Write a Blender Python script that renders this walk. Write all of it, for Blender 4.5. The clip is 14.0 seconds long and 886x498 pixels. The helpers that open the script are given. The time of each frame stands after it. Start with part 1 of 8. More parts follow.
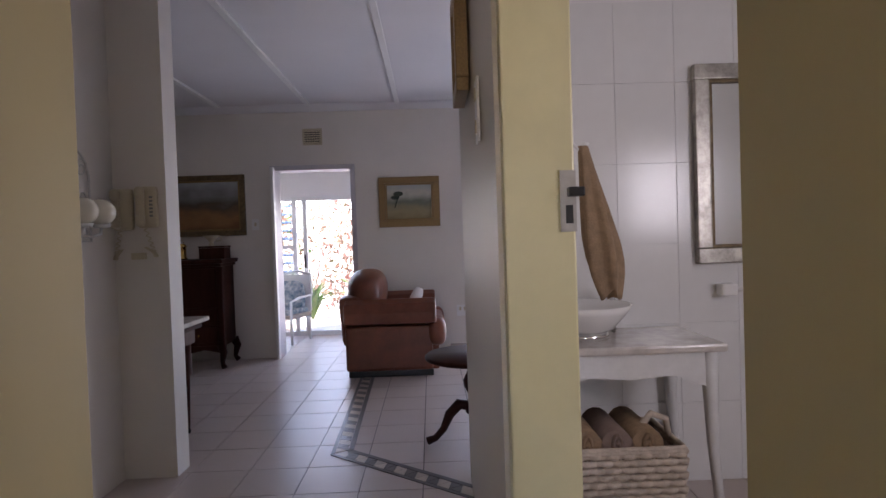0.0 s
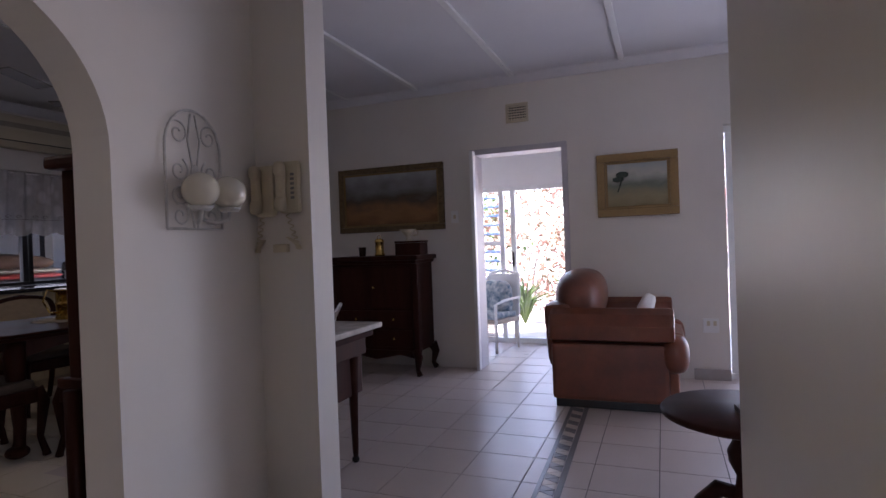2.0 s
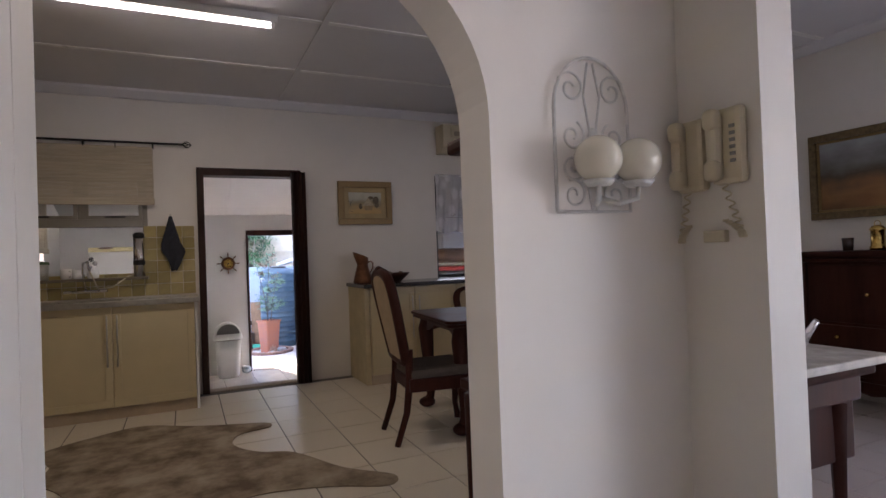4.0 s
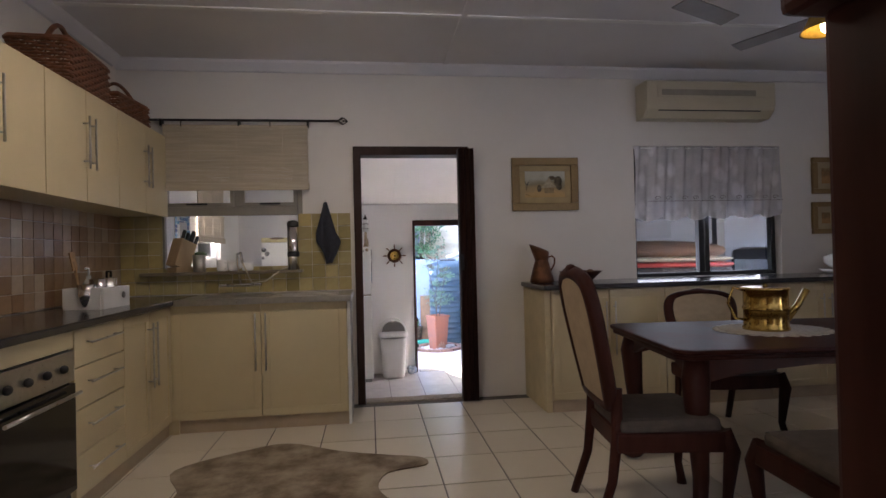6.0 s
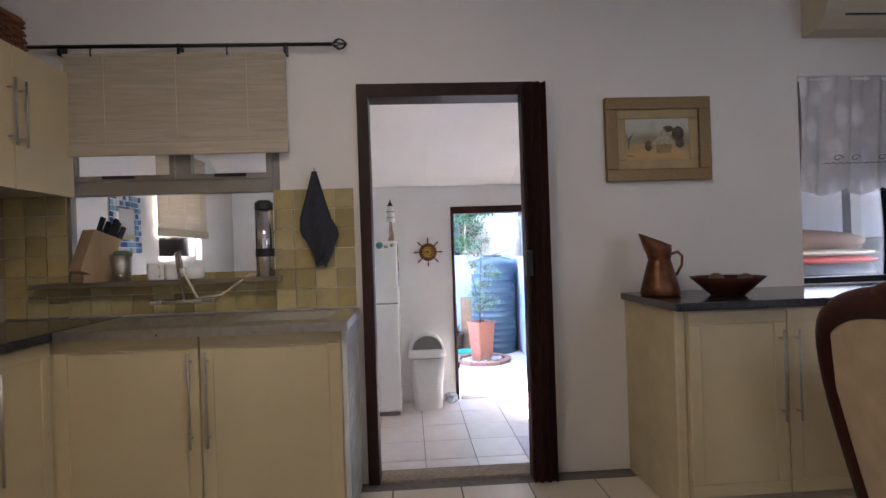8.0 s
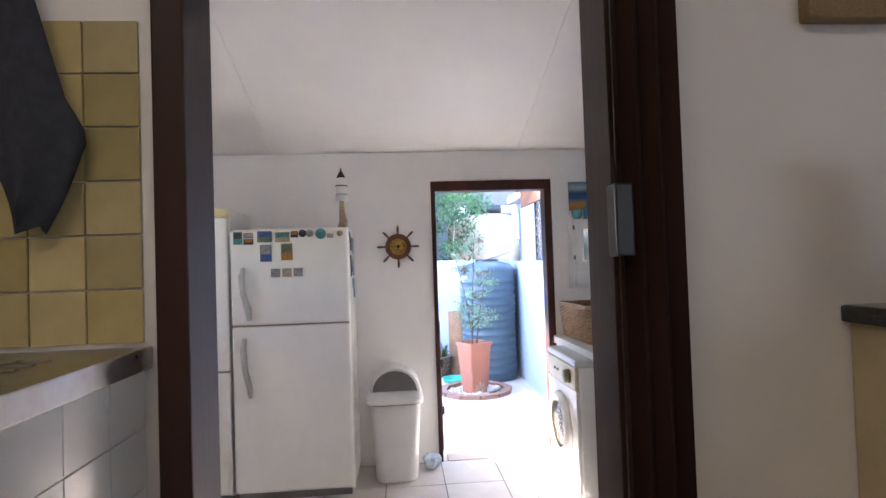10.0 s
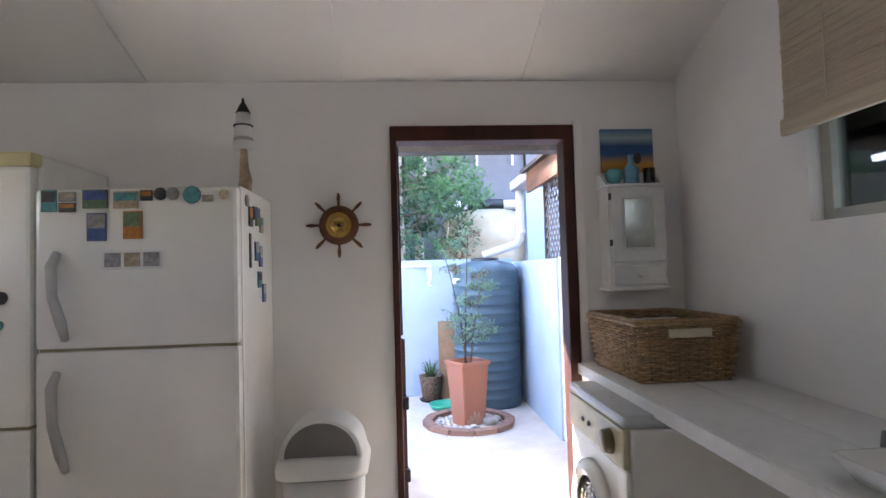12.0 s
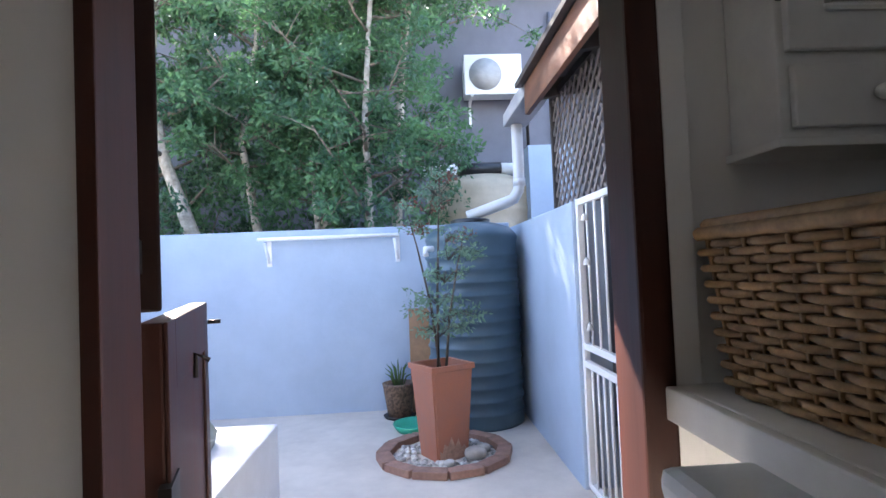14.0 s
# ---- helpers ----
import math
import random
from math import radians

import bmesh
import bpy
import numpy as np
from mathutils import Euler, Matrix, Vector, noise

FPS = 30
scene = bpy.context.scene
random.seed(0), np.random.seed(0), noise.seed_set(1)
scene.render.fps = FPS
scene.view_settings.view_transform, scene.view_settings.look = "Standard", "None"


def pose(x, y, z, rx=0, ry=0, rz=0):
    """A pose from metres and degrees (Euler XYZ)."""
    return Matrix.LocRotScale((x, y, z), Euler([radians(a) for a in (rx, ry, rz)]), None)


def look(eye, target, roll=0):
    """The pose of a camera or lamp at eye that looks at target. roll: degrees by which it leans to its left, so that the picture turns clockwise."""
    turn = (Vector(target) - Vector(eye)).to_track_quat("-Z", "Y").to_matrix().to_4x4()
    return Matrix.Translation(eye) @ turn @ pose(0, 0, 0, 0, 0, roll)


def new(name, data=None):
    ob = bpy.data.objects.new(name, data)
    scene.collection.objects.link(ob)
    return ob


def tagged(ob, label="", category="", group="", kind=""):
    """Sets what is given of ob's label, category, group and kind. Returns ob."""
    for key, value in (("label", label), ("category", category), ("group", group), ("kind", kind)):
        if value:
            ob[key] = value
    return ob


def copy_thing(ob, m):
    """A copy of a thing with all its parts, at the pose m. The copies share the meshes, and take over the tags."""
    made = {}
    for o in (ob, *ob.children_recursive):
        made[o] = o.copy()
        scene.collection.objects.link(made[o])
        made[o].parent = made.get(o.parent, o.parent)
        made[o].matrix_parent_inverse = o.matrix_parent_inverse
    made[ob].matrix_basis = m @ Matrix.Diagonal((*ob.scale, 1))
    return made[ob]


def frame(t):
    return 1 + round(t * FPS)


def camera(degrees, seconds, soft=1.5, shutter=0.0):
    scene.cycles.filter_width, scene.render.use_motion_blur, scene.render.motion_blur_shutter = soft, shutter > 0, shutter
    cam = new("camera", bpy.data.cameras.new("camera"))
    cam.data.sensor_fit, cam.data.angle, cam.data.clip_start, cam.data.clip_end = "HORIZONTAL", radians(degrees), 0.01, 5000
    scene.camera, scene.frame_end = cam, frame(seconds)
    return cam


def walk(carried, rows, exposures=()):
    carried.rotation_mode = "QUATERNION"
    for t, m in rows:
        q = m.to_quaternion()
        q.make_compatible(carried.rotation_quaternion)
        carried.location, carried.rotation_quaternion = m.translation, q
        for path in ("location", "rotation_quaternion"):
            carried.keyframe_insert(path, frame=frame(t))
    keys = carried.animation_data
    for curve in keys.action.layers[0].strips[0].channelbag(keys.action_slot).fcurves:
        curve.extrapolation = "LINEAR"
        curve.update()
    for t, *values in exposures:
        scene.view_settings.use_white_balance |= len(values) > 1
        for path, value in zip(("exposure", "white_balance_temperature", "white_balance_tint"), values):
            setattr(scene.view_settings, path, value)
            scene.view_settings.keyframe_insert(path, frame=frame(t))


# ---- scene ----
cam = camera(76.9, 14.0)
PATH = [
    (0, (0.114, 0.292, 1.265), (0.158, 2.291, 1.225), -1.9),
    (0.5, (0.116, 0.561, 1.236), (0.085, 2.561, 1.199), -1.9),
    (1, (0.077, 0.839, 1.235), (-0.051, 2.834, 1.201), -1.9),
    (1.5, (0.074, 1.11, 1.221), (-0.258, 3.082, 1.194), -2.1),
    (2, (0.086, 1.338, 1.208), (-0.647, 3.199, 1.194), -2.1),
    (2.5, (0.052, 1.533, 1.191), (-0.944, 3.268, 1.189), -2.2),
    (3, (-0.026, 1.679, 1.182), (-1.31, 3.212, 1.191), -2.3),
    (3.5, (-0.164, 1.814, 1.192), (-1.758, 3.022, 1.209), -2.2),
    (4, (-0.283, 1.892, 1.19), (-2.098, 2.733, 1.216), -2.1),
    (6.5, (-1.68, 2.169, 1.201), (-3.666, 2.407, 1.22), -1.5),
    (7, (-2.065, 2.204, 1.176), (-4.055, 2.401, 1.193), -1.6),
    (7.5, (-2.497, 2.249, 1.19), (-4.493, 2.375, 1.199), -1.6),
    (8, (-2.965, 2.259, 1.214), (-4.962, 2.381, 1.218), -1.9),
    (8.5, (-3.449, 2.301, 1.223), (-5.444, 2.435, 1.217), -2.4),
    (11, (-5.580, 2.556, 0.985), (-8.911, 2.83, 1.109), -1.5),
    (11.5, (-5.918, 2.615, 1.018), (-7.91, 2.788, 1.07), -1.4),
    (12, (-6.236, 2.769, 0.968), (-8.229, 2.91, 1.044), -1.6),
    (12.5, (-6.617, 2.883, 0.794), (-8.61, 3.037, 0.865), -1.7),
    (13, (-7.107, 2.996, 0.69), (-9.099, 3.162, 0.759), -1.8),
    (13.5, (-7.605, 3.134, 0.699), (-9.597, 3.305, 0.761), -2.1),
    (14, (-8.066, 3.214, 0.699), (-10.062, 3.329, 0.765), -2.4),
]
# exposure and white balance drift as the clip's camera adapts from room to room
LIGHT = [(0.0, 3.25, 6500, 27), (0.5, 3.2, 6250, 24), (1.0, 3.0, 6350, 31), (2.0, 3.15, 6300, 31), (2.5, 3.5, 6300, 29), (3.0, 3.7, 6400, 29), (4.0, 4.15, 6650, 24), (6.5, 4.52, 6450, 22), (7.5, 4.76, 6300, 22), (8.5, 4.85, 6200, 22), (11.0, 4.7, 6550, 19), (12.0, 4.1, 6650, 18), (12.5, 3.6, 6650, 18), (13.0, 3.2, 6600, 17), (14.0, 3.05, 6500, 16)]
walk(cam, [(t, look(eye, target, roll)) for t, eye, target, roll in PATH], LIGHT)

# ---- world, sun, lamps ----
world = bpy.data.worlds.new("world")
scene.world = world
world.use_nodes = True
wn = world.node_tree
sky = wn.nodes.new("ShaderNodeTexSky")
sky.sky_type = "NISHITA"
sky.sun_disc = False
sky.sun_elevation, sky.sun_rotation = radians(41), radians(241)
wn.nodes["Background"].inputs["Strength"].default_value = 0.15
wn.links.new(sky.outputs[0], wn.nodes["Background"].inputs[0])
sun = new("sun", bpy.data.lights.new("sun", "SUN"))
sun.data.energy, sun.data.angle, sun.data.color = 4.2, radians(0.6), (1.0, 0.95, 0.86)
sun.matrix_world = look((-9, -5, 8.95), (0.0, 0.0, 0.0))


def area(name, eye, target, sx, sy, watts, color=(1, 1, 1)):
    ob = new(name, bpy.data.lights.new(name, "AREA"))
    ob.data.shape, ob.data.size, ob.data.size_y, ob.data.energy, ob.data.color = "RECTANGLE", sx, sy, watts, color
    ob.matrix_world = look(eye, target)
    return ob


DAY = (0.76, 0.87, 1.0)
area("daylight_patio_door", (1.5, 6.75, 1.1), (-0.6, 3.4, 1.25), 1.7, 2.0, 3.6, DAY)
area("daylight_sunroom_door", (-1.15, 6.60, 1.1), (-1.15, 3.0, 0.8), 0.75, 1.9, 0.3, DAY)
area("daylight_dining_window", (-6.05, 5.05, 1.2), (-3.0, 4.6, 0.9), 1.2, 0.7, 0.32, DAY)
area("daylight_court_door", (-9.22, 3.17, 0.6), (-6.0, 3.0, 0.4), 0.45, 1.7, 0.07, (0.94, 0.97, 1.0))
area("daylight_laundry_window", (-7.5, 4.26, 1.25), (-7.5, 2.0, 0.6), 0.8, 0.3, 0.1, DAY)
area("daylight_laundry_side_window", (-7.62, 0.36, 1.55), (-7.62, 2.0, 0.9), 0.7, 0.9, 0.25, (0.97, 0.98, 1.0))
# Added fill for the bathroom, placed to reach the arch wall through its doorway.
area("daylight_bathroom_window", (2.58, 0.05, 1.65), (0.5, 2.9, 1.3), 0.75, 0.75, 2.5, (0.95, 0.97, 1.0))
area("daylight_sunroom_glazing", (-1.15, 7.84, 1.0), (-1.15, 6.7, 0.8), 2.6, 1.6, 0.7, DAY)
# Added fill at the unseen corridor end, brightening jamb and near walls.
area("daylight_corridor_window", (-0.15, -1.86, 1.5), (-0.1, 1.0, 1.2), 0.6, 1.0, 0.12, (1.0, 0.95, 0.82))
area("tube_light_glow", (-3.93, 1.85, 2.66), (-3.93, 1.85, 0.0), 0.06, 1.1, 0.58, (1.0, 0.90, 0.70))

# ---- materials ----


def mat(name, color, rough=0.6, metal=0.0, var=0.12, scale=6.0, bump=0.0, bscale=60.0, spec=0.5, stretch=(1, 1, 1), color2=None, rand=0.0, coat=0.0, emit=None, strength=0.0, trans=0.0, sheen=0.0):
    m = bpy.data.materials.new(name)
    m.use_nodes = True
    t = m.node_tree
    b = t.nodes["Principled BSDF"]
    b.inputs["Roughness"].default_value = rough
    b.inputs["Metallic"].default_value = metal
    b.inputs["Specular IOR Level"].default_value = spec
    b.inputs["Coat Weight"].default_value = coat
    b.inputs["Transmission Weight"].default_value = trans
    b.inputs["Sheen Weight"].default_value = sheen
    co = t.nodes.new("ShaderNodeTexCoord")
    mp = t.nodes.new("ShaderNodeMapping")
    mp.inputs["Scale"].default_value = stretch
    t.links.new(co.outputs["Object"], mp.inputs[0])
    n1 = t.nodes.new("ShaderNodeTexNoise")
    n1.inputs["Scale"].default_value, n1.inputs["Detail"].default_value, n1.inputs["Roughness"].default_value = scale, 6.0, 0.62
    t.links.new(mp.outputs[0], n1.inputs["Vector"])
    ramp = t.nodes.new("ShaderNodeValToRGB")
    c2 = color2 or tuple(c * (1 - 2 * var) for c in color)
    ramp.color_ramp.elements[0].position, ramp.color_ramp.elements[1].position = 0.34, 0.66
    ramp.color_ramp.elements[0].color, ramp.color_ramp.elements[1].color = (*c2, 1), (*color, 1)
    t.links.new(n1.outputs[0], ramp.inputs[0])
    out = ramp.outputs[0]
    if rand:
        oi = t.nodes.new("ShaderNodeObjectInfo")
        hs = t.nodes.new("ShaderNodeHueSaturation")
        mr = t.nodes.new("ShaderNodeMapRange")
        mr.inputs["To Min"].default_value, mr.inputs["To Max"].default_value = 1 - rand, 1 + rand
        t.links.new(oi.outputs["Random"], mr.inputs[0])
        t.links.new(mr.outputs[0], hs.inputs["Value"])
        t.links.new(out, hs.inputs["Color"])
        out = hs.outputs[0]
    t.links.new(out, b.inputs["Base Color"])
    rr = t.nodes.new("ShaderNodeMapRange")
    rr.inputs["To Min"].default_value, rr.inputs["To Max"].default_value = max(0.02, rough - 0.08), min(1, rough + 0.08)
    t.links.new(n1.outputs[0], rr.inputs[0])
    t.links.new(rr.outputs[0], b.inputs["Roughness"])
    if bump:
        n2 = t.nodes.new("ShaderNodeTexNoise")
        n2.inputs["Scale"].default_value, n2.inputs["Detail"].default_value = bscale, 4.0
        t.links.new(mp.outputs[0], n2.inputs["Vector"])
        bp = t.nodes.new("ShaderNodeBump")
        bp.inputs["Strength"].default_value, bp.inputs["Distance"].default_value = bump, 0.004
        t.links.new(n2.outputs[0], bp.inputs["Height"])
        t.links.new(bp.outputs[0], b.inputs["Normal"])
    if emit:
        b.inputs["Emission Color"].default_value = (*emit, 1)
        b.inputs["Emission Strength"].default_value = strength
    return m


def glass_mat(name, color=(1, 1, 1), rough=0.0):
    m = bpy.data.materials.new(name)
    m.use_nodes = True
    t = m.node_tree
    t.nodes.remove(t.nodes["Principled BSDF"])
    mix, tr, gl, fr = (t.nodes.new("ShaderNode" + k) for k in ("MixShader", "BsdfTransparent", "BsdfGlossy", "Fresnel"))
    tr.inputs[0].default_value = (*color, 1)
    gl.inputs["Roughness"].default_value = rough
    t.links.new(fr.outputs[0], mix.inputs[0])
    t.links.new(tr.outputs[0], mix.inputs[1])
    t.links.new(gl.outputs[0], mix.inputs[2])
    t.links.new(mix.outputs[0], t.nodes["Material Output"].inputs[0])
    return m


def bands(name, colors, scale, axis="Z", noise_amount=2.0, rough=0.7):
    """Painted bands of colour along one axis, for pictures and striped things."""
    m = mat(name, colors[0], rough, var=0.0)
    t = m.node_tree
    b = t.nodes["Principled BSDF"]
    co = t.nodes.new("ShaderNodeTexCoord")
    nz = t.nodes.new("ShaderNodeTexNoise")
    nz.inputs["Scale"].default_value, nz.inputs["Detail"].default_value = scale, 8.0
    sep = t.nodes.new("ShaderNodeSeparateXYZ")
    t.links.new(co.outputs["Generated"], sep.inputs[0])
    t.links.new(co.outputs["Generated"], nz.inputs["Vector"])
    ma = t.nodes.new("ShaderNodeMath")
    ma.operation = "MULTIPLY_ADD"
    ma.inputs[1].default_value = noise_amount
    t.links.new(nz.outputs[0], ma.inputs[0])
    t.links.new(sep.outputs[axis], ma.inputs[2])
    sb = t.nodes.new("ShaderNodeMath")
    sb.operation = "SUBTRACT"
    sb.inputs[1].default_value = noise_amount * 0.5
    t.links.new(ma.outputs[0], sb.inputs[0])
    rp = t.nodes.new("ShaderNodeValToRGB")
    while len(rp.color_ramp.elements) < len(colors):
        rp.color_ramp.elements.new(0.5)
    for i, c in enumerate(colors):
        rp.color_ramp.elements[i].position = i / (len(colors) - 1)
        rp.color_ramp.elements[i].color = (*c, 1)
    t.links.new(sb.outputs[0], rp.inputs[0])
    t.links.new(rp.outputs[0], b.inputs["Base Color"])
    return m


WALL = mat("wall_paint", (0.74, 0.70, 0.65), 0.6, var=0.03, scale=1.6, bump=0.12, bscale=35)
WALLW = mat("wall_paint_white", (0.82, 0.81, 0.80), 0.55, var=0.025, scale=1.8, bump=0.12, bscale=30)
CEIL = mat("ceiling_paint", (0.72, 0.71, 0.73), 0.7, var=0.03, scale=1.2, bump=0.05)
TRIM = mat("white_gloss_paint", (0.80, 0.80, 0.79), 0.3, var=0.03, scale=9)
# Cream tone darkened so the colour carries the corridor's weak, warm light.
OLIVE = mat("cream_wall_shaded", (0.44, 0.37, 0.20), 0.6, var=0.03, scale=1.6, bump=0.12, bscale=35)
# Hall plaster with the shade of its unlit side put into the colour.
HALLW = mat("hall_wall_shaded", (0.60, 0.54, 0.44), 0.4, var=0.03, scale=1.6, bump=0.12, bscale=35)
CREAM = mat("cream_gloss_paint", (0.58, 0.53, 0.31), 0.35, var=0.05, scale=5)
TILE = mat("floor_tile_glaze", (0.54, 0.46, 0.42), 0.30, var=0.02, scale=5, rand=0.04, spec=0.35)
TILE2 = mat("kitchen_tile_glaze", (0.66, 0.59, 0.48), 0.30, var=0.015, scale=3, rand=0.03)
TILE3 = mat("laundry_tile_glaze", (0.74, 0.69, 0.64), 0.24, var=0.05, scale=6, rand=0.03)
GROUT = mat("grey_grout", (0.20, 0.18, 0.17), 0.9, var=0.15, scale=25)
LEATHER = mat("brown_leather", (0.20, 0.055, 0.024), 0.38, var=0.22, scale=5, bump=0.25, bscale=120, spec=0.5)
DARKWOOD = mat("dark_mahogany", (0.055, 0.017, 0.012), 0.45, var=0.3, scale=5, stretch=(1, 1, 0.15), bump=0.06, spec=0.10)
REDWOOD = mat("red_varnished_wood", (0.075, 0.021, 0.012), 0.5, var=0.3, scale=6, stretch=(1, 1, 0.12), bump=0.1, spec=0.35)
DOORWOOD = mat("dark_door_wood", (0.042, 0.018, 0.013), 0.5, var=0.3, scale=7, stretch=(1, 1, 0.1), bump=0.12, spec=0.25)
MARBLE = mat("pale_marble", (0.66, 0.61, 0.56), 0.2, var=0.18, scale=7)
CABINET = mat("cream_cabinet_lacquer", (0.60, 0.50, 0.31), 0.36, var=0.04, scale=3, bump=0.02)
GRANITE = mat("dark_granite", (0.045, 0.045, 0.052), 0.16, var=0.4, scale=120, spec=0.6)
STEEL = mat("brushed_steel", (0.55, 0.53, 0.50), 0.3, 1.0, var=0.08, scale=30)
CHROME = mat("chrome", (0.75, 0.75, 0.76), 0.1, 1.0, var=0.03)
BLACK = mat("black_plastic", (0.012, 0.012, 0.013), 0.35, var=0.2)
BLACKGLASS = mat("black_oven_glass", (0.01, 0.01, 0.011), 0.08, var=0.1)
IRON = mat("dark_iron", (0.03, 0.027, 0.026), 0.45, 0.7, var=0.2)
WHITEMETAL = mat("white_painted_iron", (0.60, 0.58, 0.55), 0.5, var=0.12, scale=30)
PLASTIC = mat("ivory_plastic", (0.58, 0.51, 0.37), 0.4, var=0.04)
WPLASTIC = mat("white_plastic", (0.78, 0.78, 0.77), 0.32, var=0.03)
ENAMEL = mat("white_enamel", (0.84, 0.83, 0.79), 0.2, var=0.02, spec=0.55)
GREYP = mat("grey_plastic", (0.22, 0.215, 0.21), 0.35, var=0.05)
WICKER = mat("natural_wicker", (0.44, 0.27, 0.13), 0.55, var=0.25, scale=30, rand=0.12, bump=0.1)
WICKERD = mat("brown_wicker", (0.20, 0.075, 0.032), 0.55, var=0.25, scale=25, rand=0.12)
WICKERW = mat("whitewashed_wicker", (0.58, 0.49, 0.40), 0.6, var=0.18, scale=25, rand=0.1)
GOLD = mat("gilt_frame", (0.29, 0.19, 0.08), 0.42, 0.45, var=0.15, scale=120, bump=0.4, bscale=160)
BRASS = mat("polished_brass", (0.66, 0.44, 0.13), 0.2, 1.0, var=0.12, scale=12)
COPPER = mat("dull_copper", (0.24, 0.10, 0.05), 0.38, 0.8, var=0.3, scale=9)
TERRA = mat("terracotta", (0.34, 0.125, 0.072), 0.85, var=0.14, scale=5, bump=0.2, color2=(0.27, 0.12, 0.085))
CHALK = mat("limescale_bloom", (0.44, 0.27, 0.20), 0.95, var=0.2, scale=20)
BLUEWALL = mat("blue_grey_render", (0.36, 0.44, 0.54), 0.8, var=0.06, scale=2.2, bump=0.35, bscale=22)
GREYWALL = mat("grey_house_render", (0.17, 0.17, 0.20), 0.85, var=0.08, scale=2, bump=0.2)
CONC = mat("concrete_floor", (0.56, 0.50, 0.43), 0.85, var=0.10, scale=3, bump=0.2, bscale=40)
TANK = mat("green_tank_plastic", (0.055, 0.10, 0.13), 0.42, var=0.1, scale=4)
BEIGETANK = mat("beige_tank_plastic", (0.50, 0.41, 0.29), 0.5, var=0.08)
PVC = mat("grey_pvc_pipe", (0.50, 0.51, 0.53), 0.35, var=0.05)
OLDWOOD = mat("weathered_brown_wood", (0.19, 0.075, 0.038), 0.65, var=0.4, scale=5, stretch=(0.3, 1, 1), bump=0.3)
LATTICE = mat("dark_lattice_wood", (0.06, 0.05, 0.048), 0.7, var=0.25, scale=8)
LATTSLAT = mat("grey_lattice_slat", (0.23, 0.20, 0.19), 0.75, var=0.25, scale=8)
BARKD = mat("grey_brown_bark", (0.20, 0.165, 0.125), 0.9, var=0.3, scale=14, bump=0.5)
BARK = mat("pale_bark", (0.44, 0.39, 0.33), 0.9, var=0.3, scale=14, bump=0.5, color2=(0.20, 0.17, 0.13))


def leafy(m):
    """Lets some light through a leaf."""
    t = m.node_tree
    b = t.nodes["Principled BSDF"]
    tl, mx = t.nodes.new("ShaderNodeBsdfTranslucent"), t.nodes.new("ShaderNodeMixShader")
    src = b.inputs["Base Color"].links[0].from_socket
    t.links.new(src, tl.inputs[0])
    mx.inputs[0].default_value = 0.45
    t.links.new(b.outputs[0], mx.inputs[1])
    t.links.new(tl.outputs[0], mx.inputs[2])
    t.links.new(mx.outputs[0], t.nodes["Material Output"].inputs[0])
    return m


# Coarse noise between two greens paints in sun dapple and deep crown shade.
LEAF = mat("green_leaves", (0.12, 0.25, 0.10), 0.32, var=0.28, scale=2.2, color2=(0.026, 0.075, 0.045))
LEAF2 = mat("young_leaves", (0.12, 0.22, 0.06), 0.5, var=0.25, scale=6)
DRYLEAF = mat("pink_dry_foliage", (0.40, 0.20, 0.17), 0.7, var=0.2, scale=3, color2=(0.11, 0.12, 0.06))
for q in (LEAF, LEAF2, DRYLEAF):
    leafy(q)
SOIL = mat("dark_soil", (0.06, 0.045, 0.035), 0.95, var=0.3, scale=20)
PEBBLES = mat("mixed_pebbles", (0.5, 0.47, 0.43), 0.8, var=0.15, scale=40)
pt_ = PEBBLES.node_tree
geo_, hue_, rng_ = (pt_.nodes.new("ShaderNode" + k) for k in ("NewGeometry", "HueSaturation", "MapRange"))
rng_.inputs["To Min"].default_value, rng_.inputs["To Max"].default_value = 0.45, 1.5
pt_.links.new(geo_.outputs["Random Per Island"], rng_.inputs[0])
pt_.links.new(rng_.outputs[0], hue_.inputs["Value"])
pt_.links.new(pt_.nodes["Principled BSDF"].inputs["Base Color"].links[0].from_socket, hue_.inputs["Color"])
pt_.links.new(hue_.outputs[0], pt_.nodes["Principled BSDF"].inputs["Base Color"])
PEBBLE = mat("river_pebble", (0.46, 0.43, 0.39), 0.75, var=0.2, scale=12, rand=0.3)
BRICK = mat("red_paver", (0.34, 0.19, 0.14), 0.85, var=0.2, scale=12, rand=0.12, bump=0.3)
BLIND = mat("bamboo_blind", (0.56, 0.48, 0.36), 0.75, var=0.12, scale=9, stretch=(0.3, 0.3, 6), rand=0.08)
LACE = mat("white_lace", (0.70, 0.69, 0.70), 0.8, var=0.1, scale=30, trans=0.0)
TOWELB = mat("navy_towel", (0.035, 0.037, 0.050), 0.95, var=0.2, scale=40, bump=0.5, bscale=200)
TOWELT = mat("tan_towel", (0.30, 0.20, 0.12), 0.95, var=0.15, scale=30, bump=0.6, bscale=180)
TOWELW = mat("white_towel", (0.80, 0.78, 0.75), 0.95, var=0.05, scale=30, bump=0.5, bscale=180)
UPH = mat("beige_upholstery", (0.40, 0.30, 0.19), 0.85, var=0.1, scale=14, bump=0.2, bscale=150)
HIDE = mat("brindle_cowhide", (0.40, 0.33, 0.24), 0.85, var=0.25, scale=4.5, color2=(0.13, 0.085, 0.05), bump=0.3, bscale=150)
PORCELAIN = mat("white_porcelain", (0.84, 0.83, 0.81), 0.12, var=0.02)
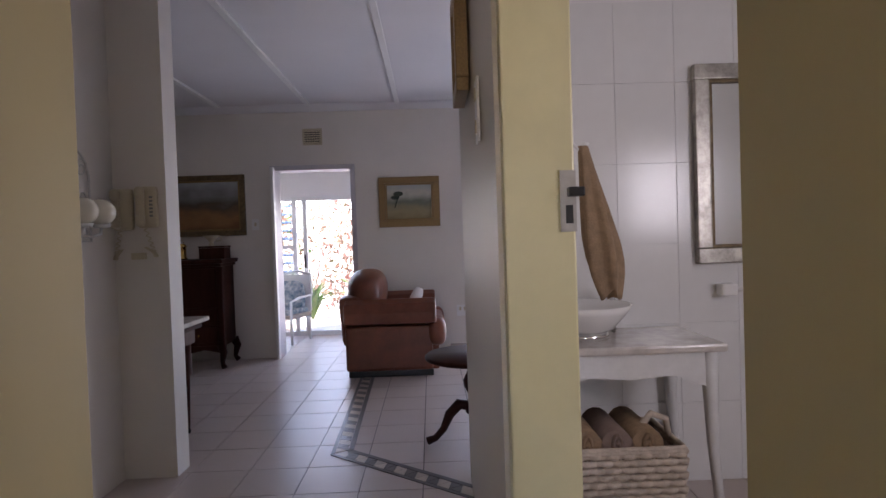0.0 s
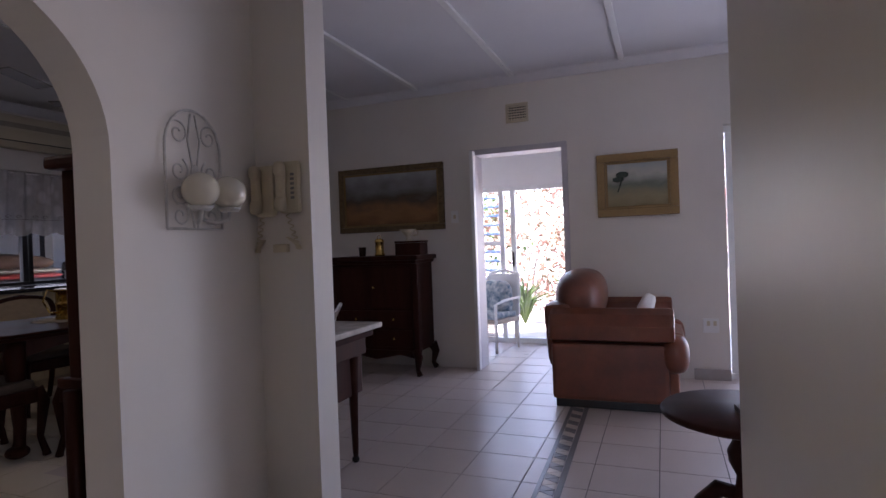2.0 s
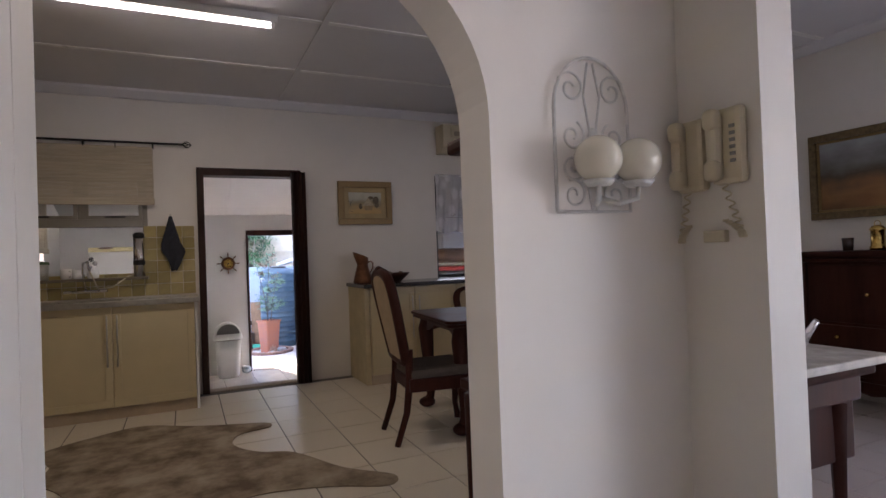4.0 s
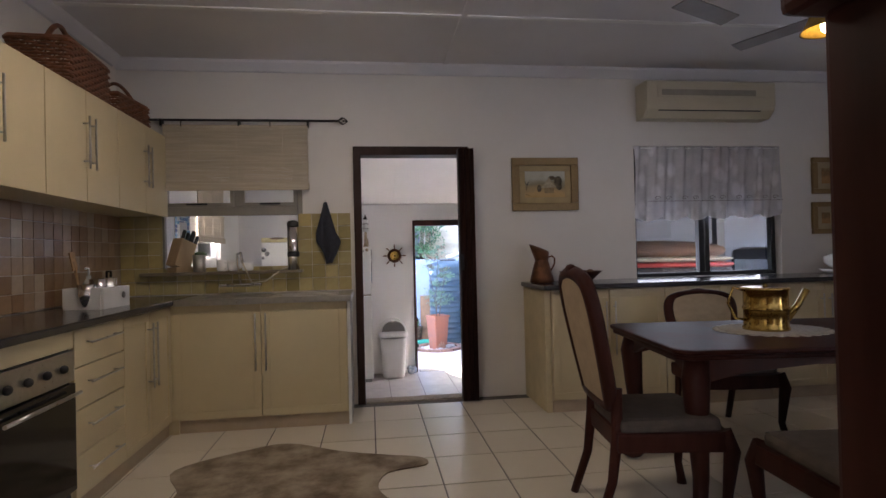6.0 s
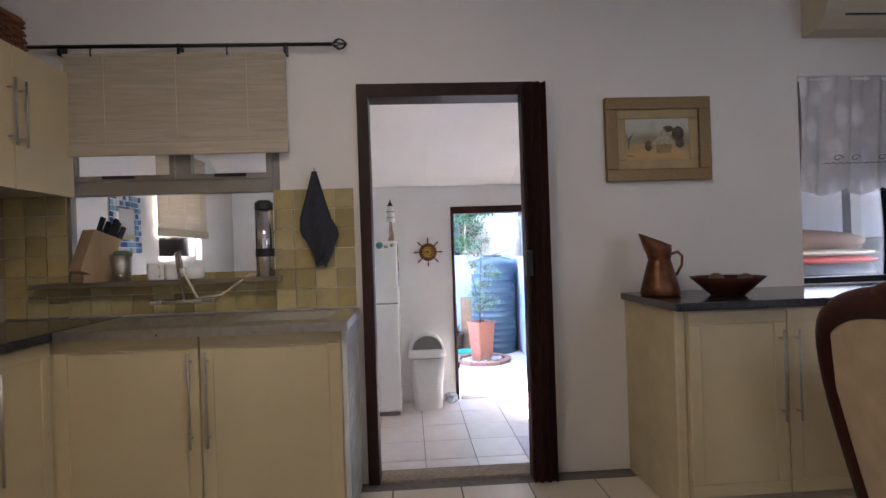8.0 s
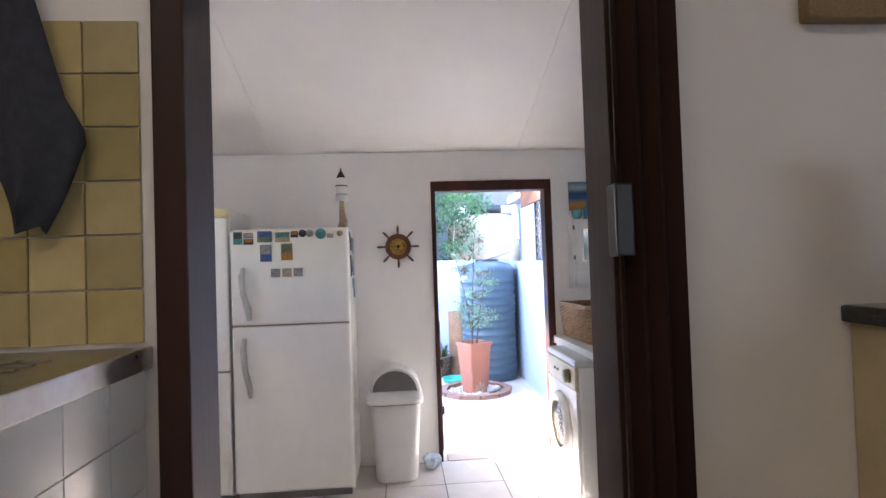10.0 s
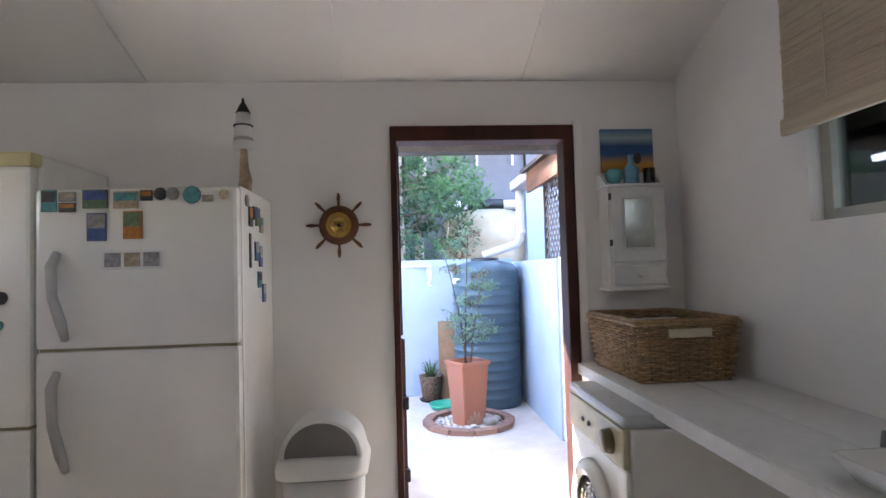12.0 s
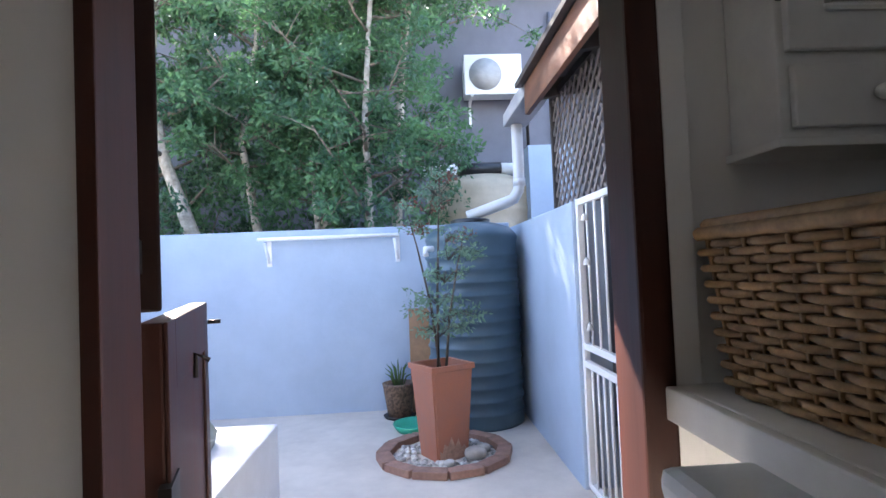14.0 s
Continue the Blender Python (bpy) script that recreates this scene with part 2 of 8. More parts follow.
OPAL = mat("opal_glass", (0.66, 0.61, 0.50), 0.15, var=0.03, spec=0.6)
SILVERF = mat("silver_leaf_frame", (0.48, 0.45, 0.40), 0.32, 0.8, var=0.25, scale=18, bump=0.2)
MIRROR = mat("mirror_glass", (0.85, 0.87, 0.88), 0.02, 1.0, var=0.0)
ALU = mat("bronze_aluminium", (0.30, 0.28, 0.25), 0.4, 0.5, var=0.08)
DARKALU = mat("dark_aluminium", (0.02, 0.02, 0.023), 0.35, 0.3, var=0.1)
GLASS = glass_mat("clear_glass")
GLASSD = glass_mat("tinted_glass", (0.75, 0.80, 0.82))
ROOFSHEET = mat("corrugated_roof_sheet", (0.33, 0.31, 0.29), 0.6, 0.3, var=0.2)

# ---- mesh helpers ----


def box(bm, x0, x1, y0, y1, z0, z1, bevel=0.0, m=None):
    ret = bmesh.ops.create_cube(bm, size=1.0)
    vs = ret["verts"]
    for v in vs:
        v.co = Vector(((x0 + x1) / 2 + v.co.x * (x1 - x0), (y0 + y1) / 2 + v.co.y * (y1 - y0), (z0 + z1) / 2 + v.co.z * (z1 - z0)))
    if m is not None:
        bmesh.ops.transform(bm, matrix=m, verts=vs)
    if bevel:
        es = list({e for v in vs for e in v.link_edges})
        bmesh.ops.bevel(bm, geom=es, offset=bevel, segments=2, affect="EDGES", profile=0.6)
    return bm


def ring(bm, c, u, v, r, n):
    return [bm.verts.new(c + u * (r * math.cos(2 * math.pi * i / n)) + v * (r * math.sin(2 * math.pi * i / n))) for i in range(n)]


def tube(bm, pts, r, n=8, caps=True):
    """A round bar along points; r is one radius or one for each point."""
    pts = [Vector(p) for p in pts]
    rs = r if isinstance(r, (list, tuple)) else [r] * len(pts)
    prev = None
    last = None
    for i, p in enumerate(pts):
        d = (pts[min(i + 1, len(pts) - 1)] - pts[max(i - 1, 0)]).normalized()
        if prev is None:
            u = d.orthogonal().normalized()
        else:
            u = (prev - d * prev.dot(d)).normalized()
        prev = u
        w = d.cross(u)
        cur = ring(bm, p, u, w, rs[i], n)
        if last:
            for k in range(n):
                bm.faces.new((last[k], last[(k + 1) % n], cur[(k + 1) % n], cur[k])).smooth = True
        elif caps:
            bm.faces.new(list(reversed(cur)))
        last = cur
    if caps:
        bm.faces.new(last)
    return bm


def lathe(bm, prof, c=(0, 0, 0), n=24, sq=0.0):
    """A turned shape round the z axis from (radius, height) pairs."""
    c = Vector(c)
    last = None
    for r, z in prof:
        if r < 1e-5:
            cur = [bm.verts.new(c + Vector((0, 0, z)))]
        else:
            cur = [bm.verts.new(c + Vector((r * math.cos(2 * math.pi * i / n), r * math.sin(2 * math.pi * i / n), z))) for i in range(n)]
        if last:
            for k in range(n):
                a, b2, c2, d2 = last[k % len(last)], last[(k + 1) % len(last)], cur[(k + 1) % len(cur)], cur[k % len(cur)]
                f = [x for j, x in enumerate((a, b2, c2, d2)) if x not in (a, b2, c2, d2)[:j]]
                if len(f) > 2:
                    bm.faces.new(f).smooth = True
        last = cur
    return bm


def prism(bm, outline, z0, z1, axis="z", bevel=0.0):
    """An outline pushed along an axis. axis x: outline is (y, z); axis y: (x, z); axis z: (x, y)."""
    def at(a, b, h):
        return {"x": (h, a, b), "y": (a, h, b), "z": (a, b, h)}[axis]
    lo = [bm.verts.new(at(a, b, z0)) for a, b in outline]
    hi = [bm.verts.new(at(a, b, z1)) for a, b in outline]
    n = len(outline)
    fs = [bm.faces.new(list(reversed(lo))), bm.faces.new(hi)]
    for i in range(n):
        fs.append(bm.faces.new((lo[i], lo[(i + 1) % n], hi[(i + 1) % n], hi[i])))
    bmesh.ops.recalc_face_normals(bm, faces=fs)
    if bevel:
        bmesh.ops.bevel(bm, geom=list({e for f in fs[:2] for e in f.edges}), offset=bevel, segments=2, affect="EDGES", profile=0.6)
    return bm


def blob(bm, c, s, sub=3, power=1.0, m=None):
    """A soft rounded body: power below 1 squares it off."""
    ret = bmesh.ops.create_icosphere(bm, subdivisions=sub, radius=1.0)
    for v in ret["verts"]:
        p = v.co.normalized()
        p = Vector([math.copysign(abs(a) ** power, a) for a in p])
        v.co = Vector((p.x * s[0], p.y * s[1], p.z * s[2]))
    if m is not None:
        bmesh.ops.transform(bm, matrix=m, verts=ret["verts"])
    bmesh.ops.translate(bm, vec=Vector(c), verts=ret["verts"])
    for v in ret["verts"]:
        for f in v.link_faces:
            f.smooth = True
    return bm


def part(name, bm, material, parent=None, label=""):
    me = bpy.data.meshes.new(name)
    bm.to_mesh(me)
    bm.free()
    me.materials.append(material)
    ob = new(name, me)
    if parent is not None:
        ob.parent = parent
    if label:
        ob["label"] = label
    return ob


def nb():
    return bmesh.new()


def thing(name, m, label, category, group="", kind=""):
    ob = new(name)
    ob.empty_display_size = 0.1
    ob.matrix_world = m
    return tagged(ob, label, category, group, kind)


def setting(name, bm, material, label, category):
    return tagged(part(name, bm, material), label, category, kind="structure")


def loft(bm, rings, cap=True):
    last = None
    for pts3 in rings:
        cur = [bm.verts.new(p) for p in pts3]
        if last:
            for k in range(len(cur)):
                bm.faces.new((last[k], last[(k + 1) % len(cur)], cur[(k + 1) % len(cur)], cur[k])).smooth = True
        elif cap:
            bm.faces.new(list(reversed(cur)))
        last = cur
    if cap:
        bm.faces.new(last)
    return bm


def wall_x(bm, x0, x1, y0, y1, z0, z1, holes=()):
    """A wall that runs along y, with openings (y0, y1, z0, z1)."""
    cuts = sorted({y0, y1, *(h[0] for h in holes), *(h[1] for h in holes)})
    for a, b in zip(cuts, cuts[1:]):
        hs = sorted((h[2], h[3]) for h in holes if h[0] <= a + 1e-6 and h[1] >= b - 1e-6)
        z = z0
        for lo, hi in hs:
            if lo > z + 1e-4:
                box(bm, x0, x1, a, b, z, lo)
            z = hi
        if z < z1 - 1e-4:
            box(bm, x0, x1, a, b, z, z1)
    return bm


def wall_y(bm, y0, y1, x0, x1, z0, z1, holes=()):
    wall_x(bm, y0, y1, x0, x1, z0, z1, holes)
    for v in bm.verts:
        v.co = Vector((v.co.y, v.co.x, v.co.z))
    bmesh.ops.reverse_faces(bm, faces=bm.faces[:])
    return bm


# ---- structure ----
H = 2.77
# floors
setting("floor", box(nb(), -6.1, 3.0, -1.8, 8.0, -0.25, -0.006), GROUT, "grey grout bed under pale ceramic floor tiles", "floor")
setting("floor_laundry", box(nb(), -8.95, -6.1, 0.3, 4.3, -0.6, -0.396), GROUT, "grey grout bed under pale laundry tiles", "floor")
# main ceiling
bmc = nb()
box(bmc, -6.1, 3.0, -1.8, 6.9, H, H + 0.1)
for ys in (2.78,):
    box(bmc, -5.92, -1.8, ys - 0.02, ys + 0.02, H - 0.010, H)
setting("ceiling", bmc, CEIL, "white board ceiling with thin cover strips", "ceiling")
bmc = nb()
for xs in (-2.14, -1.17, -0.20, 0.78, 1.75):
    box(bmc, xs - 0.024, xs + 0.024, 3.6, 6.48, H - 0.022, H, 0.004)
for xs in (-4.93, -3.93, -2.93):
    box(bmc, xs - 0.020, xs + 0.020, -0.1, 6.7, H - 0.009, H, 0.003)
setting("trim_ceiling_strips", bmc, TRIM, "white timber cover strips on the ceiling", "trim")

# living room far wall: sunroom door and patio door
setting("wall_north", wall_y(nb(), 6.48, 6.66, -6.1, 3.0, 0, H, [(-1.58, -0.73, -0.006, 2.07), (0.58, 2.45, -0.006, 2.12)]), WALL, "off-white plastered wall of the living room", "wall")
setting("wall_east", box(nb(), 2.9, 3.0, -1.8, 6.48, 0, H), WALL, "off-white plastered outer wall", "wall")
# The opening in this unseen wall is added to go with the corridor fill.
setting("wall_south", wall_y(nb(), -1.9, -1.8, -6.1, 3.0, 0, H, [(-0.5, 0.2, 0.9, 2.1)]), WALL, "off-white plastered back wall with an added, unseen opening", "wall")
# partition between living room and dining room
setting("wall_partition_long", box(nb(), -2.35, -1.315, 3.365, 3.515, 0, H), WALL, "off-white plastered partition end with entry phone", "wall")
# wall with arch between hall and kitchen
bma = nb()
YL, YR, RA, ZS = 1.71, 2.655, 0.4725, 1.56
yc = (YL + YR) / 2
box(bma, -1.78, -1.6, YR, 3.365, 0, H)
box(bma, -1.78, -1.6, 0.0, 1.60, 0, H)
box(bma, -1.78, -1.6, 1.60, yc, ZS + RA, H)
arc = [(yc + RA * math.cos(a), ZS + RA * math.sin(a)) for a in [math.pi * i / 28 for i in range(15)]]
for (ya, za), (yb, zb) in zip(arc, arc[1:]):
    prism(bma, [(ya, za), (ya, H), (yb, H), (yb, zb)], -1.78, -1.6, "x")
setting("wall_arch", bma, WALL, "off-white plastered wall with round-headed archway", "wall")
# corridor
setting("wall_arch_pier", box(nb(), -1.6, -1.28, 1.43, 1.60, 0, H, 0.006), WALL, "off-white plastered pier beside the archway", "wall")
setting("wall_corridor_west", box(nb(), -1.6, -0.587, 1.28, 1.43, 0, H), OLIVE, "cream plaster wall beside the corridor, darkened for shade", "wall")
setting("wall_corridor_inner", box(nb(), -0.737, -0.587, -1.8, 1.28, 0, H), OLIVE, "cream plaster wall along the corridor, darkened for shade", "wall")
setting("wall_bathroom", wall_x(nb(), 0.285, 0.455, 0.745, 2.83, 0, H, [(0.745, 1.70, -0.006, 2.06)]), HALLW, "white plastered corridor wall with bathroom doorway, colour darkened for shade", "wall")
setting("wall_corridor_east", box(nb(), 0.37, 0.5, -1.8, 0.745, 0, H), OLIVE, "cream plaster wall along the corridor, darkened for shade", "wall")
setting("wall_bathroom_north", box(nb(), 0.45, 2.9, 3.06, 3.2, 0, H), WALLW, "white bathroom wall", "wall")
setting("wall_hall_end", box(nb(), 0.285, 0.455, 2.83, 3.2, 0, H), HALLW, "white plastered wall end, colour darkened for shade", "wall")
# kitchen walls
setting("wall_kitchen", wall_x(nb(), -6.05, -5.92, -0.2, 6.9, 0, H, [(2.01, 2.965, -0.006, 2.09), (0.50, 1.60, 1.11, 1.98), (4.43, 5.82, 0.95, 2.11)]), WALL, "off-white plastered kitchen wall", "wall")
setting("wall_kitchen_south", box(nb(), -5.92, -1.78, 0.0, 0.21, 0, H), WALL, "off-white plastered kitchen wall behind the cabinets", "wall")
# laundry walls and sloping ceiling
ZL = -0.39
setting("wall_laundry_end", wall_x(nb(), -9.1, -8.95, 0.2, 4.4, -0.8, 1.9, [(2.715, 3.625, -0.7, 1.68)]), WALLW, "white plastered laundry wall", "wall")
setting("wall_laundry_north", wall_y(nb(), 4.17, 4.32, -8.95, -6.1, -0.6, 3.0, [(-8.06, -6.95, 1.10, 1.98)]), WALLW, "white plastered laundry wall with window", "wall")
setting("wall_laundry_south", wall_y(nb(), 0.27, 0.42, -8.95, -6.1, -0.6, 3.0, [(-8.05, -7.2, 1.20, 2.0)]), WALLW, "white plastered laundry wall with bright window", "wall")
setting("wall_laundry_base", box(nb(), -6.1, -5.95, 0.27, 4.32, -0.6, -0.26), WALLW, "white plastered base under the kitchen floor", "wall")
bml = nb()
prism(bml, [(-9.1, 1.86), (-6.1, 2.88), (-6.1, 2.96), (-9.1, 1.94)], 0.27, 4.32, "y")
for ys in (1.55, 2.48, 3.40):
    prism(bml, [(-8.95, 1.898), (-6.1, 2.866), (-6.1, 2.88), (-8.95, 1.911)], ys - 0.02, ys + 0.02, "y")
setting("ceiling_laundry", bml, WALLW, "sloping white board ceiling with cover strips", "ceiling")
# Roof mass is never in view; added so the house casts a long shadow.
bmr = nb()
prism(bmr, [(-6.3, 2.9), (3.3, 2.9), (-1.5, 4.6)], -2.1, 6.9, "y")
setting("roof", bmr, ROOFSHEET, "unseen pitched roof mass added over the house for its shadow", "roof")
setting("step", box(nb(), -6.42, -6.1, 2.0, 2.95, -0.396, -0.2, 0.01), TILE3, "tiled step down into the laundry", "step")

# outdoors
setting("ground", box(nb(), -300, 300, -300, 300, -0.95, -0.75), CONC, "pale ground around the house", "ground")
setting("ground_courtyard", box(nb(), -13.35, -9.1, 0.2, 7.0, -0.75, -0.6), CONC, "pale concrete courtyard floor", "ground")

# ---- hall, living room, sunroom ----


def frame_bars(bm, w, h, bw, d, d2=None):
    """A picture frame in the xz plane, centred, front towards -y."""
    for x0, x1, z0, z1 in ((-w / 2, w / 2, h / 2 - bw, h / 2), (-w / 2, w / 2, -h / 2, -h / 2 + bw), (-w / 2, -w / 2 + bw, -h / 2 + bw, h / 2 - bw), (w / 2 - bw, w / 2, -h / 2 + bw, h / 2 - bw)):
        box(bm, x0, x1, -d, 0, z0, z1, 0.006)
    return bm


def picture(m, w, h, bw, fm, canvas, label, mount=None, d=0.035):
    p = thing("picture", m, label, "picture")
    part("picture_frame", frame_bars(nb(), w, h, bw, d), fm, p)
    part("inner_slip", frame_bars(nb(), w - 2 * bw + 0.002, h - 2 * bw + 0.002, 0.022 if not mount else 0.05, d * 0.55), mount or GOLD, p)
    part("canvas", box(nb(), -w / 2 + bw, w / 2 - bw, -0.012, -0.004, -h / 2 + bw, h / 2 - bw), canvas, p)
    return p


C_BIG = bands("painted_plain", [(0.16, 0.08, 0.03), (0.30, 0.15, 0.06), (0.10, 0.075, 0.05), (0.22, 0.22, 0.22), (0.36, 0.38, 0.40)], 4.0, "Z", 0.6)
C_TREE = bands("painted_hills", [(0.20, 0.16, 0.08), (0.30, 0.26, 0.15), (0.16, 0.18, 0.14), (0.50, 0.50, 0.44), (0.34, 0.40, 0.42)], 4.0, "Z", 0.35)
C_HUT = bands("painted_hut", [(0.42, 0.26, 0.08), (0.50, 0.33, 0.14), (0.26, 0.22, 0.14), (0.48, 0.47, 0.40), (0.50, 0.50, 0.46)], 4.0, "Z", 0.5)
C_SMALL = bands("painted_dusk", [(0.32, 0.16, 0.05), (0.40, 0.22, 0.08), (0.20, 0.12, 0.05), (0.45, 0.36, 0.20)], 5.0, "Z", 0.7)
GILT2 = mat("dull_gilt", (0.20, 0.14, 0.07), 0.45, 0.4, var=0.25, scale=30, bump=0.3)

picture(pose(-2.495, 6.478, 1.698), 1.19, 0.665, 0.055, GILT2, C_BIG, "wide landscape painting in a dull gilt frame")
pt = picture(pose(-0.105, 6.478, 1.675), 0.67, 0.55, 0.07, GOLD, C_TREE, "landscape painting with a leaning tree in a gold frame")
bm = nb()
blob(bm, (-0.12, -0.016, 0.09), (0.055, 0.003, 0.028), 2)
blob(bm, (-0.155, -0.016, 0.05), (0.05, 0.003, 0.022), 2)
tube(bm, [(-0.16, -0.015, -0.06), (-0.14, -0.015, 0.0), (-0.12, -0.015, 0.07)], 0.006, 6)
part("painted_tree", bm, mat("painted_dark_green", (0.03, 0.05, 0.035), 0.7), pt)
picture(pose(0.278, 2.52, 2.02, 0, 0, -90), 0.30, 0.42, 0.05, GOLD, C_SMALL, "small framed picture hung high on the hall wall", d=0.05)

# ventilation grille
v = thing("wall_vent", pose(-1.145, 6.478, 2.42), "cream louvred air vent set high in the wall", "vent")
part("vent_frame", frame_bars(nb(), 0.215, 0.18, 0.022, 0.014), PLASTIC, v)
part("backing", box(nb(), -0.09, 0.09, -0.005, -0.001, -0.07, 0.07), BLACK, v)
for i in range(6):
    part("slat", box(nb(), -0.088, 0.088, -0.012, -0.004, -0.066 + i * 0.024, -0.054 + i * 0.024), PLASTIC, v)
for i in range(7):
    part("divider", box(nb(), -0.08 + i * 0.026, -0.076 + i * 0.026, -0.013, -0.004, -0.07, 0.07), PLASTIC, v)


def plate(name, m, w, h, label, rockers):
    p = thing(name, m, label, "switch" if "switch" in name else "socket")
    part("plate", box(nb(), -w / 2, w / 2, -0.009, 0, -h / 2, h / 2, 0.003), WPLASTIC, p)
    for x, z in rockers:
        part("rocker", box(nb(), x - 0.012, x + 0.012, -0.014, -0.008, z - 0.02, z + 0.02, 0.002), PLASTIC, p)


plate("light_switch", pose(-1.80, 6.479, 1.48), 0.075, 0.12, "white light switch beside the sunroom door", [(0, 0)])
plate("wall_socket", pose(0.44, 6.479, 0.454), 0.12, 0.12, "white wall socket above the skirting", [(-0.02, 0.02), (0.03, 0.02)])
plate("light_switch", pose(0.279, 2.05, 1.66, 0, 0, -90), 0.075, 0.20, "tall white switch plate on the hall wall", [(0, 0.05), (0, -0.05)])
plate("light_switch", pose(-1.42, 1.601, 1.44, 0, 0, 180), 0.075, 0.12, "white light switch beside the archway", [(0, 0)])

# skirting
bm = nb()
box(bm, 0.30, 0.58, 6.462, 6.479, 0, 0.09)
setting("baseboard", bm, mat("grey_tile_skirting", (0.42, 0.38, 0.36), 0.4, var=0.08), "grey tiled skirting", "skirting")

# cornices
bm = nb()
prism(bm, [(6.479, H), (6.479, H - 0.075), (6.46, H - 0.07), (6.415, H - 0.02), (6.41, H)], -5.9, 2.9, "x")
setting("trim_cornice_living", bm, CEIL, "coved white cornice", "cornice")
bm = nb()
prism(bm, [(-5.919, H), (-5.919, H - 0.08), (-5.90, H - 0.075), (-5.85, H - 0.02), (-5.845, H)], 0.1, 6.40, "y")
setting("trim_cornice_kitchen", bm, CEIL, "coved white cornice over the kitchen wall", "cornice")
bm = nb()
prism(bm, [(0.211, H), (0.211, H - 0.08), (0.23, H - 0.075), (0.28, H - 0.02), (0.285, H)], -5.84, -1.8, "x")
setting("trim_cornice_cabinets", bm, CEIL, "coved white cornice above the cabinets", "cornice")

# sunroom door: steel frame and a leaf folded back against the sunroom wall
d1 = thing("door_1", pose(-1.155, 6.48, 0), "mauve-white steel door frame, opening to the sunroom", "door frame", kind="structure")
GREYTRIM = mat("grey_steel_frame", (0.55, 0.52, 0.55), 0.4, var=0.05)
part("jamb", box(nb(), -0.465, -0.41, -0.03, 0.19, 0, 2.065, 0.006), GREYTRIM, d1)
part("jamb", box(nb(), 0.41, 0.46, -0.03, 0.19, 0, 2.065, 0.006), GREYTRIM, d1)
part("head", box(nb(), -0.465, 0.46, -0.032, 0.19, 2.055, 2.11, 0.006), GREYTRIM, d1)
dl = part("leaf", box(nb(), -0.445, -0.41, -0.10, -0.03, 0.0, 2.09, 0.004), TRIM, d1, "white door leaf edge standing open")
part("lock_plate", box(nb(), 0.405, 0.411, 0.01, 0.05, 0.95, 1.15), IRON, d1)

# patio glass door
d2 = thing("door_2", pose(1.515, 6.57, 0), "white aluminium sliding glass patio door", "glass door", kind="structure")
bm = nb()
for x in (-0.92, -0.02, 0.04, 0.88):
    box(bm, x, x + 0.05, -0.03, 0.03, 0.05, 2.06, 0.004)
box(bm, -0.93, 0.93, -0.04, 0.04, 2.06, 2.115, 0.004)
box(bm, -0.93, 0.93, -0.04, 0.04, 0.0, 0.05, 0.004)
part("window_frame", bm, TRIM, d2)
for x0, x1 in ((-0.87, -0.02), (0.09, 0.88)):
    g = part("pane", box(nb(), x0, x1, -0.004, 0.004, 0.05, 2.06), GLASS, d2)
    g.visible_shadow = False

# sunroom shell
SUNZ = 2.35
setting("wall_sunroom_west", box(nb(), -3.3, -3.15, 6.66, 8.0, 0, 2.6), WALLW, "white sunroom wall", "wall")
setting("ceiling_sunroom", box(nb(), -3.3, 0.5, 6.66, 8.1, 2.25, 2.32), WALLW, "white sunroom ceiling", "ceiling")
setting("wall_sunroom_head", box(nb(), -3.15, 0.35, 7.86, 8.0, 1.88, 2.25), WALLW, "white band above the sunroom glazing", "wall")
setting("wall_sunroom_east", box(nb(), 0.35, 0.5, 6.66, 8.0, 0, 2.25), WALLW, "white sunroom wall", "wall")
w1 = thing("window_1", pose(-1.15, 7.92, 0), "white aluminium louvre window beside a glass door", "window", kind="structure")
bm = nb()
for x in (-2.0, -1.4, -0.90, -0.60, -0.46, 0.94, 1.45):
    box(bm, x, x + 0.055, -0.03, 0.03, 0.05, 1.86, 0.004)
box(bm, -2.0, 1.5, -0.035, 0.035, 1.83, 1.88)
box(bm, -2.0, 1.5, -0.035, 0.035, 0.0, 0.06)
box(bm, -2.0, -0.6, -0.03, 0.03, 0.55, 0.60)
box(bm, -2.0, -0.6, -0.03, 0.03, 1.18, 1.23)
part("window_frame", bm, TRIM, w1)
for i in range(11):
    z = 0.66 + i * 0.11
    if abs(z - 1.205) < 0.05:
        continue
    part("louvre_blade", box(nb(), -0.845, -0.60, -0.045, 0.045, z, z + 0.006, 0, Matrix.Translation((0, 0, z)) @ Matrix.Rotation(radians(24), 4, "X") @ Matrix.Translation((0, 0, -z))), GLASSD, w1)
for i in range(11):
    z = 0.66 + i * 0.11
    part("louvre_blade", box(nb(), -1.345, -0.90, -0.045, 0.045, z, z + 0.006, 0, Matrix.Translation((0, 0, z)) @ Matrix.Rotation(radians(24), 4, "X") @ Matrix.Translation((0, 0, -z))), GLASSD, w1)
part("door_handle", box(nb(), -0.445, -0.425, -0.06, -0.03, 0.92, 1.10, 0.004), BLACK, w1)
g = part("pane", box(nb(), -0.405, 0.94, -0.004, 0.004, 0.06, 1.83), GLASS, w1)
g.visible_shadow = False


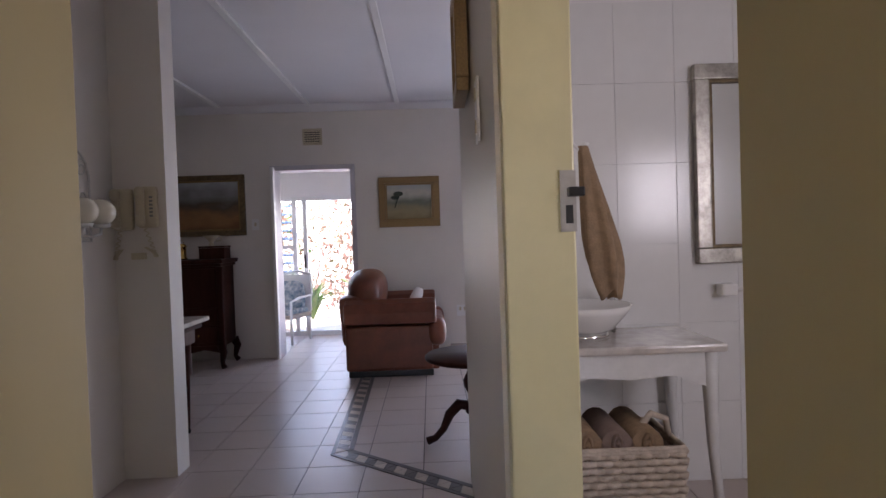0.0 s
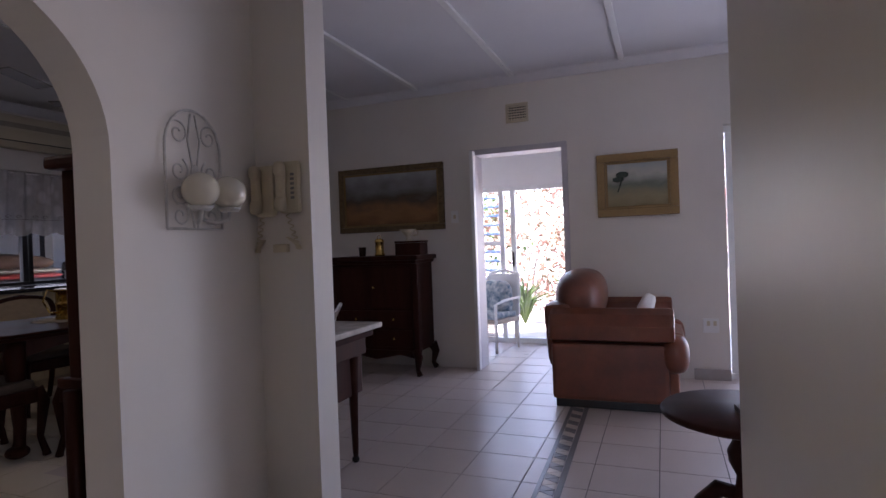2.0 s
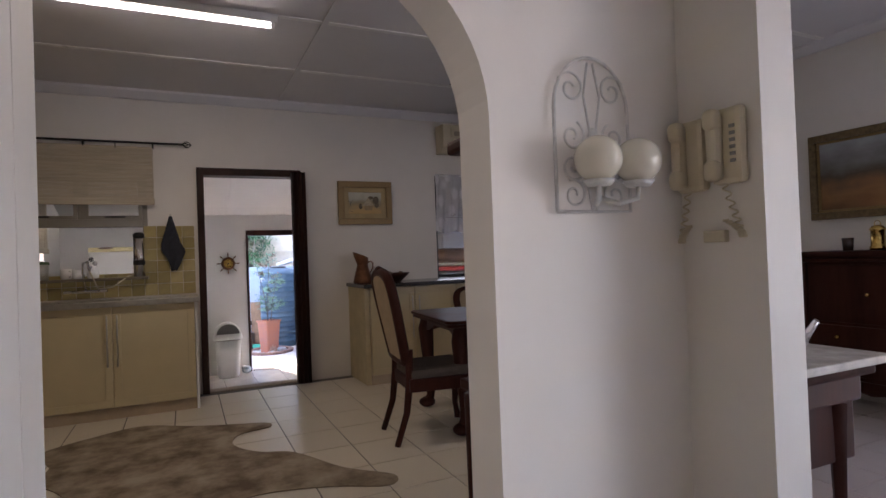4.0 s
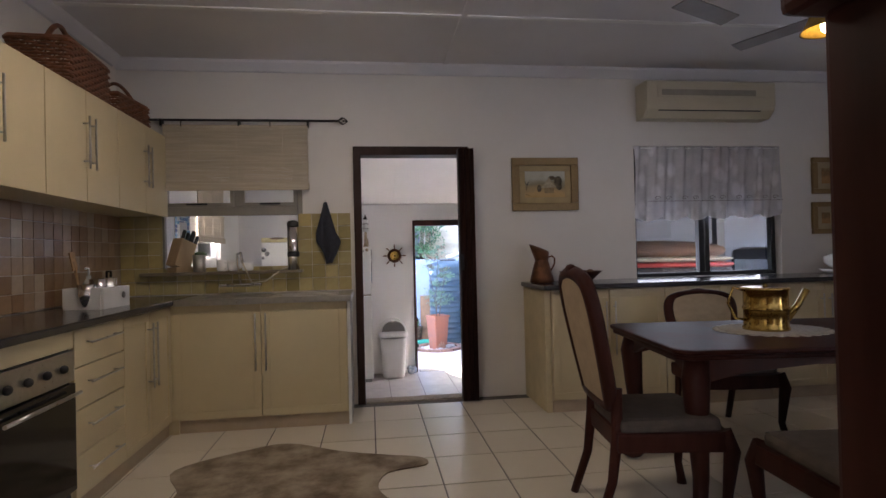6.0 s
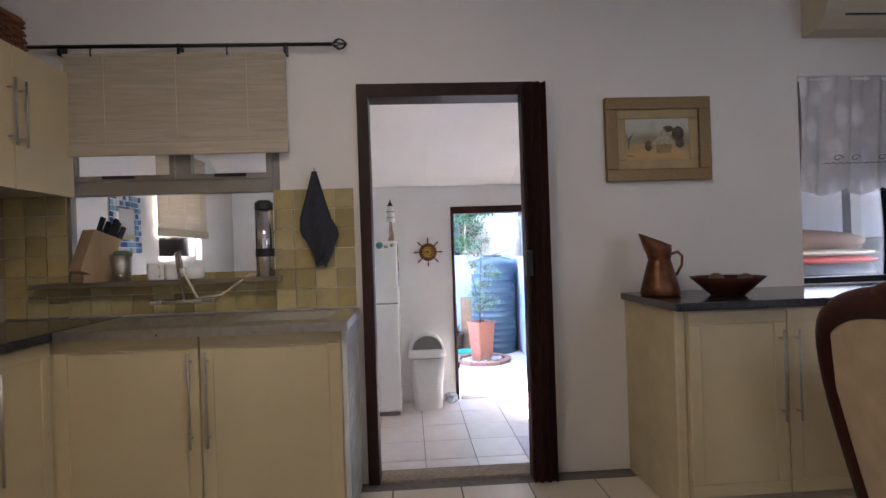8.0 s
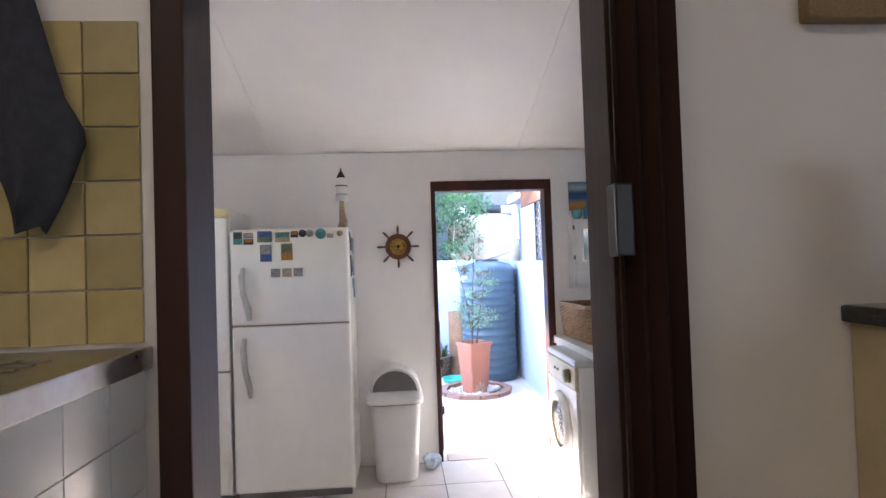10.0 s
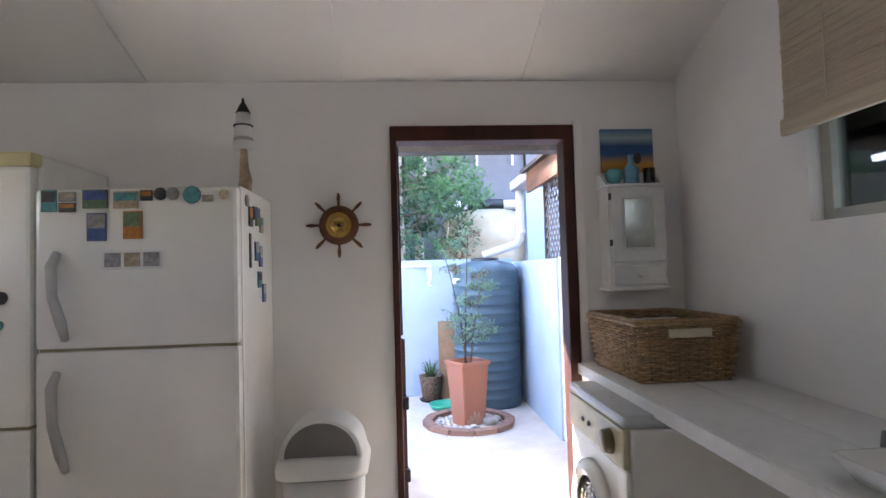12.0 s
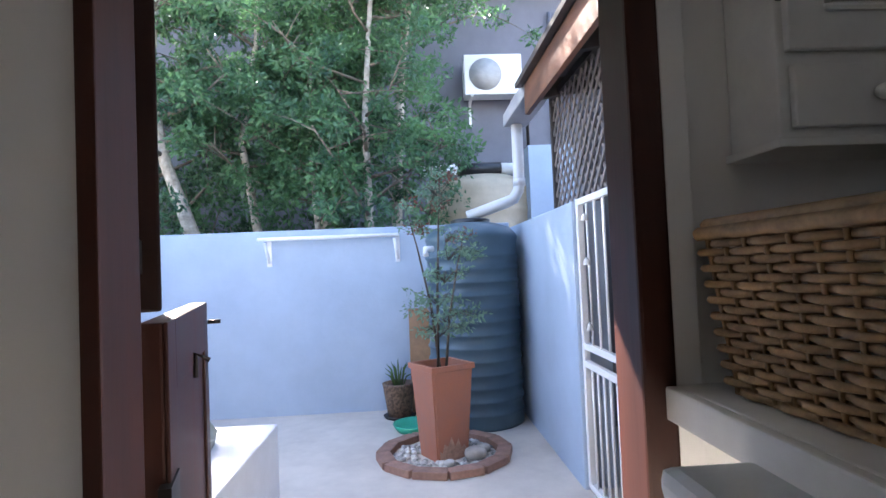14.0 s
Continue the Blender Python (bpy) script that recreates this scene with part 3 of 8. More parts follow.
# white wicker chair with floral cushion
def wicker_chair(m):
    c = thing("wicker_chair", m, "white cane armchair with a blue floral cushion in the sunroom", "chair")
    for x in (-0.26, 0.26):
        for y in (-0.25, 0.25):
            part("leg", tube(nb(), [(x, y, 0), (x, y, 0.42)], 0.016, 8), TRIM, c)
    bm = nb()
    for i in range(9):
        box(bm, -0.28, 0.28, -0.285, -0.27, 0.20 + i * 0.024, 0.215 + i * 0.024, 0.003)
    box(bm, -0.28, 0.28, -0.27, 0.27, 0.36, 0.42, 0.01)
    part("seat", bm, WICKERW, c)
    bm = nb()
    for s in (-1, 1):
        tube(bm, [(s * 0.28, -0.27, 0.0), (s * 0.29, -0.28, 0.62), (s * 0.30, -0.1, 0.66), (s * 0.30, 0.25, 0.68), (s * 0.24, 0.33, 0.98)], 0.02, 8)
    tube(bm, [(-0.24, 0.33, 0.98), (0, 0.35, 1.03), (0.24, 0.33, 0.98)], 0.02, 8)
    part("arm_frame", bm, TRIM, c)
    part("backrest", box(nb(), -0.25, 0.25, 0.30, 0.335, 0.42, 0.98, 0.01), TRIM, c)
    blue = mat("blue_floral_print", (0.60, 0.62, 0.62), 0.9, var=0.1, scale=14, color2=(0.07, 0.15, 0.22))
    part("cushion", blob(nb(), (0, 0.14, 0.66), (0.24, 0.10, 0.24), 3, 0.6), blue, c, "blue and white floral back cushion")
    part("seat_cushion", box(nb(), -0.25, 0.25, -0.26, 0.24, 0.42, 0.50, 0.03), blue, c)


wicker_chair(pose(-1.78, 7.50, 0, 0, 0, -20) @ Matrix.Scale(0.86, 4))
# leaning deck board and patio outside the sunroom
setting("pavement_patio", box(nb(), -4.0, 4.5, 8.0, 11.0, -0.75, -0.03), CONC, "pale paved patio", "pavement")
dk = thing("deck_chair", pose(-0.78, 8.5, -0.03, 0, 0, 20), "folded brown wooden deck chair on the patio", "chair")
part("side_rail", box(nb(), -0.02, 0.02, -0.5, 0.5, 0.2, 0.25, 0, Matrix.Rotation(radians(40), 4, "X")), OLDWOOD, dk)
part("side_rail", box(nb(), 0.38, 0.42, -0.5, 0.5, 0.2, 0.25, 0, Matrix.Rotation(radians(40), 4, "X")), OLDWOOD, dk)
part("sling", box(nb(), 0.02, 0.38, -0.45, 0.45, 0.215, 0.225, 0, Matrix.Rotation(radians(40), 4, "X")), mat("mauve_canvas", (0.16, 0.11, 0.13), 0.9), dk)
part("back_leg", box(nb(), 0.0, 0.4, 0.05, 0.09, 0.0, 0.42), OLDWOOD, dk)


def leaves_mesh(rng, clumps, per, size, droop=0.3, aspect=0.45, flat=1.0):
    """One mesh of many small bent leaves round the clump centres (x, y, z, radius); flat below 1 presses the clumps into sprays."""
    vs, fs = [], []
    for cx, cy, cz, cr in clumps:
        for _ in range(per):
            d = Vector((rng.gauss(0, 1), rng.gauss(0, 1), rng.gauss(0, 1)))
            d = d.normalized() * (cr * (0.25 + 0.75 * rng.random() ** 0.5))
            d.z *= flat
            p = Vector((cx, cy, cz)) + d
            u = (Vector((rng.gauss(0, 1), rng.gauss(0, 1), rng.gauss(0, 1) - droop)) + d * (0.8 / cr)).normalized()
            w = u.cross(Vector((rng.gauss(0, 1), rng.gauss(0, 1), rng.gauss(0, 1)))).normalized()
            n = u.cross(w)
            s = size * (0.6 + 0.8 * rng.random())
            k = len(vs)
            vs += [p, p + u * s * 0.45 + w * s * aspect * 0.5 + n * s * 0.07, p + u * s, p + u * s * 0.45 - w * s * aspect * 0.5 + n * s * 0.07]
            fs += [(k, k + 1, k + 2), (k, k + 2, k + 3)]
    me = bpy.data.meshes.new("leaves")
    me.from_pydata(vs, [], fs)
    return me


def leaf_part(name, me, material, parent, label=""):
    me.materials.append(material)
    ob = new(name, me)
    ob.parent = parent
    if label:
        ob["label"] = label
    return ob


rng = random.Random(5)
for i, (x, y, s) in enumerate([(-2.6, 12.6, 1.3), (-1.2, 12.9, 1.5), (0.3, 12.4, 1.3), (1.9, 12.9, 1.6), (3.4, 12.5, 1.4), (-4.2, 12.8, 1.5)]):
    sh = thing("shrub", pose(x, y, -0.75), "tall pinkish flowering shrub in the garden", "shrub", "garden shrubs")
    bm = nb()
    for k in range(6):
        a = k * 1.05
        tube(bm, [(0, 0, 0), (0.3 * math.cos(a), 0.3 * math.sin(a), 0.9 * s), (0.7 * math.cos(a), 0.6 * math.sin(a), 1.9 * s)], [0.04, 0.025, 0.008], 5)
    part("trunk", bm, BARK, sh)
    cl = [(rng.uniform(-0.9, 0.9) * s, rng.uniform(-0.5, 0.5) * s, rng.uniform(0.3, 2.6) * s, 0.45) for _ in range(34)]
    leaf_part("crown", leaves_mesh(rng, cl, 55, 0.13), DRYLEAF if i != 5 else LEAF2, sh)
for x, y in ((-1.0, 9.4), (-0.45, 9.9), (-1.9, 9.7)):
    pl = thing("strap_leaf_plant", pose(x, y, -0.03), "green strap-leaved plant beside the patio", "plant", "patio plants")
    bm = nb()
    for k in range(26):
        a, L = rng.uniform(0, 6.28), rng.uniform(0.5, 0.95)
        tube(bm, [(0, 0, 0), (0.15 * math.cos(a), 0.15 * math.sin(a), L * 0.6), (0.42 * math.cos(a), 0.42 * math.sin(a), L * 0.8)], [0.018, 0.022, 0.003], 4)
    part("leaves", bm, LEAF2, pl)


# leather armchair facing the room
def leather_chair(m):
    c = thing("leather_armchair", m, "plump brown leather armchair on the tiled floor", "armchair")
    part("plinth", box(nb(), -0.42, 0.36, 0.03, 0.99, 0.0, 0.06, 0.01), BLACK, c, "dark plinth")
    part("base", box(nb(), -0.43, 0.42, 0.05, 0.97, 0.05, 0.36, 0.03), LEATHER, c)
    for y0 in (0.0, 0.82):
        bm = nb()
        box(bm, -0.44, 0.36, y0, y0 + 0.20, 0.06, 0.47, 0.03)
        arm = part("armrest", bm, LEATHER, c)
        bm = nb()
        prism(bm, [(y0 - 0.03, 0.50), (y0 - 0.035, 0.60), (y0 + 0.0, 0.68), (y0 + 0.07, 0.715), (y0 + 0.14, 0.71), (y0 + 0.21, 0.66), (y0 + 0.235, 0.58), (y0 + 0.22, 0.49), (y0 + 0.1, 0.455)], -0.45, 0.40, "x", 0.03)
        part("arm_pad", bm, LEATHER, arm)
        part("arm_front", blob(nb(), (0.40, y0 + 0.1, 0.40), (0.09, 0.14, 0.13), 3, 0.75), LEATHER, arm)
    part("seat_cushion", box(nb(), -0.24, 0.47, 0.20, 0.82, 0.34, 0.52, 0.06), LEATHER, c)
    bm = nb()
    box(bm, -0.46, -0.22, 0.06, 0.96, 0.30, 0.78, 0.07, Matrix.Rotation(radians(-4), 4, "Y"))
    part("backrest", bm, LEATHER, c)
    part("back_cushion", blob(nb(), (-0.27, 0.51, 0.77), (0.19, 0.44, 0.21), 4, 0.8), LEATHER, c)


leather_chair(pose(-0.255, 5.39, 0))
cu = thing("throw_cushion", pose(-0.12, 6.0, 0.52, 12, 25, 0), "small cream cushion on the leather armchair", "cushion")
part("cover", blob(nb(), (0, 0, 0.10), (0.06, 0.16, 0.16), 3, 0.6), TOWELW, cu)

# second seat edge by the far wall is hidden; tripod side table
st = thing("side_table", pose(0.345, 3.66, 0), "round dark wood tripod side table", "side table")
part("tabletop", lathe(nb(), [(0, 0.525), (0.26, 0.525), (0.285, 0.535), (0.29, 0.548), (0.28, 0.56), (0, 0.56)], n=40), DARKWOOD, st)
part("column", lathe(nb(), [(0, 0.20), (0.05, 0.20), (0.06, 0.24), (0.035, 0.27), (0.03, 0.31), (0.055, 0.36), (0.06, 0.40), (0.04, 0.44), (0.03, 0.47), (0.055, 0.50), (0.07, 0.525), (0, 0.525)], n=20), DARKWOOD, st)
for a in (175, 295, 55):
    ca, sa = math.cos(radians(a)), math.sin(radians(a))
    pr = [(0.03, 0.24), (0.09, 0.25), (0.15, 0.19), (0.19, 0.10), (0.24, 0.045), (0.29, 0.025)]
    part("leg", tube(nb(), [(r * ca, r * sa, z) for r, z in pr], [0.03, 0.034, 0.03, 0.022, 0.02, 0.025], 8), DARKWOOD, st)
bk = thing("book", pose(0.40, 3.60, 0.56, 0, 0, 8), "small dark book lying on the side table", "book")
part("cover", box(nb(), -0.08, 0.08, -0.055, 0.055, 0.0, 0.022, 0.003), mat("book_cloth", (0.13, 0.10, 0.09), 0.7), bk)
part("pages", box(nb(), -0.076, 0.083, -0.052, 0.052, 0.004, 0.018), TOWELW, bk)

# marble-topped console against the partition
ct = thing("console_table", pose(-1.89, 3.96, 0), "dark wood console table with a pale marble top", "table")
part("marble_top", box(nb(), -0.44, 0.44, -0.26, 0.27, 0.745, 0.775, 0.008), MARBLE, ct, "pale marble top")
part("apron", box(nb(), -0.38, 0.36, -0.22, 0.21, 0.60, 0.744, 0.01), REDWOOD, ct)
part("moulding", box(nb(), -0.41, 0.40, -0.24, 0.235, 0.70, 0.744, 0.012), DARKWOOD, ct)
for x in (-0.35, 0.33):
    for y in (-0.19, 0.10):
        lg = part("leg", lathe(nb(), [(0, 0.04), (0.016, 0.04), (0.02, 0.08), (0.034, 0.50), (0.04, 0.60), (0, 0.60)], (x, y, 0), 4), DARKWOOD, ct)
        part("castor", blob(nb(), (x, y, 0.022), (0.022, 0.022, 0.022), 2), IRON, lg)
part("side_panel", box(nb(), 0.30, 0.335, -0.20, 0.20, 0.38, 0.60, 0.01), REDWOOD, ct)
jg = thing("silver_jug", pose(-1.60, 3.84, 0.775), "small silver jug with a domed lid on the console", "jug")
part("body", lathe(nb(), [(0, 0), (0.045, 0.0), (0.05, 0.015), (0.075, 0.06), (0.078, 0.09), (0.05, 0.125), (0.04, 0.14), (0.055, 0.155), (0, 0.155)], n=24), CHROME, jg)
part("lid", lathe(nb(), [(0.055, 0.157), (0.03, 0.175), (0.008, 0.18), (0.01, 0.195), (0, 0.2)], n=20), CHROME, jg)
part("spout", tube(nb(), [(0.07, 0, 0.08), (0.10, 0, 0.12), (0.12, 0, 0.15)], [0.018, 0.013, 0.009], 8), CHROME, jg)

# mahogany secretary chest
sc = thing("secretary_chest", pose(-2.47, 6.22, 0), "dark mahogany drop-front secretary on cabriole feet", "chest")
part("carcass", box(nb(), -0.42, 0.42, -0.20, 0.22, 0.22, 1.08, 0.008), DARKWOOD, sc)
part("top", box(nb(), -0.47, 0.47, -0.245, 0.235, 1.08, 1.125, 0.012), DARKWOOD, sc)
part("cornice", box(nb(), -0.445, 0.445, -0.225, 0.225, 1.05, 1.08, 0.01), DARKWOOD, sc)
for i, (z0, z1) in enumerate(((0.27, 0.43), (0.45, 0.61), (0.63, 1.03))):
    dr = part("drawer" if i < 2 else "fall_front", box(nb(), -0.39, 0.39, -0.215, -0.20, z0, z1, 0.006), DARKWOOD, sc)
    for x in ((-0.2, 0.2) if i < 2 else (0,)):
        part("knob", blob(nb(), (x, -0.225, (z0 + z1) / 2), (0.014, 0.014, 0.014), 2), BRASS, dr)
for x in (-0.43, 0.43):
    part("pilaster", box(nb(), x - 0.03, x + 0.03, -0.225, -0.16, 0.22, 1.05, 0.012), DARKWOOD, sc)
    for y in (-0.19, 0.19):
        part("foot", tube(nb(), [(x * 0.95, y, 0.25), (x * 1.02, y * 1.08, 0.17), (x * 0.97, y, 0.06), (x * 1.03, y * 1.08, 0.012)], [0.05, 0.04, 0.022, 0.03], 8), DARKWOOD, sc)
part("skirt", prism(nb(), [(-0.40, 0.24), (-0.40, 0.17), (-0.25, 0.20), (0, 0.15), (0.25, 0.20), (0.40, 0.17), (0.40, 0.24)], -0.21, -0.18, "y"), DARKWOOD, sc)
bxx = thing("wooden_box", pose(-2.14, 6.17, 1.125), "dark wooden box on the secretary", "box")
part("body", box(nb(), -0.13, 0.13, -0.09, 0.09, 0, 0.115, 0.005), DARKWOOD, bxx)
part("lid", box(nb(), -0.135, 0.135, -0.095, 0.095, 0.117, 0.135, 0.005), DARKWOOD, bxx)
cp = thing("porcelain_cup", pose(-2.17, 6.17, 1.26), "cream porcelain cup with a handle on the wooden box", "cup")
part("bowl", lathe(nb(), [(0, 0), (0.03, 0), (0.03, 0.01), (0.015, 0.035), (0.05, 0.075), (0.085, 0.11), (0.078, 0.108), (0.045, 0.075), (0, 0.05)], n=24), PLASTIC, cp)
part("handle", tube(nb(), [(0.05, 0, 0.05), (0.10, 0, 0.055), (0.105, 0, 0.085), (0.075, 0, 0.10)], 0.006, 6), PLASTIC, cp)
br = thing("brass_lantern", pose(-2.47, 6.15, 1.125), "polished brass lantern on the secretary", "lantern")
part("body", lathe(nb(), [(0, 0), (0.05, 0), (0.05, 0.02), (0.042, 0.03), (0.042, 0.13), (0.05, 0.14), (0.03, 0.165), (0, 0.17)], n=20), BRASS, br)
part("ring", tube(nb(), [(0.02 * math.cos(a), 0, 0.18 + 0.02 * math.sin(a)) for a in [i * 0.785 for i in range(9)]], 0.003, 6), BRASS, br)
gl = thing("dark_glass", pose(-2.66, 6.15, 1.125), "small brown glass tumbler on the secretary", "glass")
part("body", lathe(nb(), [(0, 0), (0.03, 0), (0.038, 0.09), (0.034, 0.09), (0.028, 0.01), (0, 0.01)], n=20), mat("brown_glass", (0.05, 0.025, 0.015), 0.15), gl)


# wrought iron sconce with two opal globes
def scroll(bm, cx, cz, r, turns, flip, start, n=26):
    pts = []
    for i in range(n):
        f = i / (n - 1)
        a = start + flip * turns * 2 * math.pi * f
        rr = r * (1 - 0.78 * f)
        pts.append((0.0, cx + rr * math.cos(a), cz + rr * math.sin(a)))
    tube(bm, pts, 0.004, 5)


so = thing("wall_sconce", pose(-1.597, 2.995, 1.305), "white wrought-iron wall sconce with two opal globes", "wall lamp")
bm = nb()
out = [(0.012, -0.136, 0.0), (0.012, -0.136, 0.30)]
out += [(0.012, -0.136 * math.cos(a), 0.30 + 0.155 * math.sin(a)) for a in [math.pi * i / 16 for i in range(1, 16)]]
out += [(0.012, 0.136, 0.30), (0.012, 0.136, 0.0), (0.012, -0.136, 0.0)]
tube(bm, out, 0.0055, 6)
part("outline_bar", bm, WHITEMETAL, so)
for s in (-1, 1):
    for cz, r, st0 in ((0.36, 0.05, 0.5), (0.22, 0.045, 2.0), (0.05, 0.045, 1.2), (0.13, 0.04, 4.0)):
        bm = nb()
        scroll(bm, s * 0.075, cz, r, 1.35, s, st0 if s > 0 else math.pi - st0)
        bmesh.ops.translate(bm, vec=(0.014, 0, 0), verts=bm.verts[:])
        part("scroll", bm, WHITEMETAL, so)
bm = nb()
for s in (-1, 1):
    tube(bm, [(0.012, s * 0.01, 0.44), (0.014, s * 0.03, 0.34), (0.014, s * 0.012, 0.24), (0.012, s * 0.03, 0.12), (0.012, s * 0.008, 0.0)], 0.004, 5)
blob(bm, (0.014, 0, 0.22), (0.008, 0.016, 0.03), 2)
part("leaf_stem", bm, WHITEMETAL, so)
for y in (-0.045, 0.10):
    am = part("arm", tube(nb(), [(0.015, 0.02, 0.04), (0.05, y * 0.6, 0.02), (0.08, y, 0.035), (0.085, y, 0.068)], 0.008, 8), WHITEMETAL, so)
    part("cup", lathe(nb(), [(0, 0.066), (0.033, 0.066), (0.047, 0.083), (0.042, 0.083), (0, 0.073)], (0.085, y, 0), 20), WHITEMETAL, am)
    part("globe", blob(nb(), (0.085, y, 0.142), (0.066, 0.068, 0.066), 4), OPAL, am, "opal glass globe")


# two entry phones on the partition end
def entry_phone(m, keys):
    p = thing("entry_phone", m, "ivory wall-mounted intercom handset with coiled cord", "telephone", "entry phones")
    part("body", box(nb(), -0.052, 0.052, -0.035, 0, -0.115, 0.11, 0.017), PLASTIC, p)
    bm = nb()
    box(bm, -0.046, -0.004, -0.068, -0.030, -0.105, 0.10, 0.018)
    hs = part("handset", bm, PLASTIC, p)
    for z in (-0.075, 0.075):
        part("ear_cap", blob(nb(), (-0.023, -0.06, z), (0.024, 0.022, 0.032), 3, 0.7), PLASTIC, hs)
    if keys:
        for i in range(6):
            part("key", box(nb(), 0.016, 0.034, -0.039, -0.034, -0.055 + i * 0.02, -0.044 + i * 0.02, 0.002), GREYP, p)
    pts = []
    for i in range(120):
        f = i / 119
        a = f * 2 * math.pi * 17
        yy = -0.02
        x = -0.02 + 0.055 * math.sin(f * math.pi) * (1 if keys else -0.6)
        z = -0.11 - 0.16 * math.sin(f * math.pi) if f < 0.5 else -0.27 + 0.13 * (f - 0.5) * 2 * 0.4
        pts.append((x + 0.010 * math.cos(a), yy + 0.010 * math.sin(a), z))
    part("coiled_cord", tube(nb(), pts, 0.0028, 5), PLASTIC, p)


entry_phone(pose(-1.535, 3.364, 1.475), False)
entry_phone(pose(-1.405, 3.364, 1.485), True)
jb = thing("junction_box", pose(-1.46, 3.364, 1.22), "small ivory junction box under the phones", "box")
part("body", box(nb(), -0.045, 0.03, -0.022, 0, -0.018, 0.018, 0.004), PLASTIC, jb)

# bathroom doorway
d3 = thing("door_3", pose(0.365, 1.22, 0), "cream-painted bathroom door frame with steel strike plate", "door frame", kind="structure")
part("jamb", box(nb(), -0.068, 0.108, 0.435, 0.48, 0, 2.06, 0.006), CREAM, d3)
part("head", box(nb(), -0.07, 0.108, -0.47, 0.48, 2.02, 2.08, 0.006), CREAM, d3)
sp = part("strike_plate", box(nb(), 0.070, 0.1085, 0.430, 0.437, 1.27, 1.42), STEEL, d3)
part("latch", box(nb(), 0.085, 0.125, 0.405, 0.431, 1.355, 1.378, 0.004), IRON, sp)
part("keyhole", box(nb(), 0.082, 0.10, 0.428, 0.431, 1.29, 1.335), BLACK, sp)

# ---- bathroom ----
WT = mat("white_wall_tile", (0.80, 0.80, 0.79), 0.18, var=0.02, rand=0.015)
tl = thing("wall_tiling", pose(0.45, 3.06, 0), "large white glazed wall tiles in the bathroom", "wall tiles", kind="structure")
mt = box(nb(), -0.1492, 0.1492, -0.008, 0.0, -0.1992, 0.1992, 0.001)
me_t = bpy.data.meshes.new("tile")
mt.to_mesh(me_t)
mt.free()
me_t.materials.append(WT)
for i in range(8):
    for k in range(6):
        o = new("tile", me_t)
        o.parent = tl
        o.location = (0.15 + i * 0.3, -0.001, 0.2 + k * 0.4)
# Window opening is out of view, added where the bathroom fill stands.
for x0, nm in ((2.3, "wall_bathroom_east"),):
    setting(nm, wall_x(nb(), 2.6, 2.75, -0.5, 3.06, 0, H, [(-0.35, 0.45, 1.25, 2.05)]), WALLW, "white bathroom wall with an added, unseen window opening", "wall")
setting("wall_bathroom_south", box(nb(), 0.45, 2.6, -0.5, -0.4, 0, H), WALLW, "white bathroom wall", "wall")
va = thing("vanity_table", pose(0.93, 2.80, 0), "white distressed wooden vanity table with shaped apron", "vanity")
WPAINT = mat("distressed_white_paint", (0.72, 0.72, 0.71), 0.4, var=0.05, scale=14)
part("tabletop", box(nb(), -0.42, 0.40, -0.24, 0.24, 0.755, 0.79, 0.01), MARBLE, va, "pale mosaic-patterned top")
part("apron", prism(nb(), [(-0.37, 0.755), (0.36, 0.755), (0.36, 0.60), (0.28, 0.62), (0.18, 0.66), (0.0, 0.645), (-0.18, 0.66), (-0.3, 0.61), (-0.37, 0.60)], -0.215, -0.19, "y"), WPAINT, va)
part("side_apron", box(nb(), 0.335, 0.36, -0.19, 0.20, 0.64, 0.755), WPAINT, va)
for x in (-0.35, 0.34):
    for y in (-0.2, 0.2):
        part("leg", tube(nb(), [(x, y, 0.755), (x, y, 0.60), (x * 1.02, y, 0.35), (x * 1.10, y * 1.05, 0.0)], [0.035, 0.032, 0.024, 0.018], 6), WPAINT, va)
ba = thing("wash_basin", pose(0.80, 2.80, 0.79), "white vessel basin standing on the vanity", "basin")
part("bowl", lathe(nb(), [(0, 0.03), (0.09, 0.03), (0.13, 0.05), (0.19, 0.12), (0.21, 0.155), (0.20, 0.155), (0.17, 0.11), (0.09, 0.06), (0, 0.055)], n=36), PORCELAIN, ba)
part("base_ring", lathe(nb(), [(0, 0), (0.10, 0), (0.105, 0.015), (0.10, 0.03), (0, 0.03)], n=30), CHROME, ba)
part("tap", tube(nb(), [(0.17, 0.12, 0.0), (0.17, 0.12, 0.20), (0.13, 0.08, 0.225), (0.10, 0.06, 0.20)], 0.012, 8), CHROME, ba)
mi = thing("wall_mirror", pose(1.79, 3.046, 1.585), "rectangular mirror in a silver-leaf frame", "mirror")
part("mirror_frame", frame_bars(nb(), 0.72, 0.98, 0.075, 0.04), SILVERF, mi)
part("inner_slip", frame_bars(nb(), 0.575, 0.835, 0.02, 0.03), GILT2, mi)
part("mirror_pane", box(nb(), -0.28, 0.28, -0.014, -0.006, -0.41, 0.41), MIRROR, mi)
tr = thing("towel_rail", pose(1.75, 3.046, 0.965), "white ceramic towel rail", "towel rail")
part("bracket", box(nb(), -0.22, -0.14, -0.07, 0, -0.03, 0.03, 0.012), PORCELAIN, tr)
part("bar", tube(nb(), [(-0.18, -0.05, 0), (0.5, -0.05, 0)], 0.012, 8), PORCELAIN, tr)
tw = thing("hand_towel", pose(1.90, 2.985, 0.985), "white hand towel with grey stripes over the rail", "towel")
bm = nb()
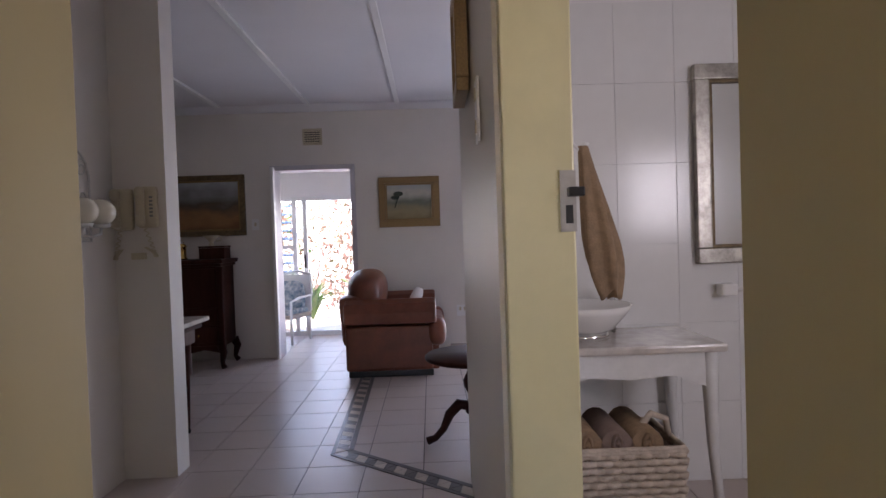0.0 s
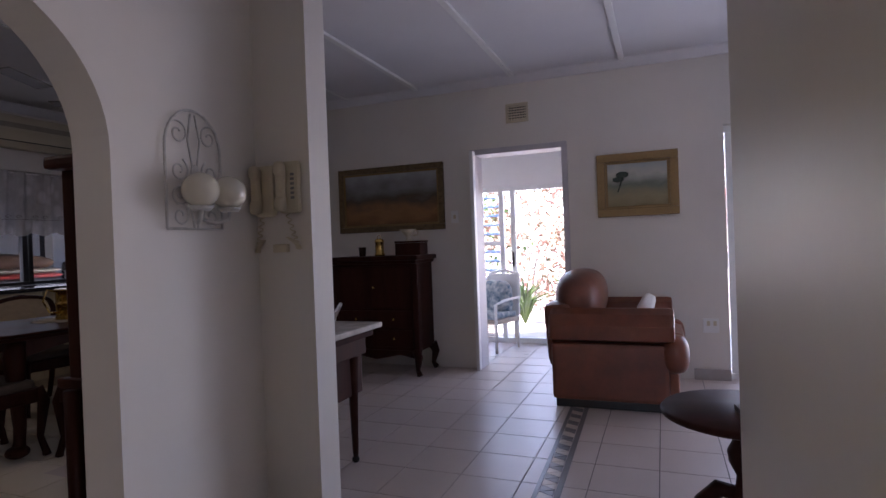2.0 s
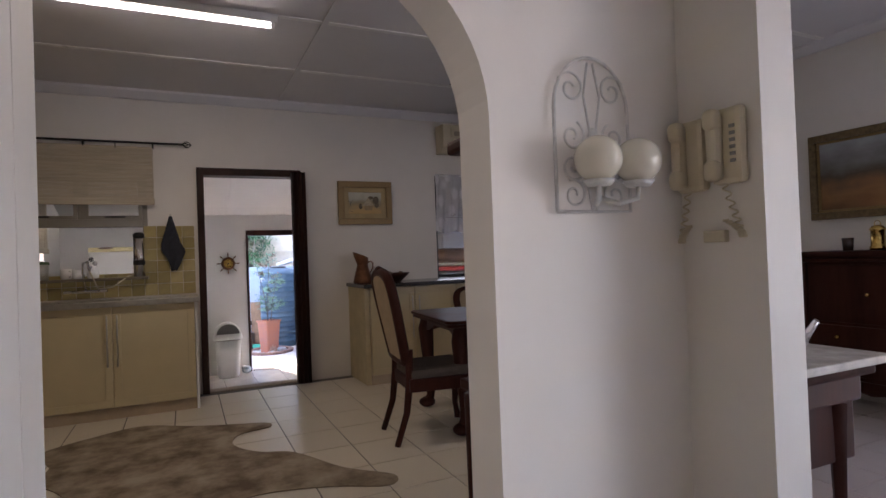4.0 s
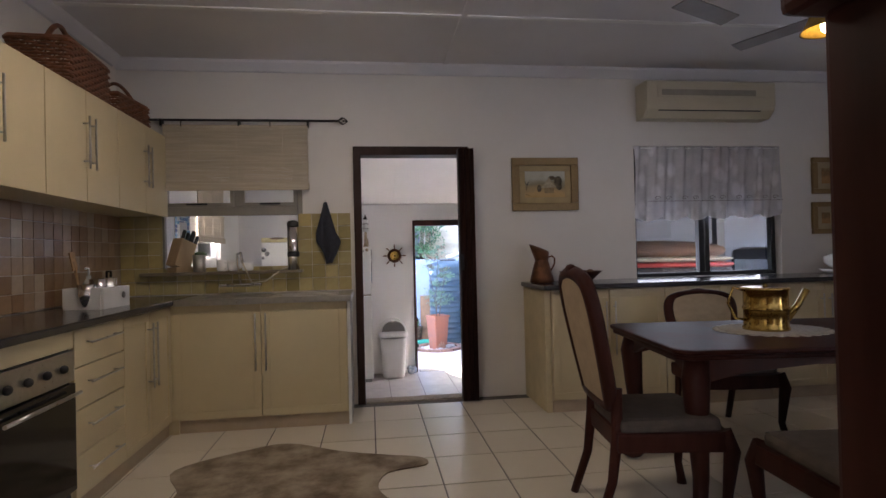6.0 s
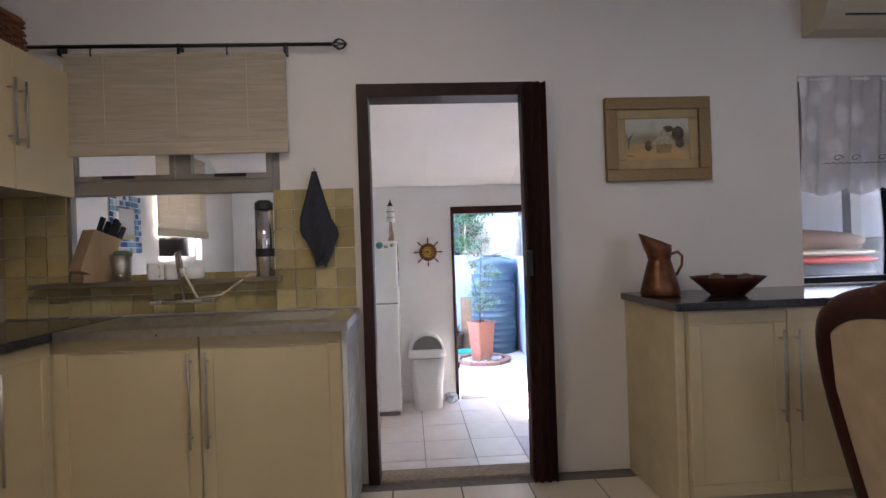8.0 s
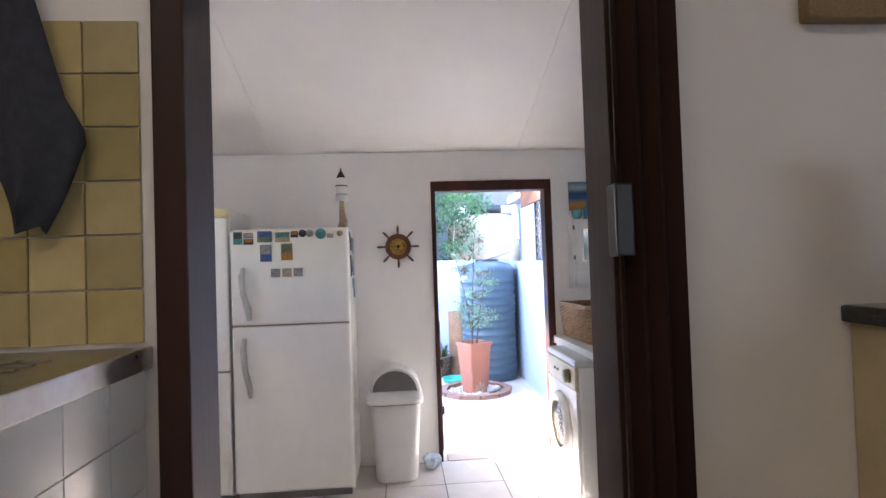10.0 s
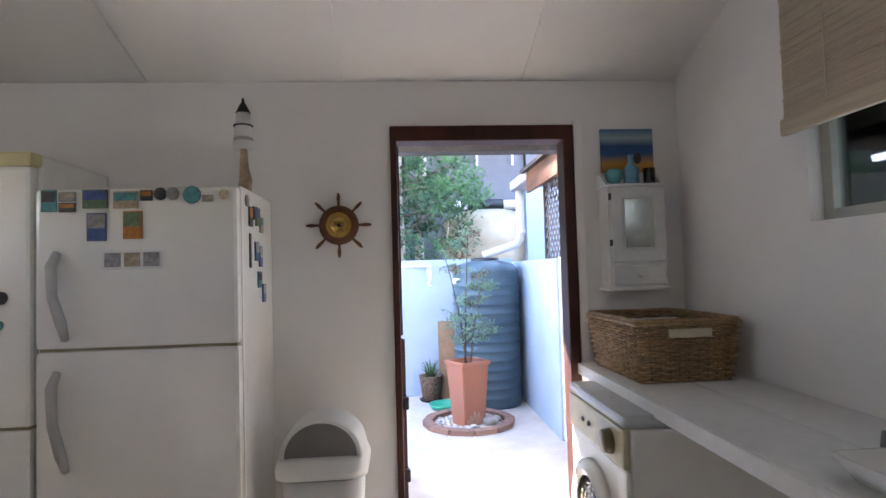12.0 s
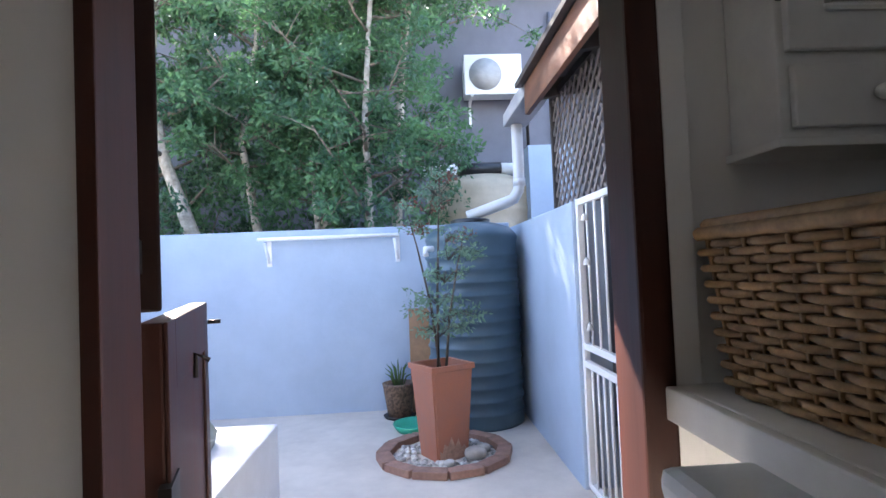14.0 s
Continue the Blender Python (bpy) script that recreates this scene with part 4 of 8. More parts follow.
prism(bm, [(-0.05, -0.55), (-0.058, -0.3), (-0.045, 0), (-0.01, 0.012), (0.03, 0), (0.035, -0.35), (0.03, -0.355), (0.022, -0.02), (-0.02, -0.01), (-0.04, -0.3), (-0.04, -0.55)], -0.16, 0.25, "x")
part("cloth", bm, TOWELW, tw)
for z in (-0.50, -0.47):
    part("stripe", box(nb(), -0.161, 0.251, -0.0605, -0.05, z, z + 0.012), GREYP, tw)
hk = thing("hook_towel", pose(0.60, 2.05, 1.52), "tan bath towel hanging from a wall hook", "towel")
pr = []
for k in range(15):
    f = k / 14
    w = 0.022 + 0.050 * min(1.0, f * 1.5) - 0.03 * max(0.0, f - 0.82) / 0.18
    loop = []
    for q in range(40):
        a = 2 * math.pi * q / 40
        fold = 1.0 + 0.20 * math.sin(5 * a + 2.2 * f) * min(1.0, f * 2.5)
        loop.append((0.005 + 0.075 * f + w * 0.75 * fold * math.cos(a), w * 0.55 * fold * math.sin(a), 0.02 - 0.47 * f + 0.02 * math.sin(3 * a) * f))
    pr.append(loop)
bm = loft(nb(), pr)
part("cloth", bm, TOWELT, hk)
part("hook", tube(nb(), [(-0.03, 0, 0.12), (-0.03, 0, 0.03), (0.0, 0, 0.0), (0.02, 0, 0.03)], 0.006, 6), WPLASTIC, hk)
part("hook_arm", tube(nb(), [(-0.13, 0, 0.10), (-0.03, 0, 0.10)], 0.008, 6), WPLASTIC, hk)


def woven_basket(name, m, w, d, h, material, label, taper=0.06, rows=14, stakes=26, cat="basket"):
    """A rectangular basket of woven strands round upright stakes."""
    b = thing(name, m, label, cat)
    def edge(f, s, off):
        L = 2 * (w + d)
        q = (f % 1.0) * L
        hw, hd = w / 2 * s + off, d / 2 * s + off
        if q < w:
            return (-hw + 2 * hw * q / w, -hd)
        if q < w + d:
            return (hw, -hd + 2 * hd * (q - w) / d)
        if q < 2 * w + d:
            return (hw - 2 * hw * (q - w - d) / w, hd)
        return (-hw, hd - 2 * hd * (q - 2 * w - d) / d)
    n = stakes * 4
    for r in range(rows):
        z = h * (r + 0.6) / rows
        s = 1 - taper + taper * z / h
        pts = []
        for i in range(n + 1):
            off = 0.0055 * (1 if ((i // 2) + r) % 2 else -1)
            x, y = edge(i / n, s, off)
            pts.append((x, y, z))
        part("strand", tube(nb(), pts, h / rows * 0.50, 5, caps=False), material, b)
    for i in range(stakes * 2):
        x0, y0 = edge((i + 0.25) / (stakes * 2), 1 - taper, 0)
        x1, y1 = edge((i + 0.25) / (stakes * 2), 1.0, 0)
        part("stake", tube(nb(), [(x0, y0, 0.005), (x1, y1, h)], 0.004, 4), material, b)
    for dz, off in ((0.0, 0.004), (0.012, -0.004)):
        part("rim", tube(nb(), [(*edge(i / 80, 1.0, off), h + dz) for i in range(81)], 0.010, 6, caps=False), material, b)
    part("base", box(nb(), -w / 2 * (1 - taper), w / 2 * (1 - taper), -d / 2 * (1 - taper), d / 2 * (1 - taper), 0.0, 0.012), material, b)
    return b


bk2 = woven_basket("towel_basket", pose(0.84, 2.62, 0.0), 0.50, 0.36, 0.40, WICKERW, "pale wicker basket of rolled towels under the vanity")
part("handle", tube(nb(), [(0.24, -0.04, 0.40), (0.22, -0.06, 0.49), (0.15, -0.08, 0.52), (0.10, -0.09, 0.47), (0.08, -0.10, 0.41)], 0.014, 8), WICKERW, bk2)
for i, (x, mt2) in enumerate(((-0.14, TOWELT), (-0.02, mat("grey_brown_towel", (0.24, 0.17, 0.14), 0.95, var=0.15, bump=0.5)), (0.10, TOWELT))):
    rl = thing("rolled_towel", pose(0.84 + x, 2.60, 0.375), "rolled brown towel in the basket", "towel", "rolled towels")
    part("roll", tube(nb(), [(0, -0.15, 0.05), (0, 0.15, 0.05)], 0.065, 14), mt2, rl)
    part("fold", tube(nb(), [(0.02 * math.cos(a) * (1 - a / 12), -0.152, 0.05 + 0.05 * math.sin(a) * (1 - a / 12)) for a in [k * 0.6 for k in range(16)]], 0.008, 5), mt2, rl)

# ---- kitchen ----


def cab_door(x0, x1, z0, z1, y, parent):
    """A door with a raised border and sunk panel, front towards -y."""
    t, b = 0.02, 0.055
    d = part("door", box(nb(), x0, x1, y - t * 0.6, y, z0, z1), CABINET, parent)
    for a0, a1, c0, c1 in ((x0, x1, z1 - b, z1), (x0, x1, z0, z0 + b), (x0, x0 + b, z0 + b, z1 - b), (x1 - b, x1, z0 + b, z1 - b)):
        part("border", box(nb(), a0, a1, y - t, y - t * 0.55, c0, c1, 0.004), CABINET, d)
    return d


def bar_handle(x, z0, z1, y, horizontal=False):
    bm = nb()
    if horizontal:
        tube(bm, [(z0, y - 0.035, x), (z1, y - 0.035, x)], 0.006, 8)
        for q in (z0 + 0.03, z1 - 0.03):
            tube(bm, [(q, y, x), (q, y - 0.035, x)], 0.005, 6)
    else:
        tube(bm, [(x, y - 0.035, z0), (x, y - 0.035, z1)], 0.006, 8)
        for q in (z0 + 0.04, z1 - 0.04):
            tube(bm, [(x, y, q), (x, y - 0.035, q)], 0.005, 6)
    return bm


def base_cabinet(m, w, d, label, kind="doors", h=0.89, name="base_cabinet", group="kitchen base cabinets", handles="centre"):
    c = thing(name, m, label, "cabinet", group)
    part("body", box(nb(), -w / 2, w / 2, 0.02, d, 0.09, h), CABINET, c)
    part("plinth", box(nb(), -w / 2, w / 2, 0.025, d, 0.0, 0.088), mat("plinth_board", (0.48, 0.38, 0.27), 0.5, var=0.08) if "plinth_board" not in bpy.data.materials else bpy.data.materials["plinth_board"], c)
    if kind == "doors":
        for s in (-1, 1):
            x0, x1 = (-w / 2 + 0.003, -0.003) if s < 0 else (0.003, w / 2 - 0.003)
            dr = cab_door(x0, x1, 0.095, h - 0.005, 0.02, c)
            part("handle", bar_handle(s * 0.035, 0.42, 0.82, 0.0), STEEL, dr, "brushed steel bar handle")
    elif kind == "drawers":
        zs = [0.095, 0.30, 0.51, 0.71, h]
        for a, b in zip(zs, zs[1:]):
            dr = part("drawer", box(nb(), -w / 2 + 0.003, w / 2 - 0.003, 0.0, 0.02, a + 0.003, b - 0.003, 0.004), CABINET, c)
            part("handle", bar_handle((a + b) / 2 + 0.02, -0.17, 0.17, 0.0, True), STEEL, dr, "brushed steel bar handle")
    return c


base_cabinet(pose(-5.38, 1.36, 0, 0, 0, 90), 1.19, 0.53, "cream panelled sink cabinet with two doors")
part_x = -5.03
base_cabinet(pose(-5.01, 0.76, 0, 0, 0, 180), 0.74, 0.54, "cream corner cabinet with narrow steel handles")
base_cabinet(pose(-4.375, 0.76, 0, 0, 0, 180), 0.53, 0.54, "cream cabinet of four drawers", "drawers")
base_cabinet(pose(-3.2, 0.76, 0, 0, 0, 180), 0.6, 0.54, "cream base cabinet beside the oven")
ov = thing("oven", pose(-3.805, 0.76, 0, 0, 0, 180), "built-in oven with black glass door and steel panel", "oven")
part("body", box(nb(), -0.30, 0.30, 0.02, 0.54, 0.09, 0.89), BLACK, ov)
part("control_panel", box(nb(), -0.298, 0.298, -0.005, 0.02, 0.66, 0.80, 0.004), STEEL, ov)
part("oven_door", box(nb(), -0.298, 0.298, -0.01, 0.02, 0.16, 0.65, 0.006), BLACKGLASS, ov)
part("handle", tube(nb(), [(-0.27, -0.045, 0.61), (0.27, -0.045, 0.61)], 0.009, 8), STEEL, ov)
for i in range(4):
    part("knob", blob(nb(), (-0.2 + i * 0.13, -0.015, 0.73), (0.02, 0.018, 0.02), 2), BLACK, ov)
part("filler", box(nb(), -0.298, 0.298, 0.0, 0.02, 0.81, 0.888), CABINET, ov)
# corner filler and tiled cabinet end
fp = thing("end_panel", pose(-5.65, 1.962, 0), "white tiled end panel of the sink cabinet", "panel")
part("panel", box(nb(), -0.265, 0.265, -0.004, 0.012, 0.0, 0.89), WPLASTIC, fp)
for k in range(8):
    for i in range(4):
        part("panel_tile", box(nb(), -0.26 + i * 0.13, -0.134 + i * 0.13, 0.012, 0.017, 0.01 + k * 0.11, 0.116 + k * 0.11), WT, fp)
cf = thing("corner_filler", pose(-5.65, 0.51, 0), "cream carcass filling the cabinet corner", "cabinet")
part("body", box(nb(), -0.265, 0.265, -0.29, 0.29, 0.0, 0.888), CABINET, cf)
# worktop
wt = thing("worktop", pose(0, 0, 0), "dark granite worktop with a bullnose edge", "worktop")
part("hob_run", box(nb(), -5.918, -2.9, 0.213, 0.79, 0.893, 0.93, 0.008), GRANITE, wt)
sk = thing("kitchen_sink", pose(-5.634, 1.388, 0.893), "brushed steel sink top with bowl and ribbed drainer", "sink")
bm = nb()
for x0, x1, y0, y1 in ((-0.284, 0.284, 0.02, 0.597), (-0.284, 0.284, -0.597, -0.46), (-0.284, -0.17, -0.46, 0.02), (0.18, 0.284, -0.46, 0.02)):
    box(bm, x0, x1, y0, y1, 0.0, 0.034)
part("top", bm, STEEL, sk)
part("front_edge", box(nb(), 0.2845, 0.297, -0.597, 0.602, -0.006, 0.036, 0.004), STEEL, sk)
part("end_edge", box(nb(), -0.284, 0.284, 0.5975, 0.604, -0.006, 0.036, 0.003), STEEL, sk)
bm = nb()
for x0, x1, y0, y1, z0, z1 in ((-0.17, 0.18, -0.46, 0.02, -0.15, -0.145), (-0.172, -0.168, -0.46, 0.02, -0.145, 0.033), (0.178, 0.182, -0.46, 0.02, -0.145, 0.033), (-0.168, 0.178, -0.462, -0.458, -0.145, 0.033), (-0.168, 0.178, 0.018, 0.022, -0.145, 0.033)):
    box(bm, x0, x1, y0, y1, z0, z1)
part("bowl", bm, STEEL, sk, "steel bowl sunk in the top")
for i in range(8):
    part("drainer_rib", box(nb(), -0.15 + i * 0.04, -0.138 + i * 0.04, 0.08, 0.50, 0.034, 0.038, 0.0015), STEEL, sk)
for i, (y, r, h_) in enumerate(((0.99, 0.042, 0.085), (1.07, 0.038, 0.075), (1.18, 0.045, 0.06))):
    mg_ = thing("white_mug", pose(-5.85, y, 1.111, 0, 0, 40 + 70 * i), "white china mug on the kitchen window sill", "mug", "mugs on the sill")
    part("bowl", lathe(nb(), [(0, 0), (r * 0.8, 0), (r, 0.01), (r, h_), (r - 0.004, h_), (r - 0.005, 0.01), (0, 0.008)], n=20), PORCELAIN, mg_)
    part("handle", tube(nb(), [(r, 0, h_ * 0.8), (r + 0.025, 0, h_ * 0.75), (r + 0.025, 0, h_ * 0.35), (r, 0, h_ * 0.2)], 0.005, 6), PORCELAIN, mg_)
tp = thing("mixer_tap", pose(-5.86, 1.13, 1.0), "chrome wall mixer tap with swan neck", "tap")
part("body", tube(nb(), [(0.02, -0.13, 0), (0.03, 0, 0.0), (0.02, 0.13, 0)], 0.014, 8), CHROME, tp)
part("neck", tube(nb(), [(0.03, 0, 0.0), (0.04, -0.02, 0.16), (0.09, -0.01, 0.24), (0.15, 0.03, 0.25), (0.18, 0.05, 0.17)], 0.009, 8), CHROME, tp)
for y in (-0.13, 0.13):
    part("lever", box(nb(), 0.0, 0.06, y - 0.03, y + 0.03, -0.012, 0.014, 0.006), CHROME, tp)
part("hose", tube(nb(), [(0.18, 0.05, 0.17), (0.12, 0.10, 0.02), (0.08, 0.20, 0.03), (0.03, 0.32, 0.12), (0.01, 0.42, 0.14)], 0.006, 6), PLASTIC, tp)


# splashback tiles
def mixed_tiles(name, label, m, cols, rows, size, tones, skip=None):
    t = thing(name, m, label, "wall tiles", kind="structure")
    meshes = []
    for k, tone in enumerate(tones):
        b = box(nb(), -size / 2 + 0.0015, size / 2 - 0.0015, -0.009, 0, -size / 2 + 0.0015, size / 2 - 0.0015, 0.002)
        me = bpy.data.meshes.new("tile")
        b.to_mesh(me)
        b.free()
        me.materials.append(tone)
        meshes.append(me)
    rg = random.Random(11)
    for i in range(cols):
        for k in range(rows):
            x, z = (i + 0.5) * size, (k + 0.5) * size
            if skip and skip(x, z):
                continue
            o = new("tile", rg.choice(meshes))
            o.parent = t
            o.location = (x, 0, z)
    return t


OL = [mat("olive_tile_" + n, c, 0.3, var=0.1, scale=10, rand=0.12, bump=0.1, bscale=30) for n, c in (("a", (0.42, 0.34, 0.16)), ("b", (0.50, 0.41, 0.20)), ("c", (0.34, 0.27, 0.11)), ("d", (0.46, 0.36, 0.15)))]
TC = [mat("sand_tile_" + n, c, 0.3, var=0.1, scale=10, rand=0.12, bump=0.1, bscale=30) for n, c in (("a", (0.44, 0.31, 0.20)), ("b", (0.36, 0.23, 0.13)), ("c", (0.52, 0.42, 0.32)), ("d", (0.30, 0.18, 0.10)))]
mixed_tiles("splashback_window", "mottled olive ceramic splashback tiles", pose(-5.919, 0.22, 0.935, 0, 0, 90), 17, 6, 0.1035, OL, lambda x, z: 0.28 < x < 1.38 and z > 0.17)
mixed_tiles("splashback_side", "mottled sand-coloured ceramic splashback tiles", pose(-2.95, 0.211, 0.935, 0, 0, 180), 29, 6, 0.1025, TC)

# wall cabinets
for x0, x1 in ((-5.90, -5.05), (-5.05, -4.25), (-4.25, -3.45)):
    w = x1 - x0
    wc = thing("wall_cabinet", pose((x0 + x1) / 2, 0.58, 1.55, 0, 0, 180), "plain cream wall cabinet with two doors", "cabinet", "wall cabinets")
    part("body", box(nb(), -w / 2 + 0.001, w / 2 - 0.001, 0.02, 0.368, 0.0, 0.61), CABINET, wc)
    for s in (-1, 1):
        a, b = (-w / 2 + 0.003, -0.002) if s < 0 else (0.002, w / 2 - 0.003)
        dr = part("door", box(nb(), a, b, 0.0, 0.02, -0.01, 0.612, 0.003), CABINET, wc)
        part("handle", bar_handle(s * 0.035, 0.17, 0.46, 0.0), STEEL, dr, "brushed steel bar handle")
hd = thing("cooker_hood", pose(-3.1, 0.58, 1.62, 0, 0, 180), "dark cooker hood beside the wall cabinets", "hood")
part("body", box(nb(), -0.3, 0.3, -0.02, 0.36, 0, 0.14, 0.006), BLACK, hd)
hb = woven_basket("hamper_basket", pose(-4.72, 0.42, 2.162, 0, 0, 4), 0.52, 0.30, 0.22, WICKERD, "brown wicker hamper with arched handle on the wall cabinets", -0.02, 12, 20)
part("handle", tube(nb(), [(-0.2 + 0.4 * i / 12, 0, 0.21 + 0.17 * math.sin(math.pi * i / 12)) for i in range(13)], 0.014, 8), WICKERD, hb)
hb2 = woven_basket("hamper_basket", pose(-5.38, 0.42, 2.162, 0, 0, -5), 0.40, 0.26, 0.13, WICKERD, "shallow brown wicker basket with a hooped handle", -0.05, 8, 16)
part("handle", tube(nb(), [(0, -0.13 + 0.26 * i / 12, 0.13 + 0.13 * math.sin(math.pi * i / 12)) for i in range(13)], 0.012, 8), WICKERD, hb2)

# window between kitchen and laundry
w2 = thing("window_2", pose(-5.95, 1.05, 0), "bronze aluminium kitchen window with two top lights", "window", kind="structure")
bm = nb()
for y0, y1, z0, z1 in ((-0.55, -0.51, 1.11, 1.98), (0.51, 0.55, 1.11, 1.98), (-0.51, 0.51, 1.55, 1.62), (-0.51, 0.51, 1.11, 1.135), (-0.51, 0.51, 1.95, 1.98), (0.02, 0.07, 1.62, 1.95)):
    box(bm, -0.03, 0.02, y0, y1, z0, z1, 0.004)
part("window_frame", bm, ALU, w2)
bm = nb()
for y0, y1 in ((-0.51, 0.02), (0.07, 0.51)):
    for a0, a1, c0, c1 in ((y0, y1, 1.62, 1.65), (y0, y0 + 0.03, 1.65, 1.95), (y1 - 0.03, y1, 1.65, 1.95)):
        box(bm, -0.015, 0.03, a0, a1, c0, c1, 0.003)
part("sash", bm, ALU, w2)
for y in (-0.26, 0.30):
    part("stay", box(nb(), 0.03, 0.045, y - 0.08, y + 0.08, 1.632, 1.648, 0.003), BLACK, w2)
for y0, y1, z0, z1 in ((-0.51, 0.51, 1.135, 1.55), (-0.48, -0.01, 1.65, 1.95), (0.10, 0.48, 1.65, 1.95)):
    g = part("pane", box(nb(), -0.006, -0.001, y0, y1, z0, z1), GLASS, w2)
    g.visible_shadow = False
part("window_sill", box(nb(), 0.03, 0.135, -0.66, 0.55, 1.085, 1.11, 0.004), mat("tile_sill", (0.20, 0.16, 0.11), 0.4), w2)


def slat_blind(name, m, w, h, label, n=None, roll=True):
    """A roman blind of thin slats hung in the xz plane, front towards -y."""
    b = thing(name, m, label, "blind")
    n = n or int(h / 0.011)
    rg = random.Random(int(w * 100))
    bm = nb()
    for i in range(n):
        z = -h * (i + 0.5) / n
        box(bm, -w / 2 + rg.uniform(0, 0.004), w / 2 - rg.uniform(0, 0.004), -0.004 - rg.random() * 0.003, 0.0, z - h / n * 0.44, z + h / n * 0.44)
    tagged(part("slats", bm, BLIND, b), kind="stuff")
    part("bottom_fold", box(nb(), -w / 2 - 0.004, w / 2 + 0.004, -0.02, 0.002, -h - 0.015, -h + 0.045, 0.006), BLIND, b)
    part("head_rail", box(nb(), -w / 2, w / 2, -0.012, 0.006, -0.005, 0.012, 0.003), BLIND, b)
    for x in (-w * 0.32, 0.0, w * 0.32):
        part("cord", tube(nb(), [(x, -0.011, 0), (x, -0.011, -h)], 0.0016, 4), PLASTIC, b)
    return b


slat_blind("bamboo_blind", pose(-5.87, 1.11, 2.245, 0, 0, 90), 1.10, 0.49, "natural bamboo roman blind half lowered over the window")
rd = thing("curtain_rod", pose(-5.86, 1.10, 2.292), "dark iron curtain rod with cage finials", "curtain rod")
part("rod", tube(nb(), [(0, -0.8, 0), (0, 0.80, 0)], 0.010, 8), IRON, rd)
bm = nb()
for k in range(6):
    a = k * math.pi / 3
    tube(bm, [(0.028 * math.cos(a + f) * math.sin(math.pi * f / 1.2), 0.80 + 0.075 * f / 1.2, 0.028 * math.sin(a + f) * math.sin(math.pi * f / 1.2)) for f in [1.2 * i / 8 for i in range(9)]], 0.0035, 5)
part("finial", bm, IRON, rd)
for y in (-0.55, 0.03, 0.56):
    part("bracket", box(nb(), -0.058, 0.012, y - 0.006, y + 0.006, -0.045, 0.008, 0.002), IRON, rd)
for y in (-0.40, 0.27):
    part("hook", tube(nb(), [(0, y, -0.01), (0.008, y, -0.03), (0, y, -0.05)], 0.004, 5), IRON, rd)
dt = thing("dish_towel", pose(-5.905, 1.785, 1.63), "navy tea towel hanging from a wall hook", "towel")
rings = []
for k in range(19):
    f = k / 18
    w = 0.012 + 0.085 * min(1.0, f / 0.62) if f < 0.66 else 0.097 - 0.075 * ((f - 0.66) / 0.34) ** 0.8
    off = 0.0 if f < 0.5 else 0.03 * math.sin((f - 0.5) * 5)
    loop = []
    for q in range(48):
        a = 2 * math.pi * q / 48
        fold = 1 + 0.32 * math.sin(4 * a + 1.5 * f) * min(1.0, f * 3)
        loop.append((0.034 + 0.028 * fold * math.cos(a) * (0.5 + f * 0.6), off + w * math.sin(a), 0.01 - 0.47 * f + 0.025 * math.sin(2 * a + 1) * f))
    rings.append(loop)
part("cloth", loft(nb(), rings), TOWELB, dt)
part("hook", tube(nb(), [(-0.012, 0, 0.01), (0.02, 0, 0.01), (0.03, 0, 0.03)], 0.005, 6), STEEL, dt)

# worktop things
kb = thing("knife_block", pose(-5.86, 0.66, 1.111, 0, 0, 60), "pale wooden knife block with black-handled knives", "knife block")
part("block", box(nb(), -0.05, 0.05, -0.09, 0.06, 0.03, 0.25, 0.006, Matrix.Rotation(radians(-20), 4, "X")), mat("pale_beech", (0.46, 0.32, 0.18), 0.5, var=0.15, stretch=(1, 1, 0.2)), kb)
part("foot", box(nb(), -0.05, 0.05, -0.06, 0.10, 0.0, 0.04, 0.004), bpy.data.materials["pale_beech"], kb)
for i in range(6):
    x, y = -0.03 + (i % 3) * 0.03, -0.02 + (i // 3) * 0.05
    part("knife_handle", box(nb(), x - 0.009, x + 0.009, y - 0.012, y + 0.012, 0.24, 0.345 - 0.02 * (i % 2), 0.004, Matrix.Rotation(radians(-20 - 3 * (i % 3)), 4, "X")), BLACK, kb)
cy = thing("steel_canister", pose(-5.85, 1.53, 1.111), "tall polished steel canister beside the window", "canister")
part("body", lathe(nb(), [(0, 0), (0.045, 0), (0.045, 0.34), (0, 0.34)], n=24), CHROME, cy)
part("lid", lathe(nb(), [(0.046, 0.34), (0.046, 0.37), (0.03, 0.385), (0, 0.385)], n=24), BLACK, cy)
part("band", lathe(nb(), [(0.047, 0.10), (0.0475, 0.12), (0.047, 0.14)], n=24), BLACK, cy)
sb = thing("scrub_pot", pose(-5.85, 0.82, 1.111), "small steel pot of scrubbing brushes", "pot")
part("pot", lathe(nb(), [(0, 0), (0.045, 0), (0.05, 0.13), (0.045, 0.13), (0.04, 0.01), (0, 0.01)], n=20), STEEL, sb)
part("sponge", blob(nb(), (0.0, 0.01, 0.135), (0.03, 0.045, 0.02), 2, 0.7), mat("green_sponge", (0.10, 0.15, 0.08), 0.9), sb)
cr = thing("utensil_crate", pose(-4.92, 0.50, 0.93, 0, 0, -4), "white wooden crate holding mugs and utensils", "crate")
part("front", box(nb(), -0.15, 0.15, 0.10, 0.115, 0.0, 0.125, 0.003), TRIM, cr)
part("back", box(nb(), -0.15, 0.15, -0.115, -0.10, 0.0, 0.125, 0.003), TRIM, cr)
